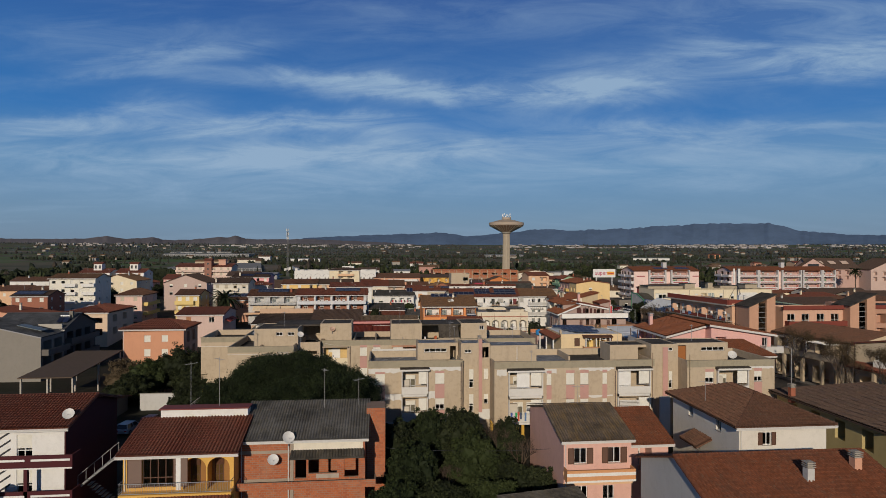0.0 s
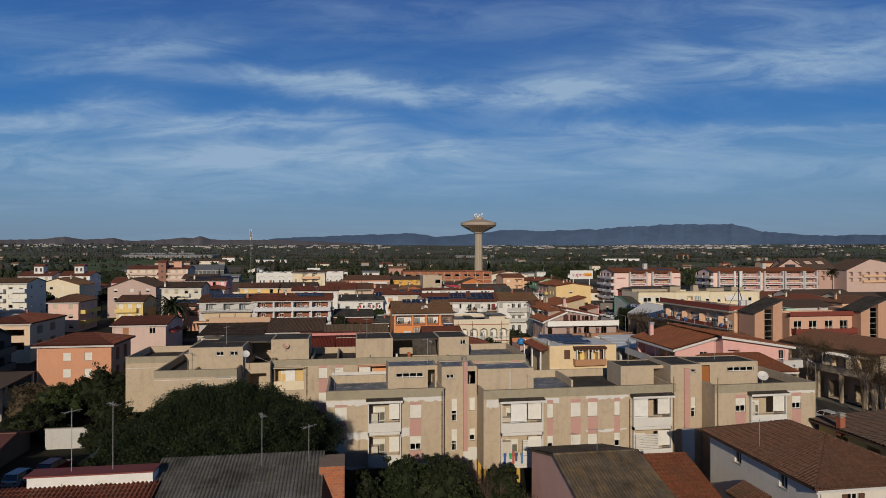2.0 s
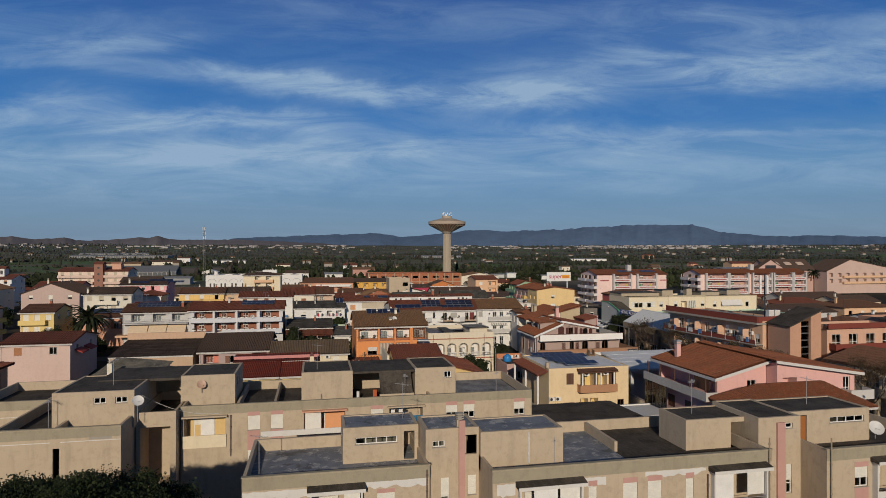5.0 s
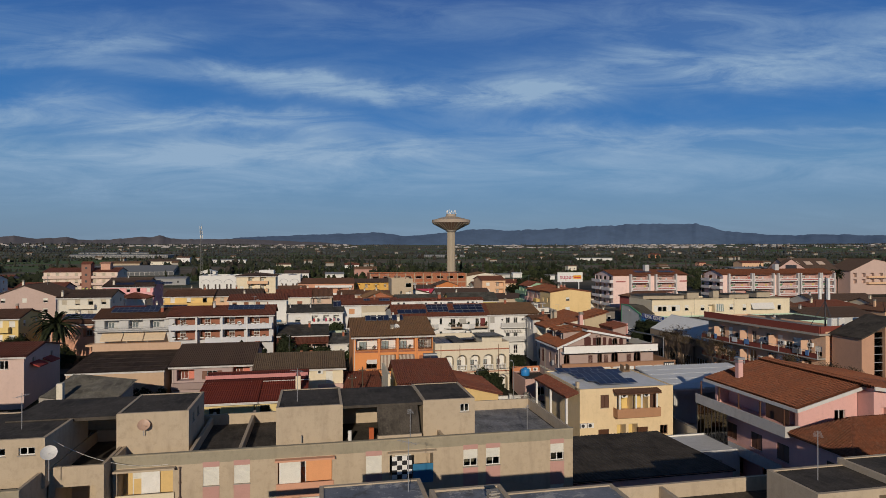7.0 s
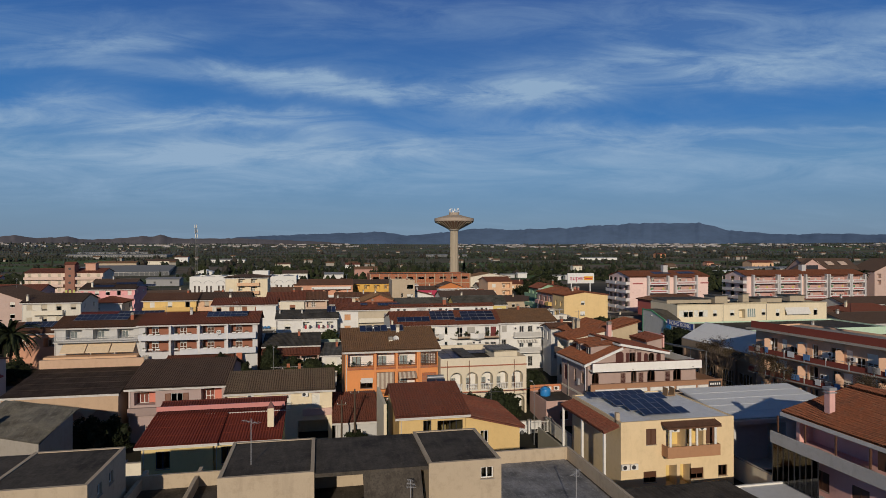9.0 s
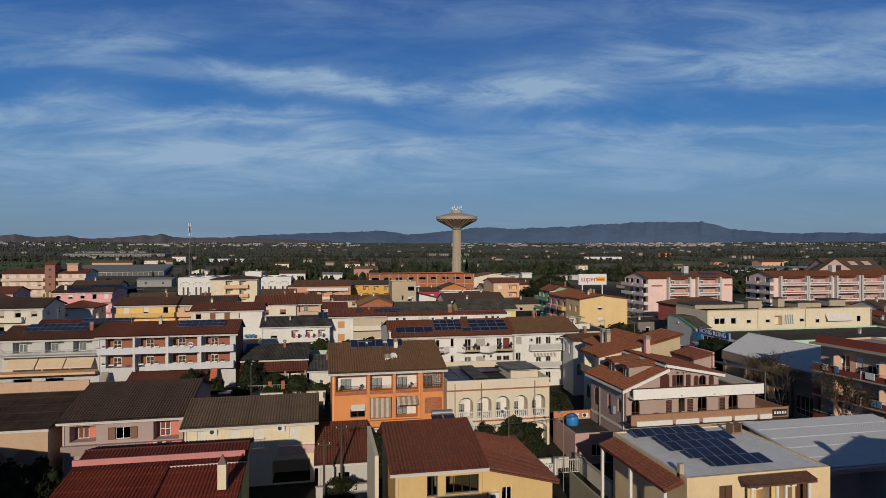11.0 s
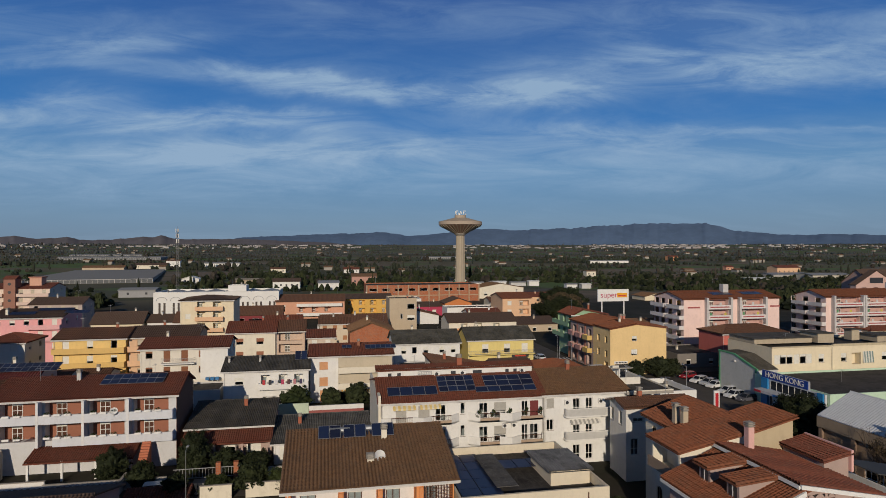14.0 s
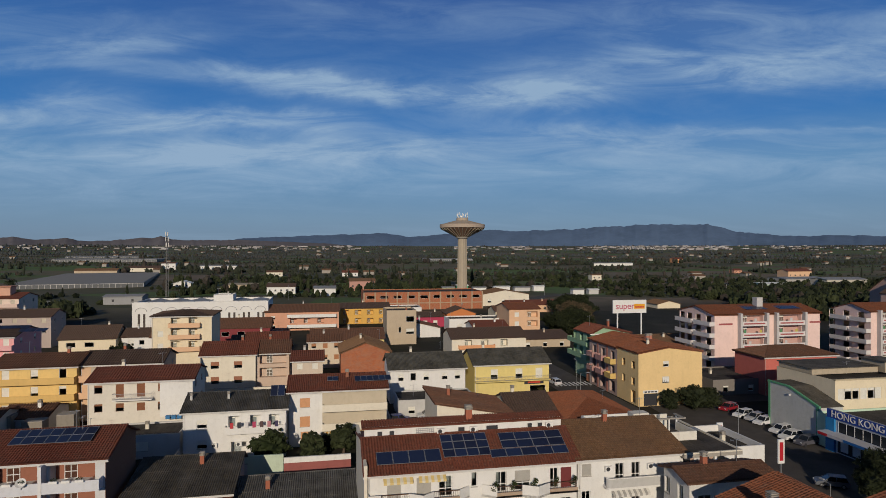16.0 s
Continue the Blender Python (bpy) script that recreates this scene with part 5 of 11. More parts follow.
sheet(q, (-31.4, 141.5, 6.1), (-20.7, 135.0, 6.1), (-19.7, 140.8, 7.9), (-29.4, 147.6, 7.9), **RIB_NEAR)
part("roof_slope", q, cement_mat((0.15, 0.14, 0.12), (0.20, 0.18, 0.14)), sh)
q = Geo()
for (xa, ya, za), (xb, yb, zb) in (((-31.4, 141.5, 6.1), (-20.7, 135.0, 6.1)), ((-20.7, 135.0, 6.1), (-19.7, 140.8, 7.9)), ((-19.7, 140.8, 7.9), (-29.4, 147.6, 7.9)), ((-29.4, 147.6, 7.9), (-31.4, 141.5, 6.1))):
    q.poly([(xa, ya, 0), (xb, yb, 0), (xb, yb, zb - 0.02), (xa, ya, za - 0.02)])
part("wall", q, plaster((0.34, 0.31, 0.27), 0.8), sh)
part("chimney_pipe", Geo().box(-28.2, -27.5, 138.6, 139.3, 6.2, 8.4), plaster(PALE, 0.8), sh)
h = house("pale yellow house with a dark red sheet-metal roof", -8.8, -2.7, 126.3, 133, 8.0, "sn", 0.9, (0.72, 0.57, 0.27), style="rib", roof_mat=plain((0.20, 0.042, 0.026), 0.85, 0, 0.3, 0.15), s=row((1.2,), 5.7, 1.2, 1.6, "gl"), frame_mat=plain((0.03, 0.05, 0.08), 0.5), over=0.5)
h = house("pale yellow house wing with a dark red sheet-metal roof", -2.6, 3.0, 126.7, 133, 7.9, "sn", 0.9, (0.72, 0.57, 0.27), style="rib", roof_mat=plain((0.20, 0.042, 0.026), 0.85, 0, 0.3, 0.15), s=row((0.6,), 5.7, 1.1, 1.6, "gl") + row((2.6,), 6.4, 2.6, 0.9, "gl"), frame_mat=plain((0.03, 0.05, 0.08), 0.5), over=0.5)
chimney(h, 4.9, 2.0, 9.0, 1.2, 0.6, CREAM, False)
part("chimney_hat", Geo().tube((4.9, 2.0, 10.2), (4.9, 2.0, 10.9), 0.45, 0.02, 4), plain((0.10, 0.016, 0.015), 0.5), h)
h = house("upper red roof with a pink ridge strip", -8.8, 3.1, 133.1, 138, 9.0, "gx", 0.55, LEMON, style="rib", roof_mat=plain((0.13, 0.034, 0.025), 0.85, 0, 0.3, 0.15), over=0.4)
part("ridge_strip", Geo().box(-0.3, 12.2, -0.42, -0.3, 9.35, 9.8), plain((0.55, 0.22, 0.20), 0.5), h)
h = house("mauve and orange row house with a dark tiled roof", -17.6, -5.6, 153.2, 170, 7.5, "gx", 2.0, (0.42, 0.32, 0.30), T_DARK, style="near", s=row((0.7,), 5.2, 2.6, 1.7, "lo") + row((5.2,), 5.3, 1.5, 1.3, "pe") + row((9.0,), 5.0, 2.6, 2.2, "lo") + row((5.8, 8.2), 0.3, 1.2, 2.1, "gl"), shut=plain((0.16, 0.06, 0.03), 0.6), ridge=0.55, lining=plaster((0.62, 0.22, 0.16)))
part("balcony_band", Geo().box(0, 8.4, -0.5, -0.003, 3.9, 4.9), plaster((0.33, 0.25, 0.23)), h)
part("balcony_band", Geo().box(8.42, 12, -0.5, -0.003, 3.9, 4.9), plaster((0.62, 0.24, 0.20)), h)
part("orange_wall", Geo().box(4.4, 9.8, -0.03, -0.003, 0, 3.8), plaster(ORANGE), h)
part("blue_cloth", Geo().box(10.4, 11.6, -0.6, -0.56, 2.2, 4.0), plain((0.02, 0.03, 0.12), 0.9), h, "navy cloth hung over the balcony")
for k in range(4):
    part("washing", Geo().box(9.2 + 0.45 * k, 9.55 + 0.45 * k, -0.75, -0.73, 4.2, 5.0), plain(((0.5, 0.55, 0.6), (0.03, 0.03, 0.03), (0.6, 0.58, 0.55), (0.1, 0.1, 0.12))[k], 0.9), h)
h = house("cream house with a dark brown tiled roof and roller shutters", -4.9, 8.6, 150.7, 158.5, 6.9, "gx", 1.6, CREAM, (0.15, 0.105, 0.07), style="near", s=row((1.3, 4.6, 7.0, 10.8), 4.4, 1.05, 1.9, "sd") + row((9.0,), 0.1, 4, 2.6, "ga") + row((4.7,), 0.9, 1.0, 1.6, "gl"), ridge=0.7)
for u in (1.3, 4.6, 7.0, 10.8):
    part("pink_panel", Geo().box(u - 0.03, u + 1.08, -0.015, -0.002, 6.32, 6.85), M_PINKP, h)
part("pink_band", Geo().box(9.6, 13.5, -0.35, -0.003, 3.4, 4.3), plaster((0.62, 0.42, 0.36)), h)
for u in (2.9, 9.9):
    ac_unit(h, u, 6.0)
for u in (4.5, 6.9):
    balcony(h, u, u + 1.3, 4.3, 0.5, "rail", CREAM)
BRIGHT = (0.72, 0.29, 0.105)
h = house("bright orange house with loggias and a brown tiled roof", 10.6, 24.4, 157, 171, 10.8, "gx", 2.2, BRIGHT, T_OLD, style="near", s=row((0.4,), 8.3, 3.8, 2.0, "lo") + row((4.6, 7.8), 8.3, 2.8, 2.0, "lo") + row((11.2,), 8.3, 2.5, 2.0, "lo") + row((2.2,), 5.2, 1.8, 1.3, "st") + row((4.6, 7.8), 4.9, 2.7, 2.6, "lo") + row((11.4,), 5.2, 2.2, 2.0, "ho") + row((4.6, 7.8), 0.9, 2.8, 2.9, "lo") + row((11.5,), 0.1, 1.2, 2.3, "gl"), ridge=0.6, lining=plaster(WHITE), frame_mat=M_BROWN)
awning(h, 4.65, 7.2, 7.45, 0.15, 2.2, -0.02, (0.52, 0.45, 0.36), (0.30, 0.22, 0.17))
awning(h, 7.85, 10.5, 7.45, 0.9, 0.6, -0.02, (0.52, 0.45, 0.36), (0.30, 0.22, 0.17))
awning(h, 2.3, 4.0, 6.75, 0.4, 0.45, -0.02, (0.6, 0.58, 0.54))
for a, b in ((4.5, 10.9),):
    part("slab_edge", Geo().box(a, b, -0.5, -0.003, 4.45, 4.75), plaster(BRIGHT), h)
for x in (4.25, 7.45, 10.85):
    part("pilaster", Geo().box(x, x + 0.28, -0.14, -0.003, 0, 10.2), plaster((0.66, 0.27, 0.11)), h)
g = Geo()
for k in range(9):
    g.box(11.4 + k * 0.25, 11.46 + k * 0.25, 0.02, 0.06, 8.3, 10.3)
    g.box(11.42, 13.6, 0.03, 0.05, 8.3 + k * 0.23, 8.34 + k * 0.23)
part("lattice", g, M_BROWN, h, "dark wooden lattice screen")
part("brick_screen", Geo().box(11.42, 13.58, 0.05, 0.15, 5.2, 7.2), brick_mat(), h)
for a, b in ((0.45, 4.1), (4.65, 7.3), (7.85, 10.5), (11.3, 13.6)):
    g = Geo()
    for z in (8.45, 8.7, 8.95):
        g.box(a, b, 0.06, 0.09, z, z + 0.04)
    part("loggia_rail", g, M_DARKM, h, "dark steel rail in the loggia")
for a, b in ((0.3, 4.2), (4.55, 7.4), (7.75, 10.6), (11.15, 13.75)):
    part("brick_sill", Geo().box(a, b, -0.1, -0.003, 7.95, 8.27), brick_mat(), h, "bare brick sill under the loggia")
for x, z in ((1.0, 8.35), (3.4, 8.35), (9.6, 8.35), (6.4, 5.0)):
    V, F = leaves([(x, 0.45, z + 0.3), (x + 0.2, 0.45, z + 0.6)], [0.25, 0.2], 50, 0.09, int(x * 10))
    part("pot_plant", leaf_mesh("pot_plant", V, F, L_CITRUS), None, h, "bushy pot plant in the loggia")
chimney(h, 8.5, 6.3, 11.8, 1.5, 0.5, PALE)
for x in (13.1, 15.4, 18.0):
    panels(x, 163.4, 12.55, 2, 1, 1.0, 1.5, 32, "blue solar water collectors tilted on an old tiled roof")
chimney(h, 7.0, 3.0, 10.9, 0.9, 0.6, PALE)
for u in (1.2, 2.2, 2.7, 3.2):
    chimney(h, u, 3.4 + 0.2 * u, 11.2, 0.15, 0.35, (0.3, 0.13, 0.08), False)
dish(18.4, 160.3, 11.2, 0.5, 15, 0.7)
boiler(14.0, 162.6, 11.9)
boiler(16.7, 162.8, 11.9)
panels(19.6, 164.0, 12.0, 2, 1, 1.3, 2.0, 22)
h = house("cream arcaded house with balustrades and a flat roof", 24.7, 38.2, 156.3, 169, 8.3, "flat", 0.95, (0.68, 0.60, 0.46), s=[(1.5 + 2.4 * k, 4.35, 1.85, 2.75, "lo", 0.92) for k in range(5)] + [(6.3 + 2.5 * k, 0.5, 1.9, 2.9, "lo", 0.95) for k in range(3)], frame_mat=M_BROWN, lining=plaster(WHITE))
for k in range(5):
    balustrade(h, 1.5 + 2.4 * k, 3.35 + 2.4 * k, 4.35, 0.18)
for z in (4.0, 7.95):
    part("brick_band", Geo().box(0, 13.5, -0.1, -0.003, z, z + 0.16), plain((0.35, 0.12, 0.07), 0.8), h, "red brick cornice")
for x in (2.9 - 1.9, 4.2 + 0.2, 13.1 - 1.6):
    part("downpipe", Geo().tube((x, -0.1, 0), (x, -0.1, 8.9), 0.05, n=6), plain((0.16, 0.08, 0.05), 0.6), h)
for i in range(2):
    for j in range(5):
        part("solar_panel", Geo().box(0.6 + 1.9 * i, 2.4 + 1.9 * i, 0.8 + 2.2 * j, 2.9 + 2.2 * j, 8.75, 8.8), panel_mat(), h)
for i in range(4):
    part("solar_panel", Geo().box(6.0 + 1.5 * i, 7.4 + 1.5 * i, 7.2, 9.4, 8.75, 8.8), panel_mat(), h)
h2 = house("small roof house with a rusty sheet roof", 34.0, 37.8, 159.5, 165, 9.6, "ss", 0.15, (0.68, 0.60, 0.46), style="rib", z0=8.2, over=0.3, roof_mat=cement_mat((0.2, 0.2, 0.2), (0.3, 0.3, 0.3)))
block("ribbed_sheet", "grey ribbed sheet lying over a roof terrace", "roof sheet", [(28.6, 30.6, 158.5, 167.0, 9.0, 9.06)], cement_mat((0.12, 0.115, 0.11), (0.15, 0.13, 0.1)))
h = house("yellow house with a red-brown tiled roof", 15.0, 22.0, 129.3, 139.5, 8.5, "gx", 1.7, YELLOW, T_RED, style="near", s=row((2.5,), 6.3, 0.85, 1.6, "gb") + row((4.0,), 6.4, 2.7, 1.4, "gb"), frame_mat=M_DARKM, ridge=0.7)
part("side_wall", Geo().box(-1.6, -1.3, 0, 8, 0, 9.8), plaster(CREAM), h)
part("red_wall", Geo().box(-0.6, 8.2, -1.4, -1.2, 0, 6.1), plaster((0.42, 0.10, 0.04)), h, "rust red terrace wall")
for x in (1.0, 3.6, 6.6):
    part("vent_arch", Geo().box(x, x + 0.9, -1.46, -1.4, 5.1, 5.8), plaster(TAN), h)
boiler(19.2, 135.3, 9.6, 15)
h = house("yellow side wing with a low red-brown roof", 22.2, 28.2, 130, 140, 6.6, "se", 1.5, YELLOW, T_RED, style="near", s=row((1.6,), 5.0, 0.9, 1.3, "gb"))
ac_unit(h, 0.9, 5.4)
g = Geo()
for k in range(12):
    g.box(0, 5.5, -1.2 + 0.01 * k, -1.0, 0.42 * k, 0.42 * k + 0.38) if k < 9 else None
part("yard_wall", g, plaster((0.45, 0.34, 0.22)), h)
dish(23.0, 138.6, 7.9, 0.7, 35, 1.0)
for x, y in ((25.0, 149.5), (28.0, 147.8)):
    h = house("small shed with a tiled roof", x, x + 3.2, y, y + 3, 3.6, "gx", 0.5, PALE, T_RED, style="near", over=0.2)
VW = dict(frame_mat=M_BROWN, shut=plain((0.075, 0.02, 0.015), 0.6))
h = house("mauve villa with arched windows and an orange tiled roof", 44.0, 49.2, 147.0, 156.3, 9.7, "sw", 2.05, MAUVE, T_ORANGE, style="near", s=[(0.66, 5.9, 1.05, 2.3, "gl", 0.5)] + [(1.2, 1.0, 1.6, 2.6, "ho", 0.8)], w=[(1.2, 6.4, 0.9, 1.7, "gb", 0.45), (3.9, 6.2, 0.8, 1.9, "gl", 0.4), (7.2, 5.8, 1.1, 2.3, "pc", 0.55), (2.6, 1.6, 1.0, 1.8, "gb", 0.5), (6.4, 1.6, 1.2, 2.2, "gb", 0.6)], over=0.6, gutter=False, **VW)
part("verge", Geo().prism([(-0.8, 9.15), (-0.8, 9.5), (5.1, 11.83), (5.1, 11.48)], "y", -0.74, -0.56), M_WHITE, h, "white painted verge board")
part("eaves_board", Geo().box(-0.68, -0.6, -0.6, 9.8, 9.15, 9.42), M_WHITE, h, "white eaves gutter board")
for dy in (1.9, 5.5):
    d = part("dormer", Geo().box(1.4, 4.8, dy, dy + 1.5, 9.8, 11.7), plaster(MAUVE), h)
    q = Geo()
    sheet(q, (0.9, dy + 1.8, 11.72), (0.9, dy - 0.3, 11.72), (5.1, dy - 0.3, 12.1), (5.1, dy + 1.8, 12.1), **TILE_NEAR)
    part("dormer_roof", q, tile_mat(T_ORANGE), d)
    part("dormer_window", Geo().box(1.37, 1.397, dy + 0.25, dy + 1.25, 10.35, 11.4), M_DARKM, d)
    part("dormer_frame", Geo().box(1.34, 1.369, dy + 0.7, dy + 0.8, 10.35, 11.4).box(1.34, 1.369, dy + 0.2, dy + 1.3, 10.28, 10.36), M_WHITE, d)
part("string_course", Geo().box(-0.08, 0, 0, 9.3, 4.6, 4.9), plaster(PALE), h)
part("downpipe", Geo().tube((-0.1, 0.5, 0.2), (-0.1, 0.5, 9.3), 0.06, n=8), M_FASCIA, h)
part("downpipe", Geo().tube((-0.1, 6.6, 0.2), (-0.1, 6.6, 9.3), 0.07, n=8), M_CONC, h)
part("meter_box", Geo().box(-0.3, -0.003, 2.6, 3.1, 6.0, 6.9), M_GREYM, h)
h = house("mauve villa gable wing with brown arched shutters", 49.25, 56.0, 147.0, 157.0, 10.9, "se", 1.3, MAUVE, T_RED, style="near", s=[(1.45, 5.9, 0.85, 2.4, "gl", 0.42), (3.98, 5.9, 1.25, 2.4, "gl", 0.6)] + [(0.62, 9.55, 0.6, 1.65, "pc", 0.3), (1.24, 9.55, 0.9, 1.7, "gl", 0.45), (2.4, 9.55, 0.65, 1.65, "pc", 0.32), (3.45, 9.55, 0.65, 1.2, "pc", 0.32), (4.17, 9.55, 0.95, 1.2, "gb", 0.47), (5.42, 9.55, 0.7, 1.15, "pc", 0.35)] + [(1.0, 1.0, 1.8, 2.7, "ho", 0.9), (4.2, 1.0, 1.6, 2.7, "ho", 0.8)], over=0.5, gutter=False, **VW)
part("verge", Geo().prism([(-0.5, 12.0), (-0.5, 12.32), (7.2, 10.87), (7.2, 10.55)], "y", -0.66, -0.48), M_WHITE, h, "white painted verge board")
part("ridge_gutter", Geo().box(-0.62, -0.5, -0.5, 10.4, 11.95, 12.22), M_WHITE, h, "white gutter along the wing's upper eave")
sh = part("attic_shutter", Geo().box(-0.95, 0.25, -0.03, -0.003, 9.55, 10.75), plain((0.075, 0.02, 0.015), 0.6), h, "dark brown arched attic shutter")
part("arch_top", Geo().prism([(-0.35 + 0.6 * math.cos(math.pi * k / 10), 10.75 + 0.35 * math.sin(math.pi * k / 10)) for k in range(11)], "y", -0.03, -0.003), plain((0.075, 0.02, 0.015), 0.6), sh)
LATT = plain((0.075, 0.02, 0.015), 0.6)
for u in (-0.2, 2.6, 6.86):
    g = Geo()
    for k in range(6):
        g.box(u + 0.13 * k, u + 0.13 * k + 0.05, -0.1, -0.06, 5.9, 8.0)
    for k in range(12):
        g.box(u, u + 0.7, -0.06, -0.02, 5.9 + 0.18 * k, 5.97 + 0.18 * k)
    part("lattice_shutter", g, LATT, h, "dark brown lattice shutter")
h = house("mauve villa end room under the terrace", 56.05, 61.0, 147.0, 156.0, 8.4, "flat", 0.15, MAUVE, s=[(1.3, 5.9, 1.3, 2.4, "gl", 0.6), (1.0, 1.0, 1.8, 2.7, "ho", 0.9)], gutter=False, **VW)
t = thing("roof_terrace", "white walled terrace along the villa front", "terrace", 44.1, 147.0, 0)
part("white_wall", Geo().box(0.0, 16.9, -1.5, -1.32, 8.6, 9.8), plaster((0.80, 0.78, 0.74), 0.25), t)
part("coping", Geo().box(-0.05, 16.95, -1.56, -1.26, 9.8, 9.86), plain((0.10, 0.035, 0.025), 0.7), t)
part("slab", Geo().box(0.0, 16.9, -1.32, -0.003, 8.58, 8.75), M_WHITE, t)
part("end_wall", Geo().box(16.7, 16.9, -1.32, 8.0, 8.6, 9.6), M_WHITE, t)
for x in (6.0, 10.2, 15.4):
    part("spout", Geo().tube((x, -1.7, 8.85), (x, -1.5, 8.85), 0.05, n=6), M_GREYM, t)
t = thing("long_balcony", "brown and white balcony with planters", "balcony", 44.0, 147.0, 0)
part("slab", Geo().box(-0.4, 20.0, -1.9, -0.003, 5.55, 5.8), M_DARKM, t)
part("parapet", Geo().box(-0.4, 20.0, -1.9, -1.75, 5.8, 6.95), plaster((0.36, 0.20, 0.12)), t)
part("pot_rail", Geo().box(-0.45, 20.05, -1.95, -1.7, 6.95, 7.02), plaster((0.30, 0.17, 0.11)), t)
for a, b in ((0.2, 4.6), (5.0, 8.0), (8.5, 12.2), (12.6, 15.6), (16.0, 17.6)):
    part("planter", Geo().box(a, b, -2.12, -1.91, 5.75, 6.3), M_WHITE, t, "long white planter")
part("side_parapet", Geo().box(19.85, 20.0, -1.75, 7, 5.5, 6.8), plaster((0.36, 0.20, 0.12)), t)
part("side_slab", Geo().box(17.05, 19.85, -0.003, 7, 5.55, 5.8), M_CONC, t)
part("banner", Geo().box(17.8, 19.8, -1.97, -1.91, 5.95, 6.75), M_DARKM, t, "black cloth banner with pale bars")
for k in range(5):
    part("banner_bar", Geo().box(18.0 + 0.35 * k, 18.22 + 0.35 * k, -1.99, -1.97, 6.2, 6.5), M_WHITE, t)
for k, x in enumerate((3.2, 6.6, 9.0, 14.4)):
    part("balcony_chair", Geo().box(x, x + 0.5, -1.2, -0.7, 6.2, 6.26).box(x, x + 0.5, -0.72, -0.68, 6.2, 6.8).box(x, x + 0.04, -1.2, -1.16, 5.8, 6.2).box(x + 0.46, x + 0.5, -1.2, -1.16, 5.8, 6.2), M_GREYM if k % 2 else M_DARKM, t)
# houses behind the villa
h = house("rear house with a brown tiled gable roof and two chimneys", 48.8, 57.0, 162.0, 168.8, 11.75, "gy", 1.6, PALE, T_ORANGE, style="near", w=[(0.8, 9.2, 0.9, 1.7, "gb", 0.45), (2.6, 9.2, 0.9, 1.7, "gb", 0.45), (4.6, 9.2, 0.9, 1.7, "gb", 0.45), (1.2, 5.0, 1.0, 2.0, "gb", 0.5), (4.0, 5.0, 1.0, 2.0, "gb", 0.5)], ridge=0.64, gutter=False, **VW)
for y in (0.4, 1.9):
    chimney(h, 0.6, y, 11.9, 1.75, 0.55, TAN)
h = house("stepped rear wing with a tiled monopitch roof and veranda", 45.5, 53.0, 157.1, 161.9, 11.6, "sw", 1.5, PALE, T_ORANGE, style="near", w=[(0.3, 9.0, 4.2, 2.0, "lo", 0), (0.6, 5.2, 1.0, 1.9, "gb", 0.5), (2.9, 5.2, 1.0, 1.9, "gb", 0.5)], gutter=False, **VW)
part("veranda_parapet", Geo().box(-0.5, -0.35, 0.1, 4.7, 8.8, 9.8).box(-0.35, -0.003, 0.1, 4.7, 8.7, 8.9), plaster((0.30, 0.22, 0.16)), h, "brown veranda parapet")
h = house("beige rear house with a brown tiled roof", 53.05, 57.4, 157.1, 161.9, 13.0, "sw", 1.05, (0.50, 0.40, 0.26), T_ORANGE, style="near", over=0.35, gutter=False)
chimney(h, -1.3, -1.2, 11.4, 2.4, 0.6, PINK)
h = house("low pink clerestory with a tiled monopitch roof", 56.2, 58.7, 152.2, 157.0, 11.7, "sw", 0.5, MAUVE, T_RED, style="near", over=0.3, gutter=False)
part("parapet", Geo().box(2.52, 2.75, -0.3, 5.0, 10.6, 12.5), plaster(PINK), h)
part("canopy", Geo().prism([(2.8, 11.3), (8.6, 10.2), (8.6, 10.12), (2.8, 11.2)], "y", -2.6, 1.6), plain((0.055, 0.058, 0.06), 0.8), h, "dark grey canvas canopy")
for y in (-2.5, 1.4):
    part("canopy_post", Geo().tube((8.4, y, 6.0), (8.4, y, 10.2), 0.05, n=6), M_STEEL, h)
h = house("white rear house with a dull brown tiled roof", 49.3, 58.0, 174.2, 178.4, 11.1, "gx", 0.55, (0.62, 0.60, 0.56), T_BROWN, style="near", s=row((0.9, 3.0), 9.2, 1.4, 1.0, "sh") + row((0.6,), 5.2, 1.0, 2.0, "gb"), w=row((1.0, 3.2), 8.6, 0.9, 1.6, "gb"), gutter=False)
h = house("cream yellow house with a flat white roof and solar panels", 38, 51.4, 126, 138.5, 7.3, "flat", 0.15, (0.74, 0.58, 0.36), s=row((2.9,), 4.9, 1.2, 1.7, "pc") + row((5.5, 7.7), 4.3, 2.0, 2.4, "lo") + row((10.0,), 4.6, 1.2, 2.2, "pc") + row((2.6, 8.2), 0.9, 1.5, 1.2, "sh") + row((5.2, 6.9), 0.3, 1.3, 2.3, "lo") + row((11.5,), 1.0, 1.1, 1.2, "gl"), roof_mat=plain((0.76, 0.77, 0.78), 0.6, 0, 0.4), shut=M_BROWN, frame_mat=M_BROWN, lining=plaster((0.70, 0.52, 0.2)))
balcony(h, 4.7, 10.9, 3.9, 1.2, "solid", (0.42, 0.23, 0.13))
g = Geo()
sheet(g, (4.6, -1.3, 6.9), (11.0, -1.3, 6.9), (11.0, -0.02, 7.2), (4.6, -0.02, 7.2), **RIB_NEAR)
part("canopy", g, tile_mat(T_BROWN), h)
for x in (5.1, 7.4, 8.2, 10.4):
    part("column", Geo().tube((x, -1.05, 3.9), (x, -1.05, 6.9), 0.13, n=8), M_WHITE, h)
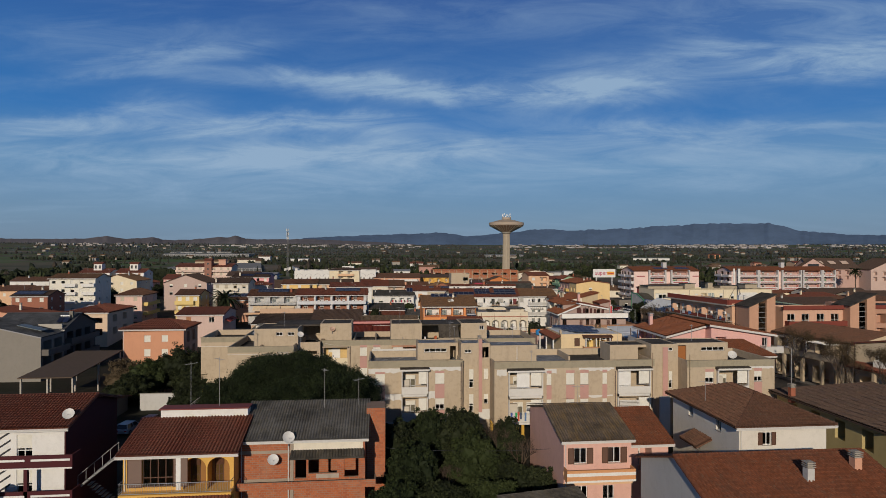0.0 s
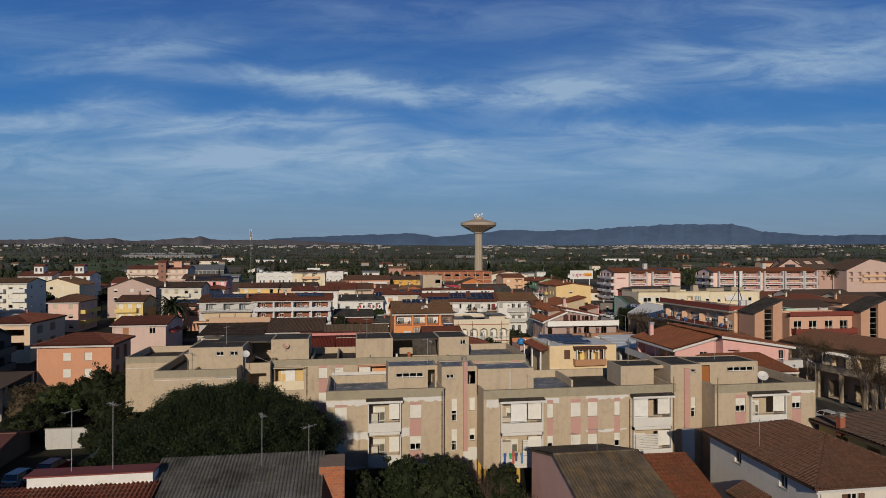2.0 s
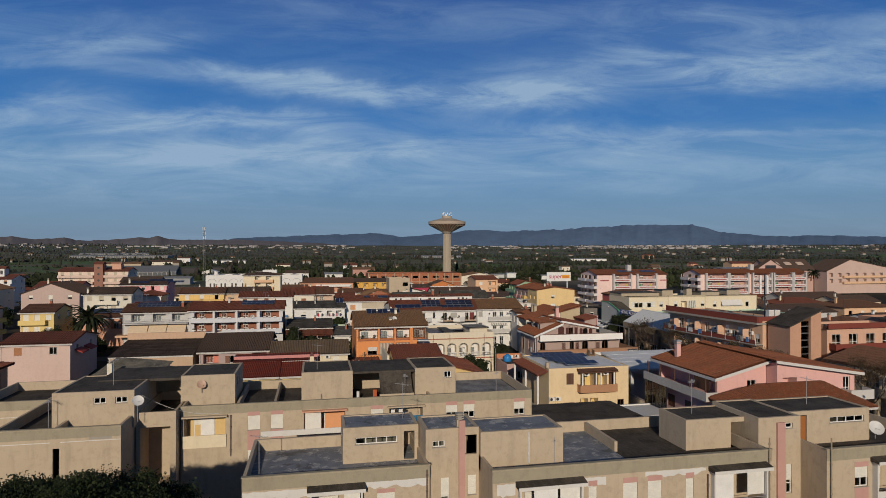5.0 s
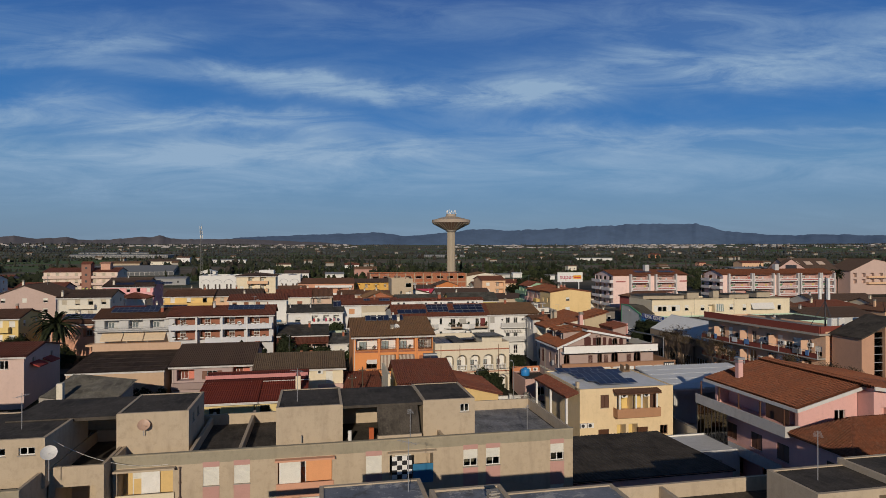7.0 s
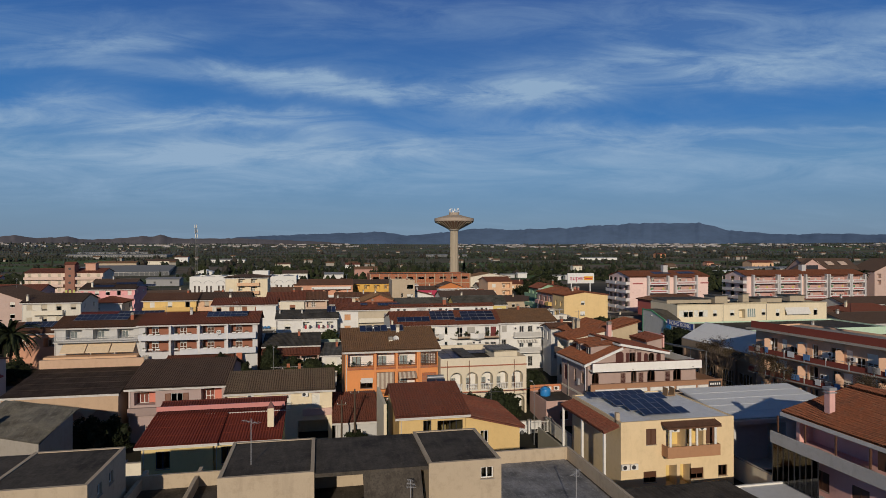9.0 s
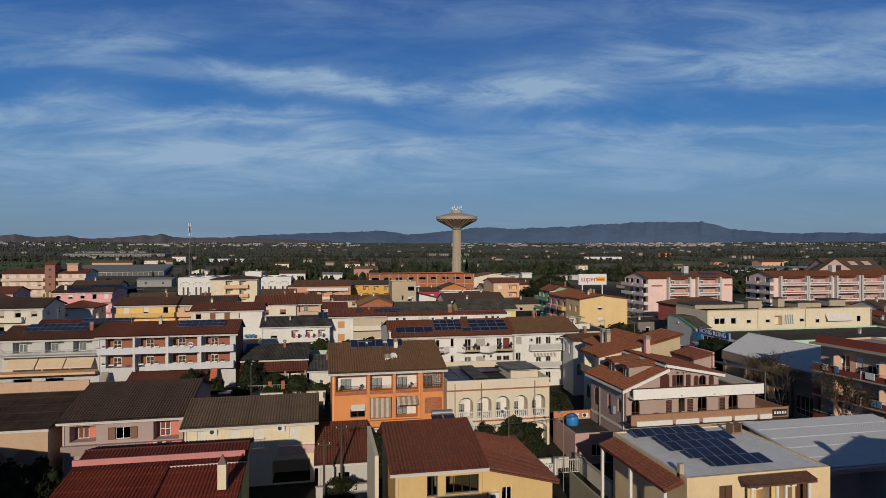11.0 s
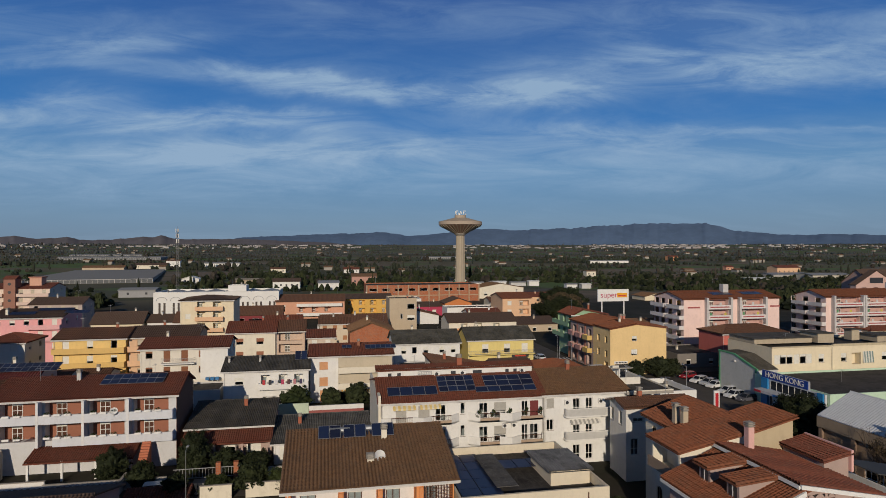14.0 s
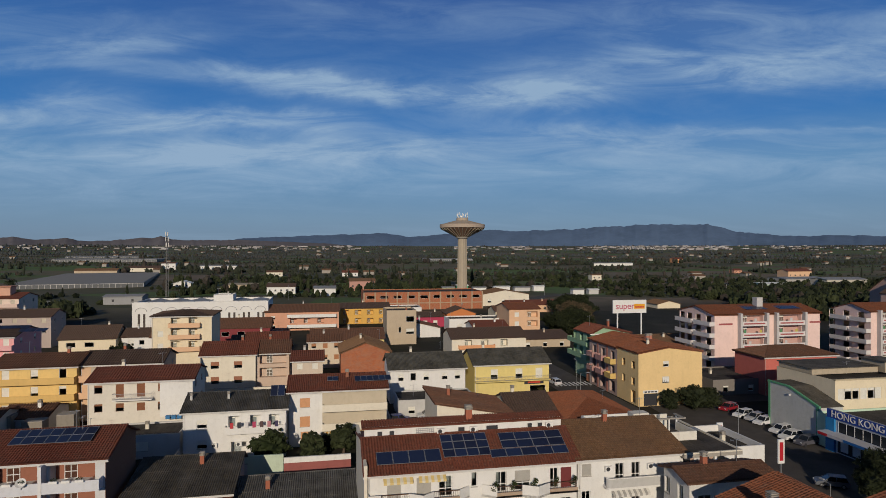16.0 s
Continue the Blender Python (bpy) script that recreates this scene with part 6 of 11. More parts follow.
for x in (0.4, 1.4):
    ac_unit(h, x, 2.5)
for x in (6.2, 9.4):
    ac_unit(h, x, 6.2)
g = Geo()
sheet(g, (-1.8, 12, 6.4), (-1.8, 0.3, 6.4), (-0.02, 0.3, 7.0), (-0.02, 12, 7.0), **TILE_NEAR)
part("side_canopy", g, tile_mat(T_RED), h)
for y in (0.5, 6, 11.5):
    part("post", Geo().box(-1.7, -1.45, y, y + 0.25, 0, 6.4), M_WHITE, h)
chimney(h, 0.2, 1.2, 7.2, 1.0, 0.4, TAN, False)
for k, n in enumerate((6, 6, 5, 4, 4)):
    panels(39.0 + (0.6 * k if k > 1 else 1.4 * k), 136.6 - 2.1 * k - 1.2, 7.55, n + 1, 1, 1.05, 1.8, 8)
block("pallet", "small wooden pallet on a flat roof", "pallet", [(49.2, 50.4, 135.5, 136.6, 7.45, 7.6), (49.3, 49.4, 135.5, 136.6, 7.6, 8.4), (50.2, 50.3, 135.5, 136.6, 7.6, 8.4)], plain((0.25, 0.16, 0.09), 0.9))
block("yard_wall", "low grey-green rendered yard wall", "wall", [(34.0, 34.25, 118, 140, 0, 3.2), (34.25, 37, 118, 118.25, 0, 3.2)], plaster((0.36, 0.33, 0.25)))
h = house("open shed under a pale corrugated metal roof", 53.5, 69, 129, 138.5, 6.2, "sn", 1.1, GREYW, style="rib", roof_mat=plain((0.66, 0.68, 0.70), 0.45, 0.2, 0.15), s=row((0.5, 8), 0.2, 6.6, 5.2, "ga"))
h = house("tan shop building with verandas and a brown roof", 84, 100, 101, 119, 8.6, "gy", 1.6, (0.58, 0.47, 0.33), T_BROWN, style="mid", w=row(even(4, 18, 2.6), 5.4, 2.6, 2.3, "lo") + row(even(4, 18, 3.4), 0.3, 3.4, 2.9, "ga"), s=row((2, 7, 12), 5.6, 1.4, 1.6, "gb"))
part("veranda", Geo().box(-2.4, -0.003, 0, 18, 4.9, 5.2).box(-2.4, -2.28, 0, 18, 5.2, 6.1), plaster((0.42, 0.35, 0.26), 0.7), h, "tan veranda parapet")
for k in range(5):
    part("arcade_pillar", Geo().box(-2.4, -1.9, 4.3 * k, 4.3 * k + 0.5, 0, 4.9), plaster((0.46, 0.37, 0.26), 0.6), h)
for k in range(9):
    part("pergola_beam", Geo().box(-2.3, 0.0, 3.0 + 0.6 * k, 3.12 + 0.6 * k, 7.9, 8.05), M_WHITE, h)
for y in (2.9, 7.9):
    part("pergola_post", Geo().box(-2.3, -2.18, y, y + 0.12, 6.1, 7.9), M_WHITE, h)
h.matrix_basis = pose(84.6, 101.2, 0, 0, 0, 10)
h = house("cream shop building with a red-brown roof and arcade", 84, 100, 82, 100.8, 8.9, "gx", 1.8, (0.62, 0.51, 0.36), T_RED, style="mid", w=row((2, 5.5, 10, 14), 5.6, 1.3, 1.6, "gb") + row(even(4, 18.8, 3.4), 0.3, 3.4, 2.9, "ga"), s=row((3, 9), 5.6, 1.4, 1.6, "gb"))
part("lean_to_roof", (lambda q: (sheet(q, (-2.8, 18.8, 4.9), (-2.8, 0, 4.9), (0, 0, 5.5), (0, 18.8, 5.5), **TILE_MID), q)[1])(Geo()), tile_mat(T_RED), h)
for k in range(5):
    part("arcade_pillar", Geo().box(-2.4, -1.9, 4.5 * k, 4.5 * k + 0.5, 0, 4.9), plaster((0.46, 0.37, 0.26), 0.6), h)
balcony(h, 10.5, 14.5, 5.5, 1.4, "solid", WHITE, side="w")
h.matrix_basis = pose(88.5, 82.4, 0, 0, 0, 12)
h = house("supermarket hall with a pale ribbed metal roof over brown walls", 78.0, 92, 155, 175.5, 8.4, "gy", 2.6, (0.30, 0.21, 0.14), style="ribfar", roof_mat=plain((0.62, 0.63, 0.64), 0.55, 0.0, 0.2), ridge=0.34, over=0.4, gutter=False, w=row((1.5, 6.0, 11.0, 15.5), 1.6, 3.2, 2.8, "gb"))
part("eaves_fascia", Geo().box(-0.5, -0.42, -0.4, 20.9, 6.7, 8.1), plaster((0.34, 0.26, 0.18), 0.5), h, "deep brown fascia under the eaves")
part("soffit", Geo().box(-0.42, -0.003, -0.4, 20.9, 6.7, 6.85), plaster((0.20, 0.15, 0.11), 0.5), h)
for k in range(5):
    part("pier", Geo().box(-0.4, -0.01, 0.2 + 5.0 * k, 0.7 + 5.0 * k, 0, 6.7), plaster((0.26, 0.18, 0.13), 0.6), h)

h = house("low shop with mint green fascia", 97, 150, 193, 211, 5.0, "flat", 0.4, (0.50, 0.66, 0.50), s=row(even(8, 53, 3), 1.4, 3, 1.6, "gl"))
h = house("pale cream two-storey hall with grouped windows", 102, 150, 212.5, 226, 9.4, "flat", 0.6, CREAM, s=row((0.6, 5.1, 8.0), 6.6, 1.4, 1.9, "sd") + row((2.0, 3.5, 6.6), 6.6, 1.4, 1.9, "st") + row((11.0, 16.4, 26.4), 6.7, 1.3, 1.7, "sh") + row((19.0,), 6.0, 2.2, 2.4, "lo") + row((31.0, 43.5), 6.3, 1.3, 2.0, "gb") + row((1, 6, 10, 17, 25, 33, 41), 4.0, 3, 0.5, "gl"))

# ---- white row and its neighbours ----
h = house("white row house with red brick panels and planted balconies", -29.6, -6.6, 195, 205.5, 9.9, "gx", 1.7, (0.58, 0.575, 0.575), T_RED, style="near", lining=plaster((0.30, 0.125, 0.08), 0.5), s=row((1.2, 6.6, 12.0, 17.6), 7.4, 4.4, 2.2, "lo") + row((1.2, 6.6, 12.0, 17.6), 4.3, 4.4, 2.2, "lo"), ridge=0.6)
balcony(h, 0.2, 22.8, 7.0, 1.3, "solid", (0.60, 0.61, 0.64))
balcony(h, 8, 22.8, 4.0, 1.3, "solid", (0.60, 0.61, 0.64))
h = house("stone-faced house with cream awnings", -45.4, -29.8, 196, 207, 9.6, "gx", 1.7, GREYW, T_BROWN, style="near", s=row((2, 7, 11.5), 7.2, 3, 2, "lo") + row((2, 7), 1.2, 3, 1.6, "gl"))
h = house("house with a solar roof", -58, -44.2, 205, 216, 7.6, "gx", 1.6, SALMON, T_BROWN, style="mid", s=row((2, 7), 4.5, 3, 2, "lo"))
h = house("low house under a dark corrugated roof with a tiled porch", -5.5, 6.0, 196.5, 209, 4.6, "gx", 1.3, MAUVE, style="rib", s=row((1, 4.5, 8), 0.6, 2, 2.1, "gb"), ridge=0.8)
h = house("low house with a streaked fibre-cement roof", 6.6, 20, 192.5, 204.0, 3.0, "gx", 1.0, WHITE, style="rib", s=row((0.8,), 0.1, 2.4, 2.3, "sd") + row((6.0, 9.5), 0.9, 1.3, 1.3, "sh"), ridge=0.9, roof_mat=cement_mat((0.13, 0.125, 0.115), (0.17, 0.16, 0.14)))
h = house("white house with a dark corrugated roof and hung washing", -4.6, 10.6, 222, 233, 7.6, "gx", 1.6, WHITE, style="rib", s=row((2.0,), 4.9, 1.5, 1.3, "sh") + row((2.0,), 1.8, 1.5, 1.3, "sh") + row((6.6, 9.8, 12.6), 4.6, 1.6, 2, "lo") + row((7, 11), 0.4, 2.4, 2.2, "lo"), roof_mat=cement_mat((0.075, 0.073, 0.07), (0.1, 0.08, 0.05)))
balcony(h, 6.2, 15.2, 4.2, 1.1, "solid", WHITE)
h = house("white and beige house with a red tiled roof", 10.8, 26.8, 226, 236, 9.1, "gx", 1.4, WHITE, T_RED, style="near", s=row((1.8,), 6.4, 1.6, 1.5, "sd") + row((1.8,), 3.2, 1.6, 1.7, "sd") + row((1.9,), 0.2, 1.5, 2.2, "sd") + row((5.9, 8.5, 11.1, 13.6), 6.1, 1.5, 2.2, "sd") + row((5.9, 8.5, 11.1, 13.6), 3.0, 1.5, 2.2, "sd"), shut=plain((0.62, 0.33, 0.17), 0.6), ridge=0.6)
for z in (5.9, 2.8):
    balcony(h, 5.4, 16, z, 1.3, "solid", PALE)
h = house("grey rendered outbuilding with a flat terrace", -22, -5.6, 224.6, 232, 3.4, "flat", 0.3, GREYW, s=row((10,), 1.2, 1.8, 1.4, "gl"))
h = house("cream house with a red-brown roof and side balconies", -10.8, 1.1, 268, 279, 8.6, "gx", 2.2, PALE, T_RED, style="mid", s=row((2.2, 7.2), 5.4, 1.8, 1.6, "sh") + row((2.2, 7.2), 2.0, 1.8, 1.6, "sh"), shut=plain((0.34, 0.15, 0.09), 0.6))
h = house("cream balcony house with a brown roof", 1.2, 8.5, 269, 279, 8.6, "gx", 2.2, (0.55, 0.42, 0.33), T_BROWN, style="mid", s=row((0.7,), 6, 6, 2.2, "lo") + row((0.7,), 2.9, 6, 2.2, "lo"))
h = house("tall cream apartment house with planted balconies", -27.5, -12.7, 293, 306, 15.0, "hip", 1.0, CREAM, T_DARK, style="mid", s=row((4.6, 9), 9.4, 2.2, 2.2, "lo") + row((4.6, 9), 6.2, 2.2, 2.2, "lo") + row((4.6, 9), 12.4, 2.2, 2.2, "lo") + row((1.4,), 9.6, 1.4, 1.5, "sd") + row((1.4,), 6.4, 1.4, 1.5, "sd"))
for z in (12.2, 9.2, 6.0):
    balcony(h, 4.2, 12, z, 1.3, "solid", PEACH)
h = house("house with a dark gable roof", -60, -44.5, 320, 331, 6.2, "gx", 3.2, CREAM, T_DARK, style="far", s=row((2, 7), 3.6, 2.5, 1.4, "gl"))
h = house("small house with a solar roof", -43.6, -35.2, 322, 331, 6.2, "gx", 2, WHITE, T_DARK, style="far", s=row((2, 5), 3.6, 1.5, 1.4, "gl"))
h = house("small white house with a brown roof", -34.6, -25.6, 319, 330, 6.3, "gx", 2.8, WHITE, T_BROWN, style="far", s=row((2, 5), 3.6, 1.5, 1.4, "gl"))
h = house("crimson house with brown roof", -19.6, -1.2, 333, 344, 6.8, "gx", 2.6, (0.22, 0.045, 0.05), T_BROWN, style="far", s=row((3, 8, 13), 4.0, 2.4, 1.4, "gl"))
h = house("white and red apartment house with a brown roof", -5, 22, 357, 370, 9.4, "gx", 2.2, SALMON, T_BROWN, style="far", s=row((2,), 6.5, 1.6, 1.4, "gl") + row((9, 14, 19), 5.0, 2.4, 2.2, "lo") + row((2,), 3, 1.6, 1.4, "gl"))
balcony(h, 8, 26, 7.4, 1.6, "solid", WHITE)
balcony(h, 8, 26, 3.6, 1.6, "solid", WHITE)
h = house("orange apartment house with a dark roof", 22.5, 43, 373, 386, 8.8, "gx", 1.6, OCHRE, T_DARK, style="far", s=row(even(4, 20, 2.6), 6, 2.6, 2, "lo") + row(even(4, 20, 2.6), 2.6, 2.6, 2, "lo"))
h = house("house with a brown roof over a yellow wall", 12.7, 34, 304, 316, 6.2, "gx", 2.4, LEMON, T_BROWN, style="far", s=row((4, 9), 4, 1.5, 1.3, "gl"))
h = house("narrow tan apartment house with an arched roofline", 36, 45.5, 316, 328, 12.6, "flat", 0.6, TAN, s=row((6.2,), 9.4, 2.6, 1.8, "gl") + row((6.2,), 5.5, 2.6, 1.8, "sh") + row((3.8,), 6, 0.8, 1.8, "gl"))
h = house("magenta house with a dark roof", 51.6, 64, 358, 368, 6.4, "gx", 1.4, (0.42, 0.05, 0.10), T_DARK, style="far", s=row((3, 7), 3, 1.6, 1.8, "gl"))
h = house("white house with a steep side roof", 46, 56, 330, 340, 5.6, "se", 2.4, WHITE, T_BROWN, style="far", s=row((2,), 2, 1.2, 1.6, "gl"))
h = house("bare brick gable house with a brown roof", 20.5, 32.5, 274, 288, 7.2, "gy", 2.4, tile=T_OLD, style="mid", wall_mat=brick_mat())
h = house("white house with a dark corrugated roof", 30, 46.3, 251, 262, 7.2, "gx", 2.4, WHITE, style="rib", s=row((1.8, 4.4, 7.2, 11.2, 14), 4.6, 1.2, 1.6, "gl") + row((3,), 1, 1.8, 1.8, "gl"), roof_mat=cement_mat((0.09, 0.088, 0.08), (0.13, 0.11, 0.07)))
h = house("bright yellow house with a grey corrugated roof", 48.3, 65.2, 250.7, 262, 7.6, "gx", 2.4, LEMON, style="rib", s=row((3.6, 9.2, 13.8), 4.2, 1.6, 2.2, "gl") + row((12.5,), 0.2, 3.6, 2.4, "gl"), frame_mat=M_WHITE, roof_mat=cement_mat((0.09, 0.088, 0.08), (0.13, 0.11, 0.07)))
balcony(h, 0, 16.9, 4.0, 1.2, "rail", LEMON)
h = house("large orange brick hall with strip windows", 36, 97, 428, 452, 10.8, "flat", 0.5, (0.52, 0.13, 0.05), s=row(even(9, 61, 4), 8.0, 4, 1.5, "gl"), name="factory_hall", category="factory", wall_mat=brick_mat())
for k in range(12):
    part("pilaster", Geo().box(61 * k / 11 - 0.3, 61 * k / 11 + 0.3, -0.35, 0.0, 0, 11.3), plaster((0.42, 0.30, 0.2), 0.4), h)
part("ring_beam", Geo().box(0.3, 60.7, -0.25, 0.0, 5.4, 5.9), plaster((0.42, 0.30, 0.2), 0.4), h)
h = house("pale tan hall with a low gable", 99.5, 127, 441, 460, 8.5, "gy", 2.4, PALE, T_OLD, style="far", s=row((4, 12), 4, 2, 2, "gl"))
h = house("orange house with a dark gable roof", 63, 74.4, 353, 364, 8, "gy", 2, (0.55, 0.2, 0.07), T_DARK, style="far", s=row((2, 7), 5, 2, 1.6, "gl"))
h = house("white house with a flat roof", 61.7, 85.6, 342, 352, 6.6, "flat", 0.5, WHITE, s=row((3, 10, 16), 3.4, 2, 1.6, "gl"))
h = house("salmon apartment house with balconies", 80.6, 92, 329, 345, 11.6, "gx", 1.6, PEACH, T_ORANGE, style="far", s=row((6.5,), 8.6, 4, 2, "lo") + row((6.5,), 5.4, 4, 2, "lo") + row((2,), 8.8, 1.6, 1.6, "sd") + row((2,), 5.6, 1.6, 1.6, "sd"))
h = house("house with a broad brown roof and an orange balcony", 53.5, 76.5, 299, 312, 6.2, "gx", 2.2, PALE, T_DARK, style="far", s=row((4, 9, 15), 3.6, 2.2, 2, "lo"))
balcony(h, 2, 13, 3.2, 1.3, "solid", ORANGE)
LW_DOORS = [(u, z, w, 2.1, kd, 0) for z in (6.95, 3.75, 0.55) for u, w, kd in ((2.0, 1.4, "sd"), (5.0, 1.5, "sd"), (7.3, 1.4, "gb"), (13.3, 1.2, "gb"), (15.4, 1.7, "sh"), (19.3, 0.9, "gl"))]
h = house("long white house with a red tiled roof and solar panels", 20.7, 43.0, 185, 199, 9.9, "gx", 2.2, WHITE, T_RED, style="near", s=LW_DOORS + row((10.7,), 7.7, 0.65, 1.5, "gl") + row((10.7,), 4.7, 0.65, 1.5, "gl") + row((10.7,), 1.6, 0.65, 1.5, "gl") + row((20.5,), 6.95, 1.2, 2.1, "sd") + row((20.5,), 3.75, 1.2, 2.1, "gb"), shut=plain((0.42, 0.40, 0.36), 0.6), ridge=0.3)
part("red_shutter", Geo().box(20.5, 21.7, 0.02, 0.06, 6.95, 9.05), plain((0.16, 0.03, 0.03), 0.7), h, "dark red roller shutter")


def zigzag(ob, pts, panels_at, z):
    """A balcony whose white parapet runs in facets (distance along, depth), with tan railed panels between (numbers of its facets)."""
    slab = Geo().prism([(pts[0][0], 0.0), *[(u, -d) for u, d in pts], (pts[-1][0], 0.0)], "z", z - 0.2, z)
    b = part("balcony", slab, plaster(WHITE), ob)
    for k, ((u0, d0), (u1, d1)) in enumerate(zip(pts, pts[1:])):
        ln = math.hypot(u1 - u0, d1 - d0)
        nx, ny = (d1 - d0) / ln * 0.1, (u1 - u0) / ln * 0.1
        face = [(u0, -d0), (u1, -d1), (u1 + nx, -d1 + ny), (u0 + nx, -d0 + ny)]
        if k in panels_at:
            part("panel", Geo().prism(face, "z", z - 0.2, z + 0.35), plaster((0.40, 0.30, 0.22)), b, "tan rendered balcony panel")
            r = Geo()
            for j in range(13):
                q = j / 12
                r.box(u0 + (u1 - u0) * q - 0.012, u0 + (u1 - u0) * q + 0.012, -d0 + 0.04, -d0 + 0.06, z + 0.35, z + 0.95)
            r.box(u0, u1, -d0 + 0.02, -d0 + 0.08, z + 0.93, z + 0.99)
            part("railing", r, M_BROWN, b)
        else:
            part("parapet", Geo().prism(face, "z", z - 0.2, z + 1.0), plaster(WHITE), b)


for z in (6.9, 3.7):
    zigzag(h, ((0.0, 0.0), (0.01, 1.0), (1.3, 1.0), (4.1, 1.0), (5.4, 1.8), (6.6, 1.0), (9.3, 1.0), (10.5, 0.1)), (2, 5), z)
    zigzag(h, ((11.8, 0.1), (13.2, 1.0), (15.9, 1.0), (17.4, 1.8), (18.9, 1.0), (22.0, 1.0), (22.2, 0.0)), (1, 4), z)
h = house("long white house end with a brown tiled roof", 43.2, 55.6, 185, 199, 9.9, "gx", 2.0, WHITE, T_OLD, style="near", s=row((0.4,), 7.9, 1.1, 1.3, "sd") + row((0.4,), 4.8, 1.0, 1.5, "gb") + row((0.4,), 1.6, 1.0, 1.5, "gb") + [(u, z, 1.0, 2.1, "gb", 0) for z in (6.95, 3.75, 0.5) for u in (4.3, 6.2)], ridge=0.5, shut=plain((0.42, 0.40, 0.36), 0.6))
for z in (6.9, 3.7):
    rim = [(2.8, -0.003), (2.8, -0.8)] + [(3.3 - 0.5 * math.cos(math.radians(15 * k)), -0.8 - 0.5 * math.sin(math.radians(15 * k))) for k in range(7)] + [(10.4 + 0.5 * math.sin(math.radians(15 * k)), -0.8 - 0.5 * math.cos(math.radians(15 * k))) for k in range(7)] + [(10.9, -0.003)]
    b = part("balcony", Geo().prism(rim, "z", z - 0.2, z), plaster(WHITE), h, "long balcony with rounded ends")
    band = Geo()
    for (xa, ya), (xb, yb) in zip(rim[1:], rim[2:]):
        band.prism([(xa, ya), (xb, yb), (xb * 0.985 + 6.85 * 0.015, yb * 0.92), (xa * 0.985 + 6.85 * 0.015, ya * 0.92)], "z", z, z + 0.95)
    part("parapet", band, plaster((0.50, 0.49, 0.47)), b, "grey rendered parapet")
    lip = Geo()
    for (xa, ya), (xb, yb) in zip(rim[1:], rim[2:]):
        lip.prism([(xa, ya * 1.04), (xb, yb * 1.04), (xb * 0.98 + 6.85 * 0.02, yb * 0.9), (xa * 0.98 + 6.85 * 0.02, ya * 0.9)], "z", z + 0.95, z + 1.03)
    part("coping", lip, plaster(WHITE), b)
h = house("cream house with a long brown monopitch roof", 33.4, 45.4, 215, 226, 6.6, "se", 2.2, PALE, T_BROWN, style="mid")
h = house("low house with a brown tiled roof", 46.6, 54, 219, 230, 5.6, "gx", 2, PALE, T_DARK, style="mid")
h = house("low house with an orange-brown tiled roof", 55, 67.5, 216, 234, 4.8, "hip", 1.8, PALE, T_ORANGE, style="near")
h = house("green house with a salmon gable roof and side balconies", 81.6, 92, 264.4, 274, 11.6, "gy", 1.5, GREEN, T_RED, style="mid", ridge=0.3, s=row((0.6,), 8.8, 2.4, 2.2, "lo"), w=row((1, 5, 9), 8.8, 1.8, 2.2, "lo") + row((1, 5, 9), 5.4, 1.8, 2.2, "lo"))
for z in (8.5, 5.1):
    balcony(h, 0.2, 12.0, z, 1.3, "solid", (0.24, 0.38, 0.24), side="w")
part("orange_base", Geo().box(-1.3, 1.8, -1.2, -0.003, 0, 3.4), plaster((0.62, 0.26, 0.14)), h, "orange-painted porch wall")
part("eaves_board", Geo().box(-0.6, 3.6, -0.55, -0.42, 11.3, 11.55), M_WHITE, h)
h = house("mauve and salmon shop house with tiled roof and side balconies", 80.0, 94, 247.9, 262, 10.8, "gy", 1.4, MAUVE, T_ORANGE, style="mid", ridge=0.45, w=row((1.2, 6, 10.6), 7.4, 1.8, 2.2, "lo") + row((1.2, 6, 10.6), 4.2, 1.8, 2.2, "lo") + row((1, 5.6, 10), 0.5, 2.6, 2.5, "lo"), shut=M_BROWN)
for z in (7.1, 3.9):
    for a, b, c in ((0.6, 3.6, (0.60, 0.42, 0.15)), (5.2, 8.4, (0.42, 0.24, 0.22)), (9.8, 13.0, (0.42, 0.24, 0.22))):
        balcony(h, a, b, z, 1.3, "solid", c, side="w")
for y in (4.4, 9.2):
    part("wall_panel", Geo().box(-0.05, -0.003, y, y + 0.8, 0, 10.6), plaster((0.46, 0.20, 0.15)), h, "brick-red wall strip")
chimney(h, 9.0, 3.0, 11.4, 1.3, 0.7, (0.5, 0.2, 0.14))
chimney(h, 11.5, 6.0, 11.0, 1.3, 0.6, (0.5, 0.2, 0.14))
h = house("tall peach yellow house with a tiled gable roof", 80.0, 94.6, 238.6, 247.8, 11.0, "gy", 1.05, (0.76, 0.55, 0.27), T_ORANGE, style="mid", ridge=0.47, s=row((5.6,), 8.0, 1.3, 1.2, "sh") + row((5.4,), 4.6, 1.6, 1.4, "sh"), w=row((1.5, 5.6), 7.4, 1.4, 1.6, "lo") + row((1.5, 5.6), 4.0, 1.4, 1.6, "lo") + row((1.2,), 0.3, 2.0, 2.6, "lo"), over=0.25)
for k in range(3):
    part("roller_bar", Geo().box(5.45 + 0.5 * k, 5.85 + 0.5 * k, -0.03, -0.003, 4.9, 5.8), M_WHITE, h, "white curtain in the window")
PALEPINK, PIER = (0.80, 0.59, 0.53), (0.52, 0.50, 0.49)


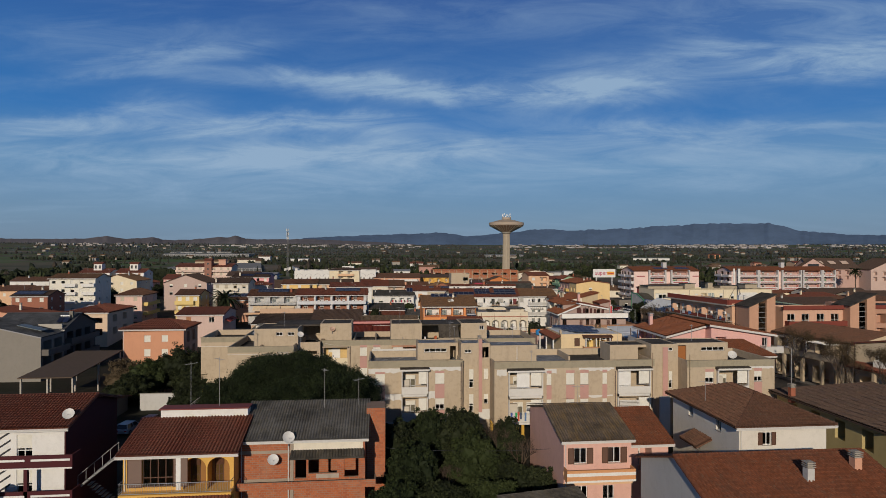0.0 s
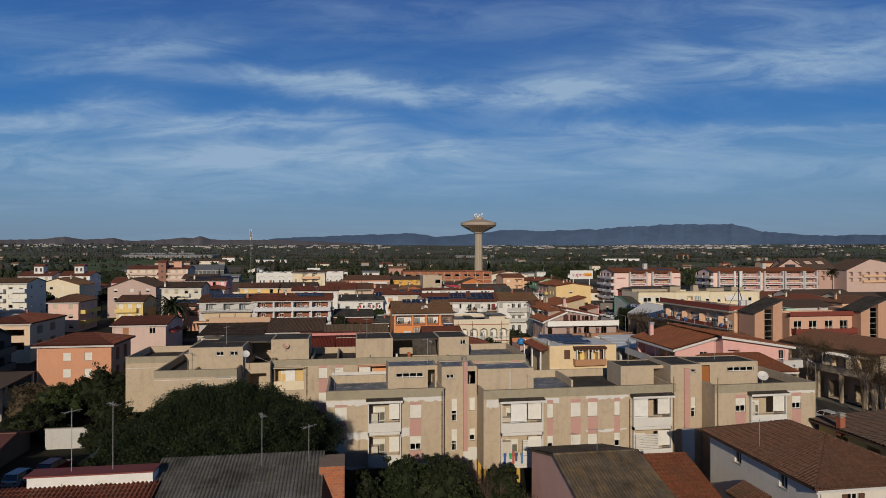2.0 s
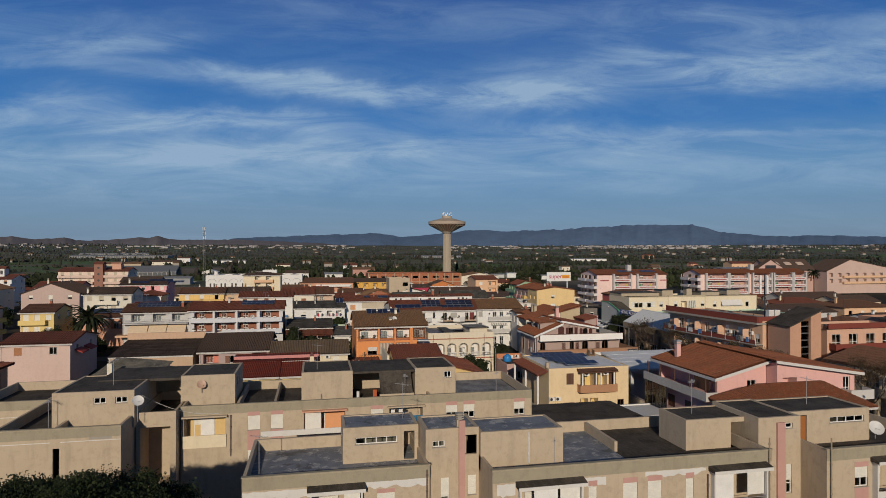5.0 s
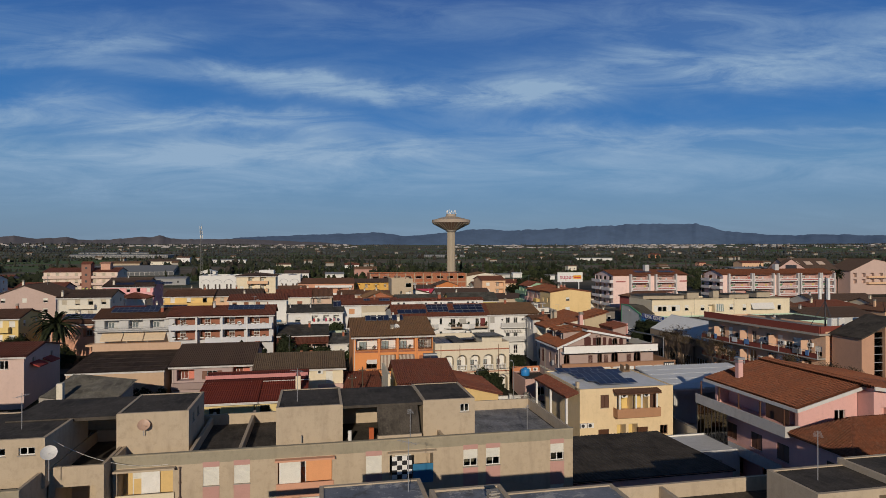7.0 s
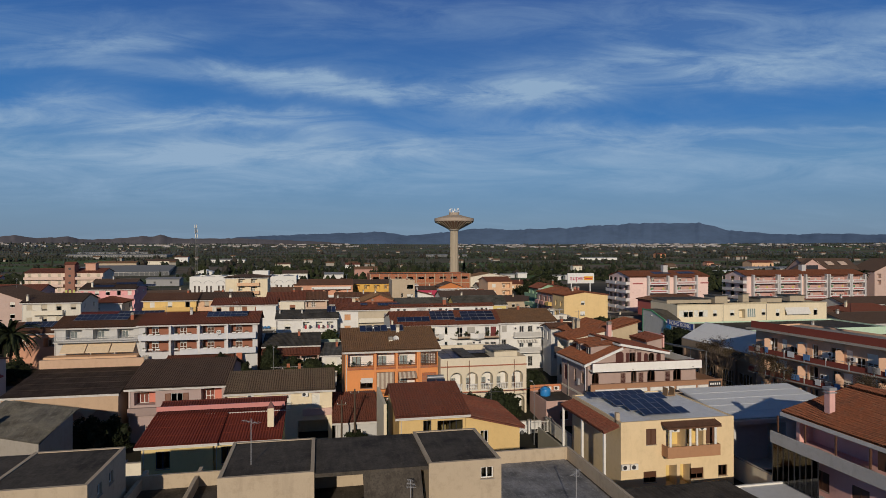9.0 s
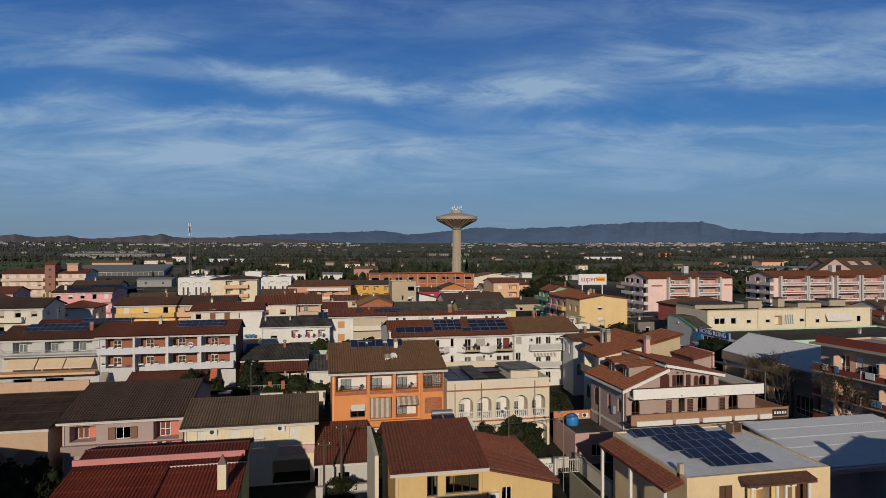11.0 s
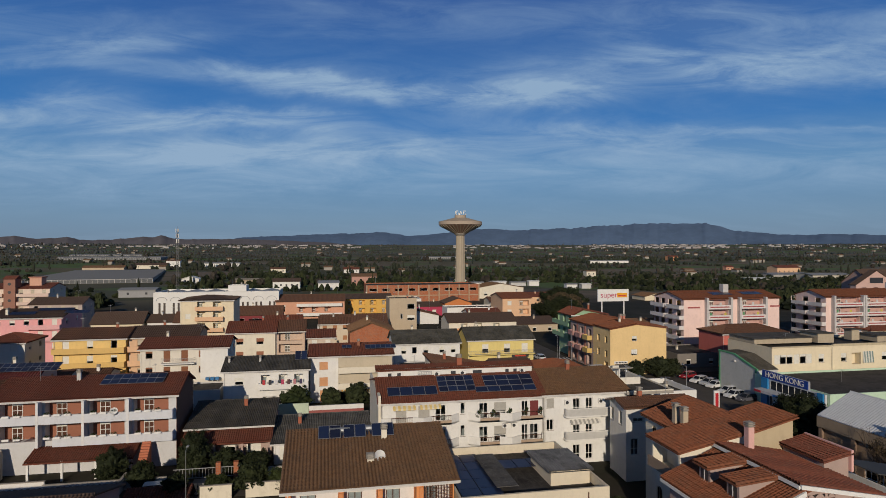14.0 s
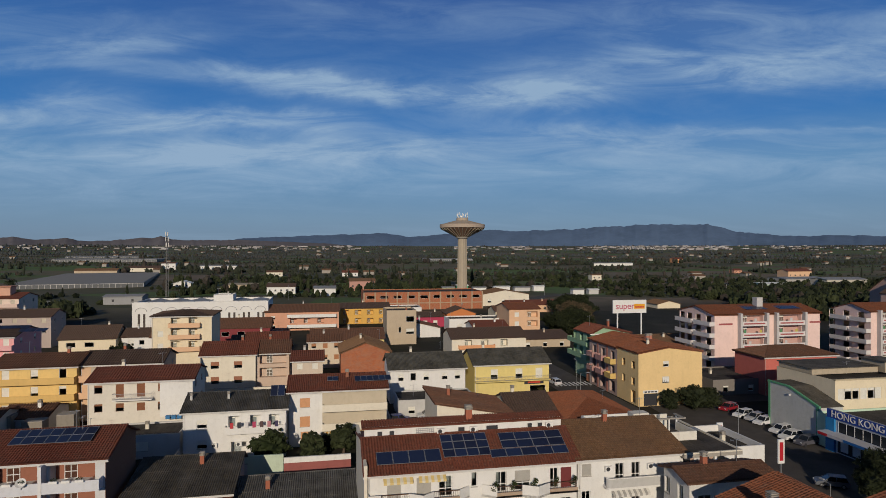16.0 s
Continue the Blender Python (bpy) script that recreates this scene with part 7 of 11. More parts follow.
def pink_block(label, x0, x1, y0, y1, bays, west):
    """A five-storey pink block: solid ends, grey piers, stacked loggias behind white balcony fronts with a red stripe."""
    L, D = x1 - x0, y1 - y0
    holes, piers = [], []
    for a, b in bays:
        for k in range(5):
            holes.append((a * L, 0.5 + 3.0 * k, (b - a) * L, 2.4, "lo", 0))
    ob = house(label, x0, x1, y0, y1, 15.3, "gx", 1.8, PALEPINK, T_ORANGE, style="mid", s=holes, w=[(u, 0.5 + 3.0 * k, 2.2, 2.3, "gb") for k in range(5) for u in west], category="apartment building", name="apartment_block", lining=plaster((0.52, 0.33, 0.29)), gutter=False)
    white, red = plaster((0.66, 0.62, 0.60)), plaster((0.36, 0.10, 0.10))
    for a, b in bays:
        for k in range(5):
            z = 0.45 + 3.0 * k
            f = part("balcony_front", Geo().box(a * L - 0.1, b * L + 0.1, -1.15, -1.0, z - 0.25, z + 0.95), white, ob, "white balcony front with a red stripe")
            part("stripe", Geo().box(a * L + 0.4, b * L - 0.4, -1.18, -1.15, z + 0.2, z + 0.55), red, f)
            part("balcony_slab", Geo().box(a * L - 0.1, b * L + 0.1, -1.0, -0.003, z - 0.25, z - 0.05), white, ob)
            w = (b - a) * L
            for j in range(int(w / 1.6)):
                rngc = ((0.5, 0.5, 0.5), (0.12, 0.2, 0.4), (0.5, 0.42, 0.1), (0.1, 0.25, 0.12), (0.4, 0.1, 0.08))[(j * 3 + k) % 5]
                if (j + k) % 3 == 0:
                    part("washing", Geo().box(a * L + 0.5 + 1.6 * j, a * L + 1.2 + 1.6 * j, -0.8, -0.76, z + 0.8, z + 1.7), plain(rngc, 0.9), ob, "washing on a line")
        for u in (a * L - 0.75, b * L + 0.1):
            part("pier", Geo().box(u, u + 0.65, -1.3, -0.003, 0, 15.6), plaster(PIER), ob)
    for k in range(5):
        z = 0.45 + 3.0 * k
        for u, v in ((0.0, D * 0.45), (D * 0.52, D)):
            part("side_balcony", Geo().box(-1.5, -0.003, u, v, z - 0.2, z - 0.02).box(-1.5, -1.38, u, v, z - 0.02, z + 0.95).box(-1.38, -0.003, u, u + 0.12, z - 0.02, z + 0.95), white, ob, "white side balcony")
        for u in (0.04, 0.9):
            part("band", Geo().box(u * L, (u + 0.12 if u > 0.5 else u + 0.14) * L - 0.5, -0.06, -0.003, z + 0.05, z + 0.5) if k == 4 else Geo().box(u * L, u * L + 0.1, -0.05, -0.003, z, z + 0.1), red, ob)
    part("stair_head", Geo().box(L * 0.52, L * 0.52 + 1.8, D * 0.32, D * 0.32 + 1.8, 15.3, 19.2), plaster(PIER), ob)
    return ob


h = pink_block("pink five-storey apartment block with stacked balconies", 117.3, 149.5, 266.5, 282.5, ((0.235, 0.455), (0.575, 0.82)), (1.5, 6, 10, 13.4))
panels(128.7, 269.0, 16.0, 6, 3, 1.1, 1.7, 9.5, "dark blue solar panels on an apartment roof")
panels(139.2, 269.0, 16.0, 6, 3, 1.1, 1.7, 9.5, "dark blue solar panels on an apartment roof")
h = pink_block("long pink apartment block with wrapped balconies", 166.0, 220, 266.5, 279, ((0.05, 0.23), (0.26, 0.42), (0.48, 0.64), (0.68, 0.84), (0.87, 0.97)), (2, 7, 12))
h = house("red house with a brown tiled roof", 112.4, 131, 242, 252, 8.6, "hip", 1.6, (0.55, 0.15, 0.12), T_BROWN, style="mid", s=row((8,), 3.6, 1.6, 1.6, "gl"))
h = house("small chapel with a bell gable", 186, 199, 410, 424, 4.6, "gy", 1.6, CREAM, T_OLD, style="far", name="chapel", category="chapel")
h = house("white hall with arched parapets", -51, -4, 358, 380, 12.4, "flat", 1.0, WHITE, dirt=0.1)
for k in range(9):
    u = 0.6 + 5.15 * k
    arc = [(u + 2.4 + 2.0 * math.cos(math.pi * j / 14), 10.2 + 1.5 * math.sin(math.pi * j / 14)) for j in range(15)]
    arc2 = [(u + 2.4 + 1.86 * math.cos(math.pi * j / 14), 10.2 + 1.36 * math.sin(math.pi * j / 14)) for j in range(14, -1, -1)]
    part("arch_moulding", Geo().prism(arc + arc2, "y", -0.16, 0.0), M_GREYM, h)
    for a in (1.3, 3.1):
        part("window_strip", Geo().box(u + a, u + a + 0.75, -0.06, 0.02, 3.4, 9.4), plain((0.05, 0.035, 0.03), 0.4), h)
    part("coping", Geo().box(u, u + 4.9, -0.1, 0.3, 13.4, 13.62), plaster(WHITE, 0.1), h)
roof_vault = Geo()
for k in range(6):
    roof_vault.prism([(0.6 + 7.6 * k, 12.6), (8.2 + 7.6 * k, 12.6), (4.4 + 7.6 * k, 13.5)], "y", 0.6, 21)
part("ridged_roof", roof_vault, plain((0.34, 0.34, 0.34), 0.6, 0, 0.4), h)
h = house("white stair head on the arched hall", -24, -17, 362, 370, 15.5, "flat", 0.3, WHITE, z0=12)

# ---- water tower ----
wt = thing("water_tower", "tall concrete mushroom water tower with an inverted cone tank", "water tower", 107.5, 520, 0)
M_TOWER = plaster((0.40, 0.34, 0.26), 0.6)
part("shaft", Geo().lathe([(3.3, 0), (2.85, 34), (2.8, 41.2)], 12), M_TOWER, wt)
for k in range(12):
    a = 2 * math.pi * k / 12
    part("flute", Geo().tube((3.3 * math.cos(a), 3.3 * math.sin(a), 0), (2.8 * math.cos(a), 2.8 * math.sin(a), 40.4), 0.24, 0.22, 5), M_TOWER, wt)
part("capital", Geo().lathe([(2.8, 40.0), (3.5, 40.4), (4.2, 41.0), (4.2, 41.7)], 32), M_CONC, wt)
part("tank", Geo().lathe([(4.1, 41.5), (14.3, 47.2), (14.9, 47.4), (14.9, 49.7), (14.6, 49.9)], 48), plaster((0.27, 0.165, 0.115), 0.6), wt)
part("tank_roof", Geo().lathe([(14.7, 49.85), (5.0, 52.4), (4.0, 52.5), (3.9, 54.3), (0.1, 54.4)], 48), plaster((0.40, 0.33, 0.26), 0.5), wt)
part("rim_band", Geo().lathe([(14.9, 47.5), (15.15, 47.5), (15.15, 49.8), (14.9, 49.8)], 48), plaster((0.42, 0.34, 0.27), 0.5), wt)
for k in range(32):
    a = 2 * math.pi * k / 32
    part("rib", Geo().tube((4.2 * math.cos(a), 4.2 * math.sin(a), 41.5), (14.6 * math.cos(a), 14.6 * math.sin(a), 47.0), 0.2, 0.3, 5), M_TOWER, wt)
for k in range(11):
    a = 2 * math.pi * k / 11
    x, y, z = 3.5 * math.cos(a), 3.5 * math.sin(a), 56.4 + 0.7 * (k * 5 % 3)
    part("antenna_pole", Geo().tube((x, y, 54.2), (x, y, z), 0.07, n=5), M_GREYM, wt)
    part("antenna", Geo().box(x - 0.2, x + 0.2, y - 0.16, y + 0.16, z - 1.5, z), M_WHITE, wt)
for k in range(3):
    part("link_dish", Geo().tube((3.8 * math.cos(2 * k - 1.9), 3.8 * math.sin(2 * k - 1.9), 54.9), (4.1 * math.cos(2 * k - 1.9), 4.1 * math.sin(2 * k - 1.9), 54.9), 0.55, n=12), M_WHITE, wt)

# ---- radio mast ----
ms = thing("radio_mast", "slender grey lattice mast with antennas at the top", "mast", -83, 541, 0)
M_MAST = plain((0.17, 0.165, 0.16), 0.7, 0.2, 0.4)
for k in range(3):
    a = 2.094 * k + 0.5
    part("leg", Geo().tube((1.15 * math.cos(a), 1.15 * math.sin(a), 0), (0.5 * math.cos(a), 0.5 * math.sin(a), 42.5), 0.14, 0.1, 6), M_MAST, ms)
    g = Geo()
    for j in range(21):
        r0, r1, b = 1.15 - 0.0153 * 2 * j, 1.15 - 0.0153 * 2 * (j + 1), a + 2.094
        g.tube((r0 * math.cos(a), r0 * math.sin(a), 2 * j), (r1 * math.cos(b), r1 * math.sin(b), 2 * j + 2), 0.06, n=4)
        g.tube((r0 * math.cos(a), r0 * math.sin(a), 2 * j), (r0 * math.cos(b), r0 * math.sin(b), 2 * j), 0.05, n=4)
    part("lattice_face", g, M_MAST, ms)
part("spike", Geo().tube((0, 0, 42), (0, 0, 46.5), 0.12, 0.05, 6), M_MAST, ms)
for z in (43, 39.5, 36):
    for k in range(3):
        a = 2.1 * k + z
        part("antenna", Geo().box(0.9 * math.cos(a) - 0.2, 0.9 * math.cos(a) + 0.2, 0.9 * math.sin(a) - 0.2, 0.9 * math.sin(a) + 0.2, z - 1.2, z + 1.3), M_FASCIA, ms)

# ---- billboard ----
bb = thing("billboard", "white roadside billboard lettered in red and yellow on two posts", "billboard", 111.5, 312, 0)
part("board", Geo().box(0, 12.2, 0, 0.4, 11.2, 15.6), M_WHITE, bb)
for x in (1.5, 10.2):
    part("post", Geo().box(x, x + 0.4, 0.1, 0.4, 0, 11.2), M_WHITE, bb)



# ---- trees near by ----
pine = tree(-11, 73, 11.9, 8.9, L_PINE, "huge umbrella pine with a dense rounded dark crown", 4, 2900, 74, 0.09, 0.45, 0.30, 0.8, name="umbrella_pine", lump=0.26, tuft=(0.045, 0.10))
# the overgrown garden between the brick house and the salmon house
for k, (x, y, hh, rr, mt, lb) in enumerate(((1.4, 66.0, 6.4, 2.6, L_DARK, "dense dark green garden tree"), (5.0, 68.2, 6.6, 2.5, L_PINE, "dense dark green garden tree"), (8.8, 67.4, 6.9, 2.7, L_DARK, "dense dark green garden tree"), (3.0, 61.0, 5.4, 2.5, L_PINE, "dense dark green garden tree"), (9.4, 61.8, 5.8, 2.7, L_CITRUS, "citrus tree with yellow-green leaves"), (13.2, 61.0, 3.4, 2.0, L_DARK, "low dark garden shrub"), (15.2, 58.4, 3.6, 1.9, L_DARK, "low dark garden shrub"), (1.0, 55.0, 3.6, 2.4, L_PINE, "dense dark green garden tree"), (5.6, 55.4, 3.4, 2.4, L_DARK, "dense dark green garden tree"), (10.4, 55.4, 3.6, 2.3, L_CITRUS, "citrus tree with yellow-green leaves"))):
    tree(x, y, hh, rr, mt, lb, seed=11 + k, low=0.04)
bare_tree(13.4, 67.6, 6.6, 3, 51, "half-bare garden tree with grey-brown twigs")
bare_tree(15.2, 65.4, 5.6, 3, 52, "half-bare garden tree with grey-brown twigs")
bare_tree(6.6, 60.0, 4.2, 3, 53, "half-bare garden tree with grey-brown twigs")
tree(14.2, 68.6, 5.4, 2.0, L_DARK, "dense dark green garden tree", seed=29, low=0.04)
# gardens to the west
for k, (x, y, hh, rr, mt) in enumerate(((-45, 113, 5.4, 3.4, L_DRY), (-40.5, 110, 6.0, 3.2, L_CITRUS), (-36, 112, 7.6, 3.4, L_DARK), (-32, 108, 5.2, 3.0, L_DARK), (-41, 104, 4.4, 3.0, L_DARK), (-28, 112, 5.4, 2.6, L_DARK), (-26, 84, 3.4, 2.4, L_CITRUS), (-30, 98, 3.6, 2.6, L_DARK))):
    tree(x, y, hh, rr, mt, "overgrown tree in a shaded back garden", seed=40 + k, low=0.03)
# before the arcaded house, the orange house and in the small yards
for k, (x, y, hh, rr) in enumerate(((15.7, 153.6, 3.6, 1.9), (26.3, 152.8, 4.6, 1.5), (28.6, 153.0, 4.2, 1.4), (32.4, 153.2, 4.4, 1.8), (34.8, 153.4, 3.6, 1.3), (41.0, 161.5, 4.6, 1.8), (-20.5, 147, 5.0, 2.2), (-18.2, 149.5, 4.2, 1.8), (11.2, 144, 2.6, 1.4))):
    tree(x, y, hh, rr, L_DARK, "dark leafy shrub in a small front garden", seed=60 + k, low=0.02, clumps=130, size=0.11, trunk=0.1)
for k, (x, y, hh, rr) in enumerate(((-13.0, 189.5, 4.2, 1.7), (-3.6, 191.8, 5.2, 1.9), (-8.8, 187, 3.0, 1.6), (0.8, 190.5, 3.0, 1.7), (4.6, 189.8, 2.8, 1.6), (12.5, 189.5, 3.6, 2.0), (-57.5, 193, 5, 3.0), (-50.5, 190.5, 4.2, 3.0), (-60, 187, 4.4, 3.2), (-63, 199, 5.6, 3.2), (8.6, 220, 3.2, 2.0), (16.8, 222.6, 2.4, 1.3), (20.6, 223, 2.6, 1.4), (85.5, 236.0, 3.6, 1.6), (90.5, 235.4, 4.6, 2.6), (93.5, 234.8, 4.0, 2.0))):
    tree(x, y, hh, rr, L_DARK, "dark leafy shrub in a small front garden", seed=80 + k, low=0.02, clumps=130, size=0.11, trunk=0.1)
palm(-52.4, 194.3, 8.6, 3, 1.45)
tree(132, 396, 10, 9, L_DARK, "broad dark stone pine beside the road", seed=21, clumps=420, size=0.34, low=0.2)
tree(104, 330, 10, 8, L_DARK, "broad dark stone pine beside the road", seed=22, clumps=420, size=0.3, low=0.2)
tree(124, 372, 9, 7, L_DRY, "grey-brown leafless roadside thicket", seed=24, clumps=300, size=0.3, low=0.02)
tree(86, 187.1, 6.4, 4.0, L_DARK, "round evergreen tree beside the shops", seed=23, clumps=300, low=0.1)
bare_tree(74.6, 164, 9, 4, 5)
for k, (x, y) in enumerate(((79.6, 88), (79.8, 99), (79.6, 110), (73.6, 130), (72.4, 146), (74.0, 158), (72.4, 88), (71.8, 121))):
    bare_tree(x, y, 11, 5, 30 + k, "street tree with brown withered leaves", 7)
bare_tree(79.8, 87, 8, 4, 11)
bare_tree(77.6, 166, 9.5, 4.5, 12)
for k, (x, y, tn, c) in enumerate(((96.4, 232.6, 200, (0.30, 0.02, 0.03)), (96.0, 227.8, 195, (0.75, 0.75, 0.75)), (96.6, 225.2, 195, (0.45, 0.45, 0.46)), (96.4, 222.6, 195, (0.75, 0.75, 0.75)), (95.6, 217.4, 190, (0.72, 0.72, 0.72)), (94.6, 214.0, 190, (0.72, 0.72, 0.72)), (95.0, 211.0, 190, (0.10, 0.10, 0.12)), (96.8, 238.6, 185, (0.015, 0.015, 0.018)), (84.4, 195, 150, (0.12, 0.13, 0.15)), (36, 239, 185, (0.5, 0.5, 0.5)), (33, 148, 10, (0.65, 0.66, 0.68)))):
    car(x, y, tn, c)
for k, (x, y, tn, c) in enumerate(((46, 107.5, 70, (0.10, 0.10, 0.11)), (71.5, 97, 95, (0.7, 0.7, 0.7)), (-6.2, 184.5, 4, (0.7, 0.7, 0.7)), (-0.5, 184.2, 2, (0.02, 0.02, 0.025)), (-27, 147.5, 5, (0.02, 0.02, 0.025)), (-33, 91, 80, (0.25, 0.03, 0.03)), (-35, 88, 82, (0.3, 0.3, 0.32)))):
    car(x, y, tn, c, "small car parked in a yard")

# ---- the concrete apartment blocks ----
rnd = random.Random(9)


def patch(ob, x0, x1, z0, z1, y=-0.006):
    """A repainted strip with a ragged hand-brushed edge, a few millimetres proud of the wall."""
    n = max(6, int((x1 - x0) / 0.35))
    top = [(x0 + (x1 - x0) * k / n, z1 - rnd.uniform(0, 0.07)) for k in range(n + 1)]
    bot = [(x0 + (x1 - x0) * k / n, z0 + rnd.uniform(-0.12, 0.16)) for k in range(n + 1)]
    g = Geo()
    for k in range(n):
        g.poly([(bot[k][0], y, bot[k][1]), (bot[k + 1][0], y, bot[k + 1][1]), (top[k + 1][0], y, top[k + 1][1]), (top[k][0], y, top[k][1])])
    part("repair_patch", g, M_PATCH, ob, "ragged white repainted patch")


def strip(ob, x0, x1, z0, z1, cut=()):
    """A pink plaster strip over and under a column of windows; cut: heights of the openings in it."""
    z = z0
    for a, b in sorted(cut) + [(z1, z1)]:
        if a - z > 0.05:
            part("pink_panel", Geo().box(x0 - 0.02, x1 + 0.02, -0.018, 0.0, z, a - 0.06), M_STRIP, ob, "dusty pink plaster panel")
        z = b + 0.01


def loggia_front(ob, x0, x1, z0, z1, canopy=True, par=0.95, stuff=True):
    """White frame, parapet and felt canopy round a loggia that stands a little out of the wall."""
    g = Geo()
    for x in (x0 - 0.12, x1):
        g.box(x, x + 0.12, -0.45, 0.0, z0 - 0.3, z1 + 0.1)
    g.box(x0 - 0.12, x1 + 0.12, -0.45, 0.0, z0 - 0.3, z0 - 0.02)
    part("loggia_frame", g, M_PATCH, ob)
    part("parapet", Geo().box(x0, x1, -0.42, -0.32, z0, z0 + par), M_PATCH, ob)
    if canopy:
        c = Geo()
        c.prism([(-0.75, z1 + 0.12), (-0.75, z1 + 0.3), (0.25, z1 + 0.52), (0.25, z1 + 0.12)], "x", x0 - 0.3, x1 + 0.3)
        part("canopy", c, M_BITUM, ob, "small felt-covered canopy")
        part("fascia", Geo().box(x0 - 0.3, x1 + 0.3, -0.79, -0.752, z1 + 0.05, z1 + 0.28), M_PATCH, ob)
    # things seen in the loggia: a cupboard, a blind, a rail
    if stuff:
        w = x1 - x0
        part("cupboard", Geo().box(x0 + 0.1, x0 + w * 0.3, 0.75, 1.4, z0, z0 + rnd.uniform(1.2, 2.1)), plain((0.55, 0.5, 0.42), 0.6), ob)
        part("blind", Geo().box(x1 - w * 0.34, x1 - 0.05, -0.2, -0.17, z0 + 1.25, z1), M_SHUT, ob)
        part("rail", Geo().tube((x0, -0.37, z0 + par + 0.18), (x1, -0.37, z0 + par + 0.18), 0.02, n=5), M_GREYM, ob)


def pilotis(ob, x0, x1, y0, y1, n, c=(0.55, 0.33, 0.06)):
    for k in range(n):
        for y in (y0 + 0.3, y0 + 3.5):
            x = x0 + 0.3 + (x1 - x0 - 0.6) * k / (n - 1)
            part("column", Geo().box(x - 0.18, x + 0.18, y - 0.18, y + 0.18, 0, 2.75), plaster(c, 0.3), ob, "yellow painted concrete column")


def pipe(ob, x, z0, z1, y=-0.12, m=None):
    g = Geo().tube((x, y, z0), (x, y, z1), 0.055, n=7)
    for z in np.arange(z0 + 0.6, z1, 1.1):
        g.tube((x, y, z), (x, y, z + 0.1), 0.085, n=7)
    part("downpipe", g, m or plain((0.14, 0.10, 0.08), 0.7), ob, "dark rusty downpipe")


APT = dict(category="apartment building", name="apartment_block", group="concrete apartment blocks", wall_mat=M_BETON)
UP, LOW = (7.82, 1.4), (4.45, 1.45)

# front block, west part
h = house("beige concrete flats with pink window strips and white loggias", -1.8, 10.5, 79, 87.4, 9.9, "flat", 0.95, s=row((0.9, 8.7), UP[0], 1.2, 1.4, "sd") + row((0.9,), LOW[0], 1.2, 1.4, "sd") + row((8.7,), LOW[0], 1.2, 1.45, "sh") + row((4.4,), 6.55, 3.2, 3.0, "lb") + row((4.4,), 3.15, 3.2, 2.9, "lb"), z0=2.75, roof_mat=M_MEMB, **APT)
for u, lo in ((0.9, 2.8), (8.7, 2.8)):
    strip(h, u, u + 1.2, lo, 9.55, ((4.45, 5.9), (7.82, 9.22)))
loggia_front(h, 4.4, 7.6, 6.6, 9.6)
loggia_front(h, 4.4, 7.6, 3.2, 6.0, canopy=False)
part("curtain", Geo().box(0.95, 2.05, 0.1, 0.12, 7.86, 9.18), M_CLOTHR, h, "dark red curtain")
patch(h, 0.0, 4.2, 9.35, 9.95)
patch(h, 7.8, 12.2, 9.6, 10.05)
patch(h, 2.1, 4.3, 5.8, 6.6)
patch(h, 7.7, 8.65, 5.9, 6.9)
patch(h, 0.1, 12.0, 2.78, 3.05)
pipe(h, 12.1, 3.0, 10.6)
pilotis(h, 0, 12.3, 0, 11, 5)
part("white_band", Geo().box(0.25, 12.0, 10.7, 10.75, 10.3, 10.75), M_PATCH, h)

# front stair tower
h = house("beige stair tower with narrow windows and a pink rib", 10.5, 14.4, 80.5, 84.2, 12.7, "flat", 0.15, s=row((1.1,), 6.85, 0.6, 2.5, "sh") + row((3.1,), 8.0, 0.6, 1.4, "sd") + row((1.1,), 3.65, 0.6, 2.35, "sh") + row((3.1,), 4.7, 0.6, 1.3, "sh") + row((0.5,), 11.55, 0.9, 0.45, "gl") + row((2.9,), 10.9, 0.85, 1.4, "ho"), z0=0.0, roof_mat=M_MEMB, **APT)
part("pink_rib", Geo().box(2.4, 2.85, -0.2, 0, 3.6, 13.4), M_STRIP, h)
patch(h, 2.4, 3.9, 2.5, 4.0)
chimney(h, 2.6, 0.6, 12.6, 0.7, 0.45, TAN)

# front block, middle part
h = house("beige concrete flats with pink window strips and white loggias", 14.4, 35.9, 77, 87.2, 9.9, "flat", 0.95, s=row((6.9, 14.4), UP[0], 0.62, 1.45, "sd") + row((9.5, 11.4), UP[0], 1.1, 1.5, "sd") + row((6.9, 14.4), LOW[0], 0.62, 1.45, "sh") + row((9.5, 11.4), LOW[0], 1.1, 1.45, "sd") + row((1.9,), 6.5, 4.3, 3.1, "lb") + row((1.9,), 3.1, 4.3, 2.95, "lb") + row((16.5,), 6.5, 4.2, 3.1, "lb") + row((16.5,), 3.1, 4.2, 2.95, "lb"), z0=2.75, roof_mat=M_BITUM, **APT)
for u, w_ in ((6.9, 0.62), (9.5, 1.1), (11.4, 1.1), (14.4, 0.62)):
    strip(h, u, u + w_, 2.8, 9.75, ((4.45, 5.95), (7.82, 9.32)))
for a, b in ((1.9, 6.2), (16.5, 20.7)):
    loggia_front(h, a, b, 6.55, 9.6)
    loggia_front(h, a, b, 3.15, 6.0, canopy=False)
part("white_door", Geo().box(2.9, 4.6, -0.1, -0.06, 7.5, 9.5), M_WHITE, h)
part("white_door", Geo().box(16.6, 18.2, -0.1, -0.06, 7.4, 9.5), M_WHITE, h)
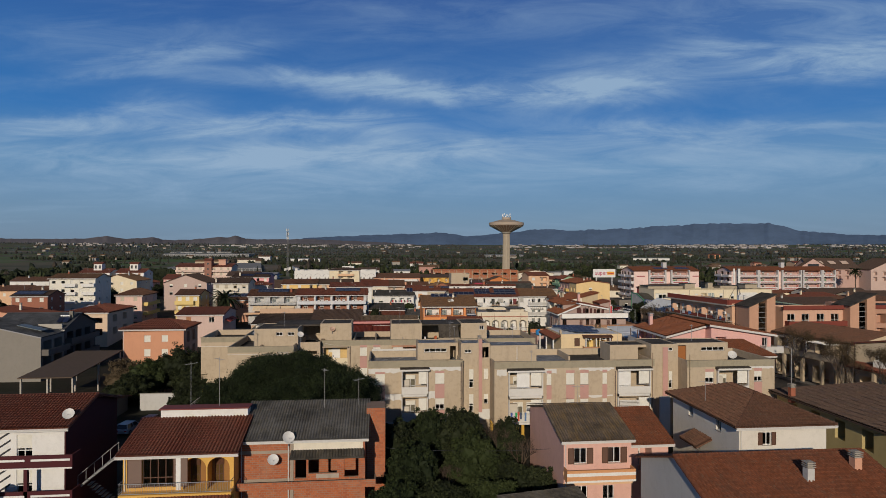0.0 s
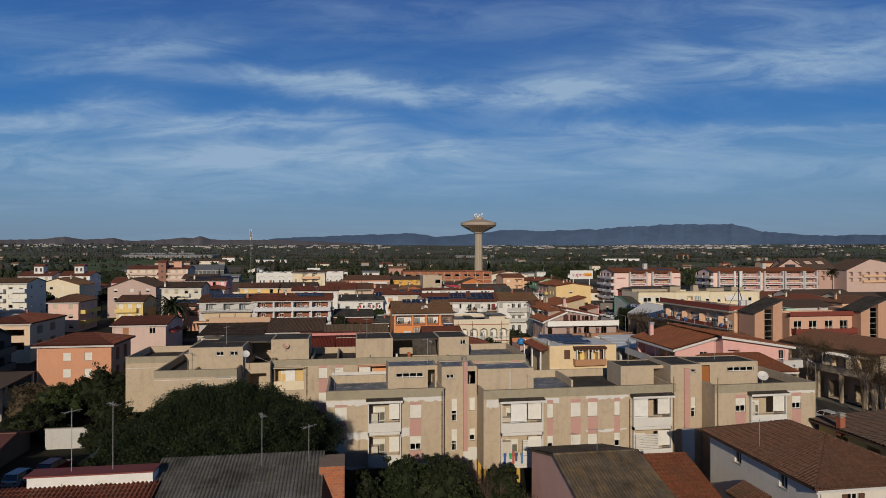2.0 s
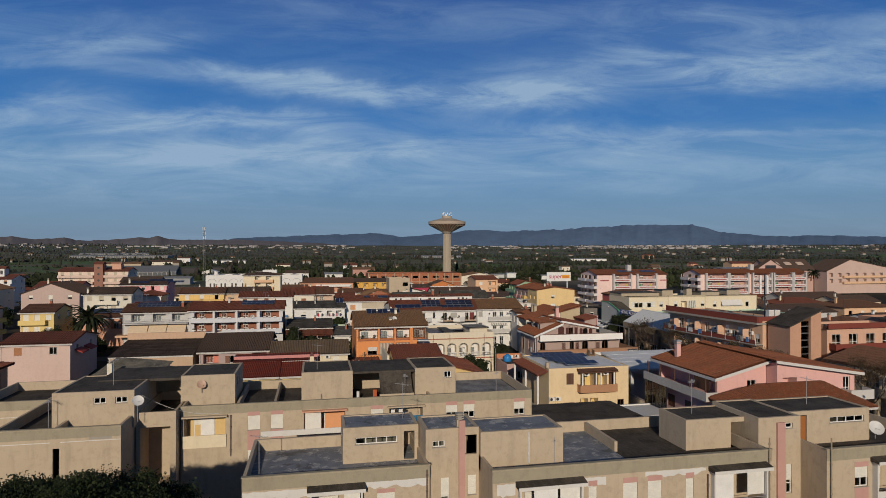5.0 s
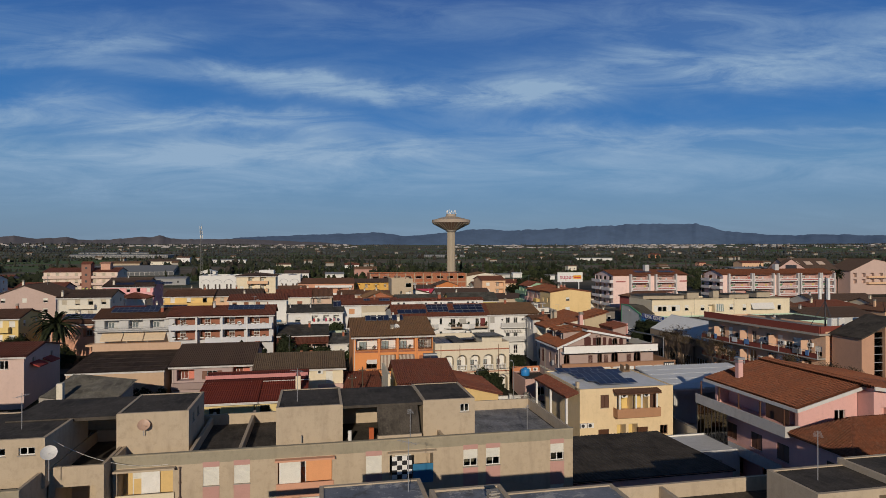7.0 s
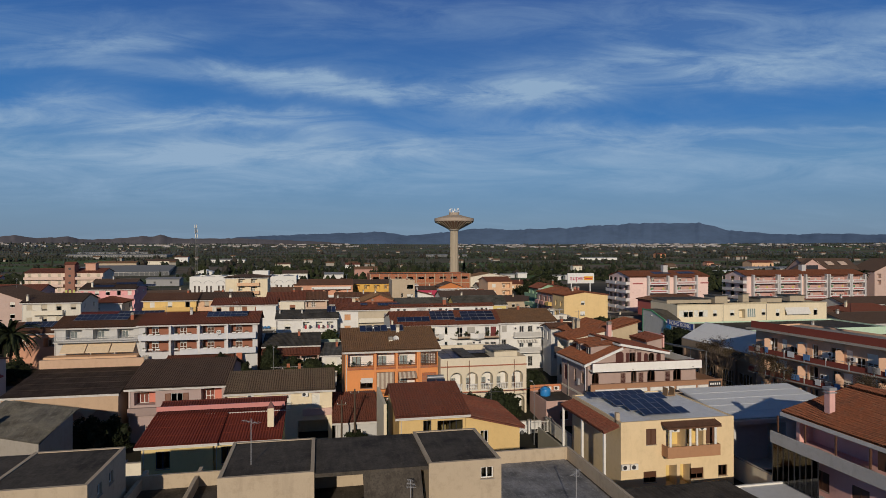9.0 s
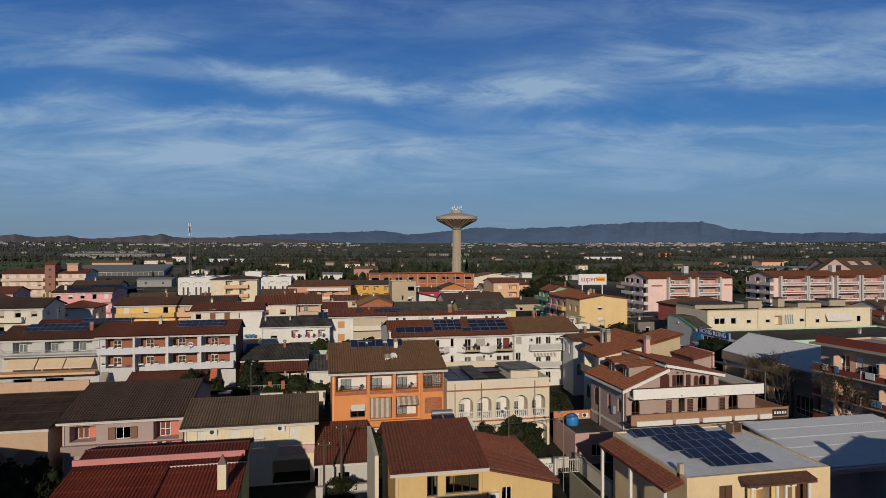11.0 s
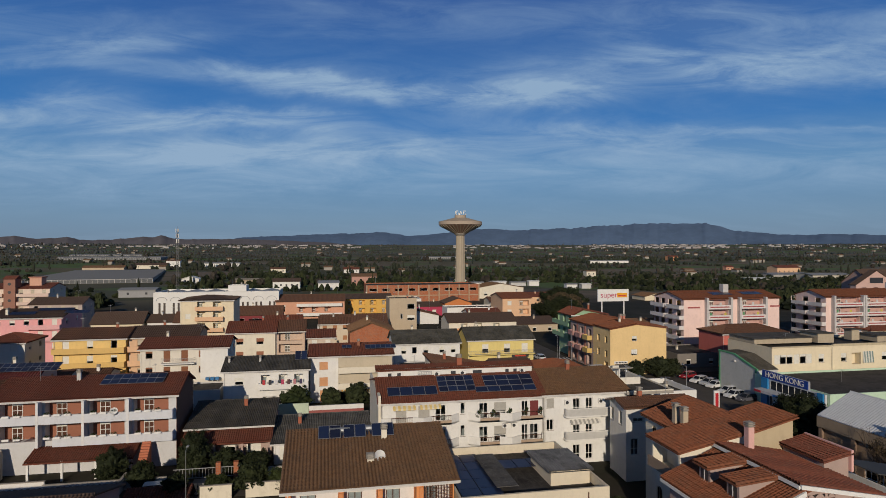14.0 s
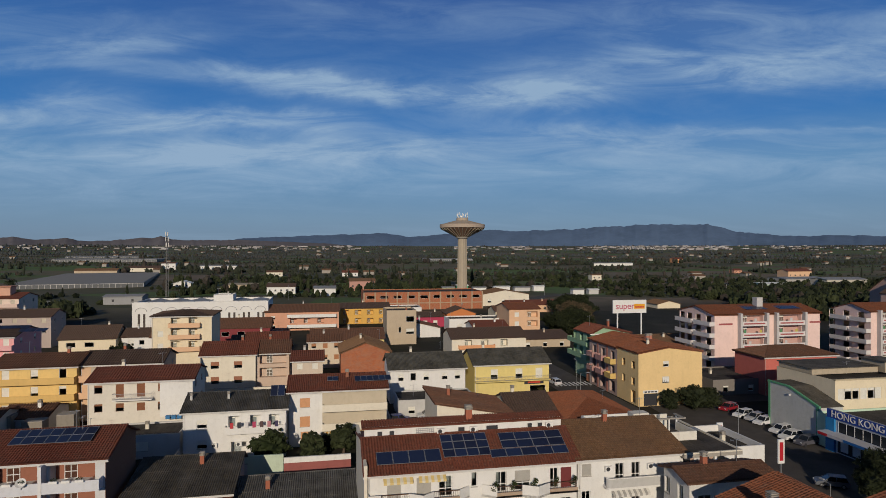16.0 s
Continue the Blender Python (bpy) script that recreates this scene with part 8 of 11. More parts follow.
for k in range(9):
    part("lath", Geo().box(16.6, 19.3, -0.44, -0.425, 4.15 + k * 0.18, 4.29 + k * 0.18), M_PATCH, h)
    part("lath", Geo().box(4.1, 6.15, -0.44, -0.425, 4.15 + k * 0.18, 4.29 + k * 0.18), M_SHUT, h)
patch(h, 0.3, 1.6, 9.1, 9.95)
patch(h, 6.4, 8.2, 9.3, 9.95)
patch(h, 11.2, 16.0, 9.6, 10.0)
patch(h, 11.2, 15.8, 6.1, 6.4)
pipe(h, 16.1, 2.6, 9.5)
pipe(h, 21.2, 3.0, 11.8, m=plain((0.30, 0.22, 0.15), 0.7))
pilotis(h, 0, 21.5, 0, 10, 7)
part("roof_divider", Geo().box(11.2, 11.45, 4.5, 9.97, 9.95, 10.75), M_BETON, h)
part("roof_membrane", Geo().box(0.3, 11.2, 0.3, 9.9, 9.96, 9.985), M_MEMB, h)
# washing on the lower balcony
for k, c in enumerate(((0.05, 0.10, 0.35), (0.6, 0.6, 0.6), (0.03, 0.35, 0.12), (0.5, 0.1, 0.06), (0.08, 0.1, 0.16), (0.6, 0.58, 0.5), (0.1, 0.2, 0.4))):
    part("washing", Geo().box(2.0 + k * 0.3, 2.24 + k * 0.3, -0.62 - 0.02 * k, -0.6 - 0.02 * k, 3.4 + 0.25 * (k % 3), 4.5 + 0.12 * (k % 2)), plain(c, 0.9), h, "washing hung over the parapet")

# roof houses of the front block
h = house("beige roof house with a membrane roof and strip window", 4.8, 10.4, 83, 86.6, 12.45, "flat", 0.12, s=row((0.9,), 11.3, 3.1, 0.5, "gl") + row((4.5,), 10.0, 0.8, 2.1, "ho"), z0=9.8, roof_mat=M_MEMB, over=0, **APT)
h = house("beige roof house with a grey membrane roof", 14.4, 20.7, 80, 83.7, 12.45, "flat", 0.12, z0=9.8, roof_mat=M_MEMB, over=0, **APT)
pipe(h, 3.6, 10.2, 12.4, m=M_PATCH)
h = house("beige roof house with a dark felt roof", 31.2, 37.6, 80.6, 84.4, 12.2, "flat", 0.12, s=row((4.0,), 9.95, 2.6, 2.0, "ga"), z0=9.8, roof_mat=M_BITUM, **APT)
h = house("beige stair tower with a wooden roof door", 36.4, 40.2, 79, 84.6, 12.5, "flat", 0.12, s=row((2.5,), 6.6, 0.5, 2.3, "sh") + row((2.0,), 11.7, 1.1, 0.4, "gl"), z0=0, roof_mat=M_BITUM, **APT)
part("pink_rib", Geo().box(1.6, 2.3, -0.15, 0, 2.8, 12.2), M_STRIP, h)
part("low_wall", Geo().box(0.2, 1.6, -2.2, -1.9, 0, 6.0), M_PATCH, h, "patched grey side wall")
h = house("beige roof house with a strip window", 40.3, 48.2, 80.4, 84.6, 12.4, "flat", 0.12, s=row((4.0,), 11.4, 3.4, 0.5, "gl") + row((0.6,), 10.0, 1.2, 2.2, "ho"), z0=9.6, roof_mat=M_BITUM, **APT)
part("wooden_door", Geo().box(0.65, 1.75, 0.1, 0.16, 10.0, 12.1), plain((0.33, 0.12, 0.03), 0.7), h)

# front block, east part
h = house("beige concrete flats with a furnished loggia", 40.2, 52.5, 76.5, 86.2, 9.75, "flat", 1.0, s=row((2.5,), 7.75, 1.2, 1.5, "sh") + row((9.4,), 7.85, 1.1, 1.4, "sh") + row((4.2,), 6.4, 4.1, 3.1, "lb") + row((2.5,), 4.4, 1.2, 1.5, "sh") + row((9.4,), 4.4, 1.1, 1.5, "sd"), z0=0, roof_mat=M_BITUM, **APT)
strip(h, 2.5, 3.7, 2.8, 9.7, ((4.4, 5.9), (7.75, 9.25)))
strip(h, 9.4, 10.5, 2.8, 9.7, ((4.4, 5.9), (7.85, 9.25)))
loggia_front(h, 4.2, 8.3, 6.45, 9.5)
patch(h, 8.5, 12.2, 9.6, 10.05)
pipe(h, 0.3, 0.2, 11.6, m=plain((0.30, 0.24, 0.16), 0.7))
part("roof_divider", Geo().box(8.6, 8.85, 5.5, 11.2, 9.8, 10.7), M_BETON, h)
block("yard_wall", "grey concrete yard wall beside the street", "wall", [(52.6, 63, 80.5, 80.8, 0, 2.6), (60, 60.3, 62, 80.4, 0, 1.8)], M_CONC)

# back block
h = house("beige concrete flats with coloured loggias and washing", -9.9, 25.8, 100.5, 111.2, 9.5, "flat", 1.0, s=row((6.2, 8.4), 7.9, 1.15, 1.4, "sd") + row((18.3,), 7.9, 1.25, 1.4, "sd") + row((26.2, 28.1, 33.7), 7.9, 1.2, 1.4, "sh") + row((0.3,), 6.7, 3.8, 2.75, "lb") + row((11.6,), 6.7, 4.1, 2.75, "lb") + row((20.2,), 6.7, 3.5, 2.75, "lb") + row((6.2, 8.4, 18.3, 26.2, 28.1, 33.7), 4.5, 1.2, 1.4, "sd"), e=row((3, 8), 7.9, 1.1, 1.4, "sd"), z0=0, roof_mat=M_BITUM, **APT)
for u, w_ in ((6.2, 1.15), (8.4, 1.15), (18.3, 1.25), (26.2, 1.2), (28.1, 1.2), (33.7, 1.2)):
    strip(h, u, u + w_, 0.4, 9.75, ((4.5, 5.9), (7.9, 9.3)))
for (a, b), c in zip(((0.3, 4.1), (11.6, 15.7), (20.2, 23.7)), (CREAM, SALMON, TAN)):
    part("parapet", Geo().box(a - 0.1, b + 0.1, -0.14, -0.02, 6.45, 7.65), plaster(c), h)
    part("lining", Geo().box(a + 0.02, b - 0.02, 1.4, 1.47, 6.75, 9.4), plaster(YELLOW if c is CREAM else ORANGE if c is SALMON else TAN), h)
    part("canopy", Geo().box(a - 0.2, b + 0.2, -0.5, 0.0, 9.42, 9.56), plaster(SALMON if c is SALMON else TAN), h)
part("roller_shutter", Geo().box(11.7, 13.3, 0.1, 0.14, 6.75, 9.4), M_SHUT, h)
part("white_door", Geo().box(1.6, 2.9, 1.3, 1.36, 6.75, 9.0), M_WHITE, h)
for k in range(4):
    for j in range(5):
        if (k + j) % 2 == 0:
            part("checked_cloth", Geo().box(20.35 + k * 0.4, 20.75 + k * 0.4, -0.2, -0.185, 7.4 + j * 0.36, 7.76 + j * 0.36), M_WHITE, h, "black and white checked cloth on a line")
part("dark_cloth", Geo().box(20.33, 21.97, -0.182, -0.175, 7.4, 9.2), plain((0.02, 0.02, 0.022), 0.9), h)
part("blue_cloth", Geo().box(22.0, 23.65, -0.22, -0.2, 7.0, 8.5), plain((0.03, 0.16, 0.30), 0.9), h, "blue cloth on a line")
pipe(h, 4.6, 5.5, 9.4)
for x in (5.0, 8.6, 24.5):
    part("roof_divider", Geo().box(x, x + 0.25, 0.3, 12.2, 9.55, 10.3), M_BETON, h)
part("roof_membrane", Geo().box(27.6, 35.3, 0.6, 12.1, 9.56, 9.585), cement_mat((0.24, 0.24, 0.25), (0.34, 0.33, 0.32)), h, "patched pale grey roof membrane")
h = house("beige roof house on the flat roof", 1.4, 6.7, 103, 109.5, 12.75, "flat", 0.1, z0=9.4, roof_mat=M_BITUM, **APT)
pipe(h, 2.0, 10.0, 10.6, -0.3, M_CONC)
h = house("beige roof house with a small window", 13.4, 17.9, 103, 109.5, 12.75, "flat", 0.1, s=row((3.2,), 11.7, 0.8, 0.7, "gl"), z0=9.4, roof_mat=M_BITUM, **APT)
sl = thing("roof_canopy", "dark felt canopy sloping between two roof houses", "canopy", 6.7, 103, 0)
part("roof_slab", Geo().box(0.02, 6.68, 0.0, 6.5, 12.5, 12.72), M_BITUM, sl)
part("felt_slope", Geo().prism([(-1.6, 10.6), (0.1, 12.72), (0.3, 12.5), (-1.3, 10.4)], "x", 2.8, 6.2), M_BITUM, sl)
part("kerb", Geo().box(2.7, 6.3, -1.75, -1.45, 9.55, 10.6), M_BETON, sl)
part("back_wall", Geo().box(0.02, 6.68, 6.0, 6.3, 9.5, 12.5), M_BETON, sl)
part("gas_bottle", Geo().tube((0.6, 0.6, 9.5), (0.6, 0.6, 10.5), 0.16, n=10), M_WHITE, sl)
part("orange_crate", Geo().box(2.2, 2.6, 0.5, 0.9, 9.5, 10.6), plain((0.45, 0.1, 0.03), 0.7), sl)
h = house("beige roof house with a white line and rusty dish", -10.4, -5.2, 103, 109.5, 12.9, "flat", 0.1, e=row((1.5, 3.4), 11.7, 0.7, 0.7, "gl"), z0=9.4, roof_mat=M_BITUM, **APT)
sl = thing("roof_canopy", "felt-covered slab over an open roof terrace", "canopy", -18, 103, 0)
part("roof_slab", Geo().box(0.02, 7.58, 0, 6.5, 12.6, 12.85), M_BITUM, sl)
part("back_wall", Geo().box(0.02, 7.58, 6.0, 6.3, 9.5, 12.6), M_BETON, sl)
dish(-8.4, 102.75, 11.6, 0.45, 15, 0.5, (0.5, 0.33, 0.24))

# west wing on yellow columns
h = house("blank beige concrete wing raised on yellow columns", -23.5, -13.6, 95, 108, 9.5, "flat", 1.0, s=row((4.6,), 6.0, 0.5, 2.8, "ho"), z0=2.75, roof_mat=M_BITUM, **APT)
pilotis(h, 0, 9.9, 0, 13, 4)
part("ledge", Geo().box(0, 4.4, -0.03, 0, 9.3, 9.36), M_PATCH, h)
part("ledge", Geo().box(5.2, 9.9, -0.03, 0, 9.3, 9.36), M_PATCH, h)
part("broken_plaster", Geo().box(7.4, 9.2, -0.008, 0, 9.42, 9.62), M_CONC, h)
part("roof_divider", Geo().box(4.4, 4.65, 0.3, 12.5, 9.55, 10.35), M_BETON, h)
h = house("blank beige concrete wing raised on yellow columns", -30.6, -23.6, 106, 116, 9.5, "flat", 1.0, z0=2.75, roof_mat=M_BITUM, **APT)
pilotis(h, 0, 7, 0, 10, 3)
part("ledge", Geo().box(0, 6.9, -0.03, 0, 8.9, 8.96), M_PATCH, h)
h = house("beige link between the wings with a dark recess", -13.5, -10.0, 99, 108, 9.5, "flat", 1.0, s=row((0.4,), 3.5, 2.6, 5.6, "ga"), z0=0, roof_mat=M_BITUM, **APT)
h = house("beige roof house with two small windows", -20.2, -13.4, 98.2, 106, 12.7, "flat", 0.12, s=row((3.4, 5.2), 11.7, 1.0, 0.55, "gl"), z0=9.4, roof_mat=M_BITUM, **APT)
dish(-13.0, 97.8, 10.3, 0.5, 20, 1.6)
for x, y, z in ((-1, 82, 9.9), (9.5, 85, 12.5), (20, 80, 9.9), (33, 82.5, 12.3), (44, 82.5, 12.5), (-16, 101, 12.8), (3, 105, 12.8), (22, 101.2, 9.5), (12, 101, 9.5), (-20, 97, 9.6)):
    aerial(x, y, z, rnd.uniform(1.8, 3.4))
dish(48.9, 80.5, 9.8, 0.6, -20, 0.9)
# the weathered concrete parapets along the tops of the blocks
M_PARAPET = plaster((0.33, 0.29, 0.21), 0.9)
for o in [o for o in scene.objects if o.get("label", "").startswith(("beige concrete flats", "blank beige concrete wing"))]:
    vs = [v.co for c in o.children if c.name.startswith("wall") for v in c.data.vertices]
    L, D, zt = max(v.x for v in vs), max(v.y for v in vs), max(v.z for v in vs)
    part("parapet_band", Geo().box(-0.012, L + 0.012, -0.014, -0.002, zt + 0.12, zt + 0.93), M_PARAPET, o, "weathered grey concrete parapet")
    part("coping", Geo().box(-0.06, L + 0.06, -0.06, 0.26, zt + 0.97, zt + 1.04), M_PARAPET, o)

# a low dark-roofed hall between the back block and the cream house
h = house("low garage hall with a dark felt roof and pink end wall", 27.0, 43, 103, 116, 4.6, "ss", 0.3, PINK, style="ribfar", roof_mat=M_BITUM, over=0.2)
h = house("small outbuilding with a white roof", 43.6, 50.0, 111, 117, 3.6, "flat", 0.2, WHITE, roof_mat=plain((0.6, 0.6, 0.6), 0.6), s=row((0.8,), 0.1, 3.4, 2.6, "ga"))

# ---- fuller detail: the white row, the long white house, the street ----


def find(label):
    return next(o for o in scene.objects if o.get("label", "").startswith(label))


h = find("white row house")
for x in (5.9, 11.4, 16.9):
    part("pier", Geo().box(x + 0.12, x + 0.42, -1.36, -0.003, 3.8, 9.7), plaster((0.66, 0.65, 0.64)), h)
for a, b in ((0.6, 5.6), (6.6, 11.2), (12.2, 16.7), (17.7, 22.4)):
    for z in (7.95, 4.95):
        planters(h, [a + 0.4, a + 1.6, a + 2.9], z, -1.3)
part("east_gable", Geo().box(23.0, 23.06, 0, 10.5, 0, 9.9), plaster((0.16, 0.085, 0.06)), h, "bare dark brown gable wall")
part("east_gable", Geo().prism([(0, 9.9), (10.5, 9.9), (6.3, 11.5)], "x", 23.0, 23.06), plaster((0.16, 0.085, 0.06)), h)
g = Geo()
sheet(g, (5.5, -3.6, 2.5), (18.5, -3.6, 2.5), (18.5, -0.02, 3.5), (5.5, -0.02, 3.5), **TILE_NEAR)
part("porch_roof", g, tile_mat(T_RED), h)
for x in (5.8, 9.8, 13.8, 18.0):
    part("porch_post", Geo().box(x, x + 0.25, -3.4, -3.15, 0, 2.6), M_WHITE, h)
for x0, n, sg in ((1.0, 14, 1), (19.0, 14, 1)):
    tone = plaster((0.45, 0.16, 0.09)) if x0 > 5 else M_CONC
    st = part("outside_stair", Geo().box(x0, x0 + 1.1, -1.4, -1.1, 0, 3.9), tone, h, "outside stair up to the first floor")
    for k in range(1, n):
        part("step", Geo().box(x0, x0 + 1.1, -1.4 - 0.3 * k, -1.1 - 0.3 * k, 0, 3.9 - 0.27 * k), tone, st)
panels(-17.2, 197.6, 10.8, 7, 2, 1.15, 1.5, 14.5, "blue solar panels on a brown tiled roof")
dish(-14.1, 193.6, 7.8, 0.5, 10, 0.4)
for x in (-25.6, -10.6):
    aerial(x, 200, 11.3, 2)

h = find("stone-faced house")
for a, b in ((1.6, 6.0), (6.2, 10.4), (10.6, 15.0)):
    awning(h, a, b, 6.3, 1.8, 1.4, -0.05, (0.66, 0.52, 0.36))
balcony(h, 0.3, 15.6, 6.9, 1.6, "rail", GREYW)
part("slab", Geo().box(-1, 15.8, -2.6, -0.003, 3.7, 4.1), plaster(PEACH), h)
panels(-42.9, 198.6, 10.5, 9, 2, 1.1, 1.5, 17, "blue solar panels on a brown tiled roof")
panels(-56.0, 206.6, 8.4, 8, 2, 1.1, 1.5, 17, "blue solar panels on a brown tiled roof")
chimney(h, 13.5, 3.0, 10.4, 1.2, 0.6, (0.35, 0.12, 0.07))

h = find("low house under a dark corrugated")
g = Geo()
sheet(g, (-0.3, -3.0, 3.0), (11.8, -3.0, 3.0), (11.8, -0.02, 4.1), (-0.3, -0.02, 4.1), **TILE_NEAR)
part("porch_roof", g, tile_mat(T_RED), h)
for x in (0.1, 3.9, 7.6, 11.2):
    part("porch_post", Geo().box(x, x + 0.3, -2.8, -2.5, 0, 3.0), plaster(MAUVE), h)
g = Geo()
for k in range(28):
    g.box(0.3 + 0.4 * k, 0.34 + 0.4 * k, -8.0, -7.96, 0.4, 1.6)
g.box(0, 11.5, -8.02, -7.94, 0.3, 0.4)
g.box(0, 11.5, -8.02, -7.94, 1.5, 1.58)
part("fence", g, M_GREYM, h, "grey steel garden fence")
for x in (5.2, 7.4):
    part("gate_pillar", Geo().box(x, x + 0.6, -8.3, -7.7, 0, 2.2), brick_mat(), h)

h = find("white house with a dark corrugated roof and hung")
for k, c in enumerate(((0.45, 0.05, 0.06), (0.05, 0.05, 0.06), (0.62, 0.6, 0.6), (0.42, 0.06, 0.12), (0.1, 0.06, 0.06), (0.45, 0.2, 0.22), (0.06, 0.05, 0.1))):
    part("washing", Geo().box(7.0 + 1.1 * k, 7.5 + 1.1 * k, -1.2, -1.17, 5.0, 5.9), plain(c, 0.9), h, "washing on a line")
for x in (4.6, 8.2):
    ac_unit(h, x, 2.0)
panels(8.0, 225.0, 8.6, 2, 1, 1.1, 2.0, 45, "two solar collectors standing on a roof")
for x in (0.6, 6.2):
    chimney(h, x, 3.2, 8.6, 0.7, 0.35, GREYW)

h = find("white and beige house")
part("beige_front", Geo().box(5.4, 16.0, -0.02, -0.003, 0, 9.0), plaster((0.52, 0.45, 0.34)), h)
awning(h, 6.0, 14.5, 2.6, 0.9, 0.4, -0.03, (0.62, 0.36, 0.10), (0.66, 0.60, 0.45))
panels(21.6, 227.6, 9.8, 6, 1, 1.0, 2.0, 13)
panels(17.0, 228.4, 9.9, 2, 1, 0.9, 1.6, 13)
chimney(h, 9.6, 4.4, 10.2, 0.9, 0.5, (0.3, 0.13, 0.08))

block("yard_wall", "rendered garden wall painted pale green", "wall", [(6.0, 11.25, 206.0, 206.3, 2.3, 5.5)], plaster((0.50, 0.58, 0.45), 0.6))
w = block("yard_wall", "rendered garden wall with a dull red base and white top", "wall", [(11.3, 20.0, 206.0, 206.3, 4.3, 5.0)], plaster(WHITE, 0.6))
part("red_base", Geo().box(11.3, 20.0, 206.0, 206.3, 2.3, 4.3), plaster((0.30, 0.10, 0.09), 0.6), w)
tree(8.5, 219, 4.6, 2.6, L_CITRUS, "clipped dark green yard tree", seed=31, clumps=60, per=70, size=0.13)
tree(14.6, 218, 4.4, 2.0, L_DARK, "small orange tree in a yard", seed=32, clumps=50, per=60, size=0.13)
tree(19.5, 221.5, 4.2, 1.8, L_DARK, "small orange tree in a yard", seed=33, clumps=50, per=60, size=0.13)

# the long white house
h = find("long white house with a red tiled")
part("gable_wall", Geo().box(-0.35, -0.02, -0.6, 14, 0, 10.8), plaster(PALE), h)
part("attic_wall", Geo().box(0, 22.3, 4.4, 4.65, 9.9, 13.2), plaster(WHITE), h)
g = Geo()
sheet(g, (-0.3, 4.1, 13.1), (22.5, 4.1, 13.1), (22.5, 5.6, 13.5), (-0.3, 5.6, 13.5), **TILE_NEAR)
part("attic_roof", g, tile_mat(T_RED), h)
for x, w in ((1.3, 0.7), (2.6, 0.7), (10.2, 0.9), (13.4, 1.5), (18.2, 0.7), (19.4, 0.7)):
    f = part("attic_window", Geo().box(x, x + w, 4.33, 4.397, 11.9, 12.75), M_FRAME, h)
    part("attic_pane", Geo().box(x + 0.1, x + w - 0.1, 4.3, 4.33, 12.0, 12.65), M_DARKM, f)
g = Geo()
for k in range(9):
    g.box(5.6 + 0.24 * k, 5.64 + 0.24 * k, 4.3, 4.39, 11.9, 12.75)
for k in range(5):
    g.box(5.6, 7.56, 4.31, 4.38, 11.9 + 0.2 * k, 11.95 + 0.2 * k)
part("attic_grille", g, M_GREYM, h)
for x in (8.3, 12.0, 20.8):
    ac_unit(h, x, 12.1, 4.38)
panels(21.7, 185.5, 10.25, 4, 1, 1.65, 1.7, 27, "dark solar panels on a red tiled roof")
panels(28.7, 185.9, 10.45, 4, 3, 1.25, 1.05, 27, "black solar panels on a red tiled roof")
panels(33.7, 185.5, 10.25, 5, 1, 1.7, 1.1, 27, "dark blue solar panels on a red tiled roof")
panels(35.2, 186.55, 10.8, 4, 2, 1.75, 1.1, 27, "dark blue solar panels on a red tiled roof")
chimney(h, 11.6, 5.0, 13.0, 1.4, 0.7, (0.36, 0.12, 0.07))
for a, b in ((1.6, 4.6), (5.2, 8.0)):
    awning(h, a, b, 9.2, 0.5, 0.3, -0.02, (0.66, 0.5, 0.2), (0.66, 0.62, 0.5))
for k, x in enumerate((12.9, 14.9, 17.2, 19.6, 21.6)):
    V, F = leaves([(x, -0.8, 7.7), (x + 0.2, -0.8, 8.1)], [0.35, 0.3], 70, 0.1, 40 + k)
    part("pot_plant", leaf_mesh("pot_plant", V, F, L_CITRUS), None, h, "bushy pot plant on the balcony")
for x in (16.9, 18.2):
    ac_unit(h, x, 5.6)
h = find("long white house end")
for x in (3.4, 8.4):
    ac_unit(h, x, 8.3)
for z in (1.0, 4.0, 6.6):
    part("downpipe", Geo().tube((0.1, -0.08, z), (0.1, -0.08, z + 3.0), 0.05, n=6), M_FASCIA, h)
awning(h, 3.8, 8.2, 6.1, 0.5, 0.35, -0.02, (0.35, 0.34, 0.32), (0.66, 0.64, 0.6))
t = thing("roof_terrace", "flat concrete terrace roof with a white penthouse wall, posts and rails", "terrace", 55.2, 184.1, 0)
part("roof_slab", Geo().box(0, 7.2, 0, 14, 9.35, 9.75), M_CONC, t)
part("kerb", Geo().box(7.0, 7.2, 0, 14, 9.75, 9.9).box(0, 7.0, 0, 0.2, 9.75, 9.9), plaster(PALE, 0.8), t)
part("bitumen", Geo().box(0.1, 6.9, 0.3, 13.8, 9.75, 9.77), M_BITUM, t)
part("penthouse_wall", Geo().box(0.3, 4.6, 4.6, 4.8, 9.77, 10.8).box(4.4, 4.6, 4.8, 8.5, 9.77, 10.8), plaster((0.70, 0.66, 0.58), 0.6), t, "low white terrace wall")
part("penthouse_wall", Geo().box(0.2, 3.4, 9.0, 9.2, 9.77, 11.7).box(0.2, 2.4, 11.5, 13.0, 9.77, 11.2), plaster((0.70, 0.66, 0.58), 0.6), t, "low white terrace wall")
for x, y in ((0.4, 7.0), (2.4, 7.0), (4.4, 8.6), (2.4, 9.1)):
    part("post", Geo().box(x, x + 0.18, y, y + 0.18, 9.77, 11.6), plaster(WHITE), t)
part("pergola_beam", Geo().box(0.3, 4.7, 6.95, 7.25, 11.6, 11.75).box(4.3, 4.6, 7.0, 9.0, 11.6, 11.75), M_CONC, t)
part("flue", Geo().tube((1.9, 8.3, 9.77), (1.9, 8.3, 11.9), 0.1, n=8), M_STEEL, t)
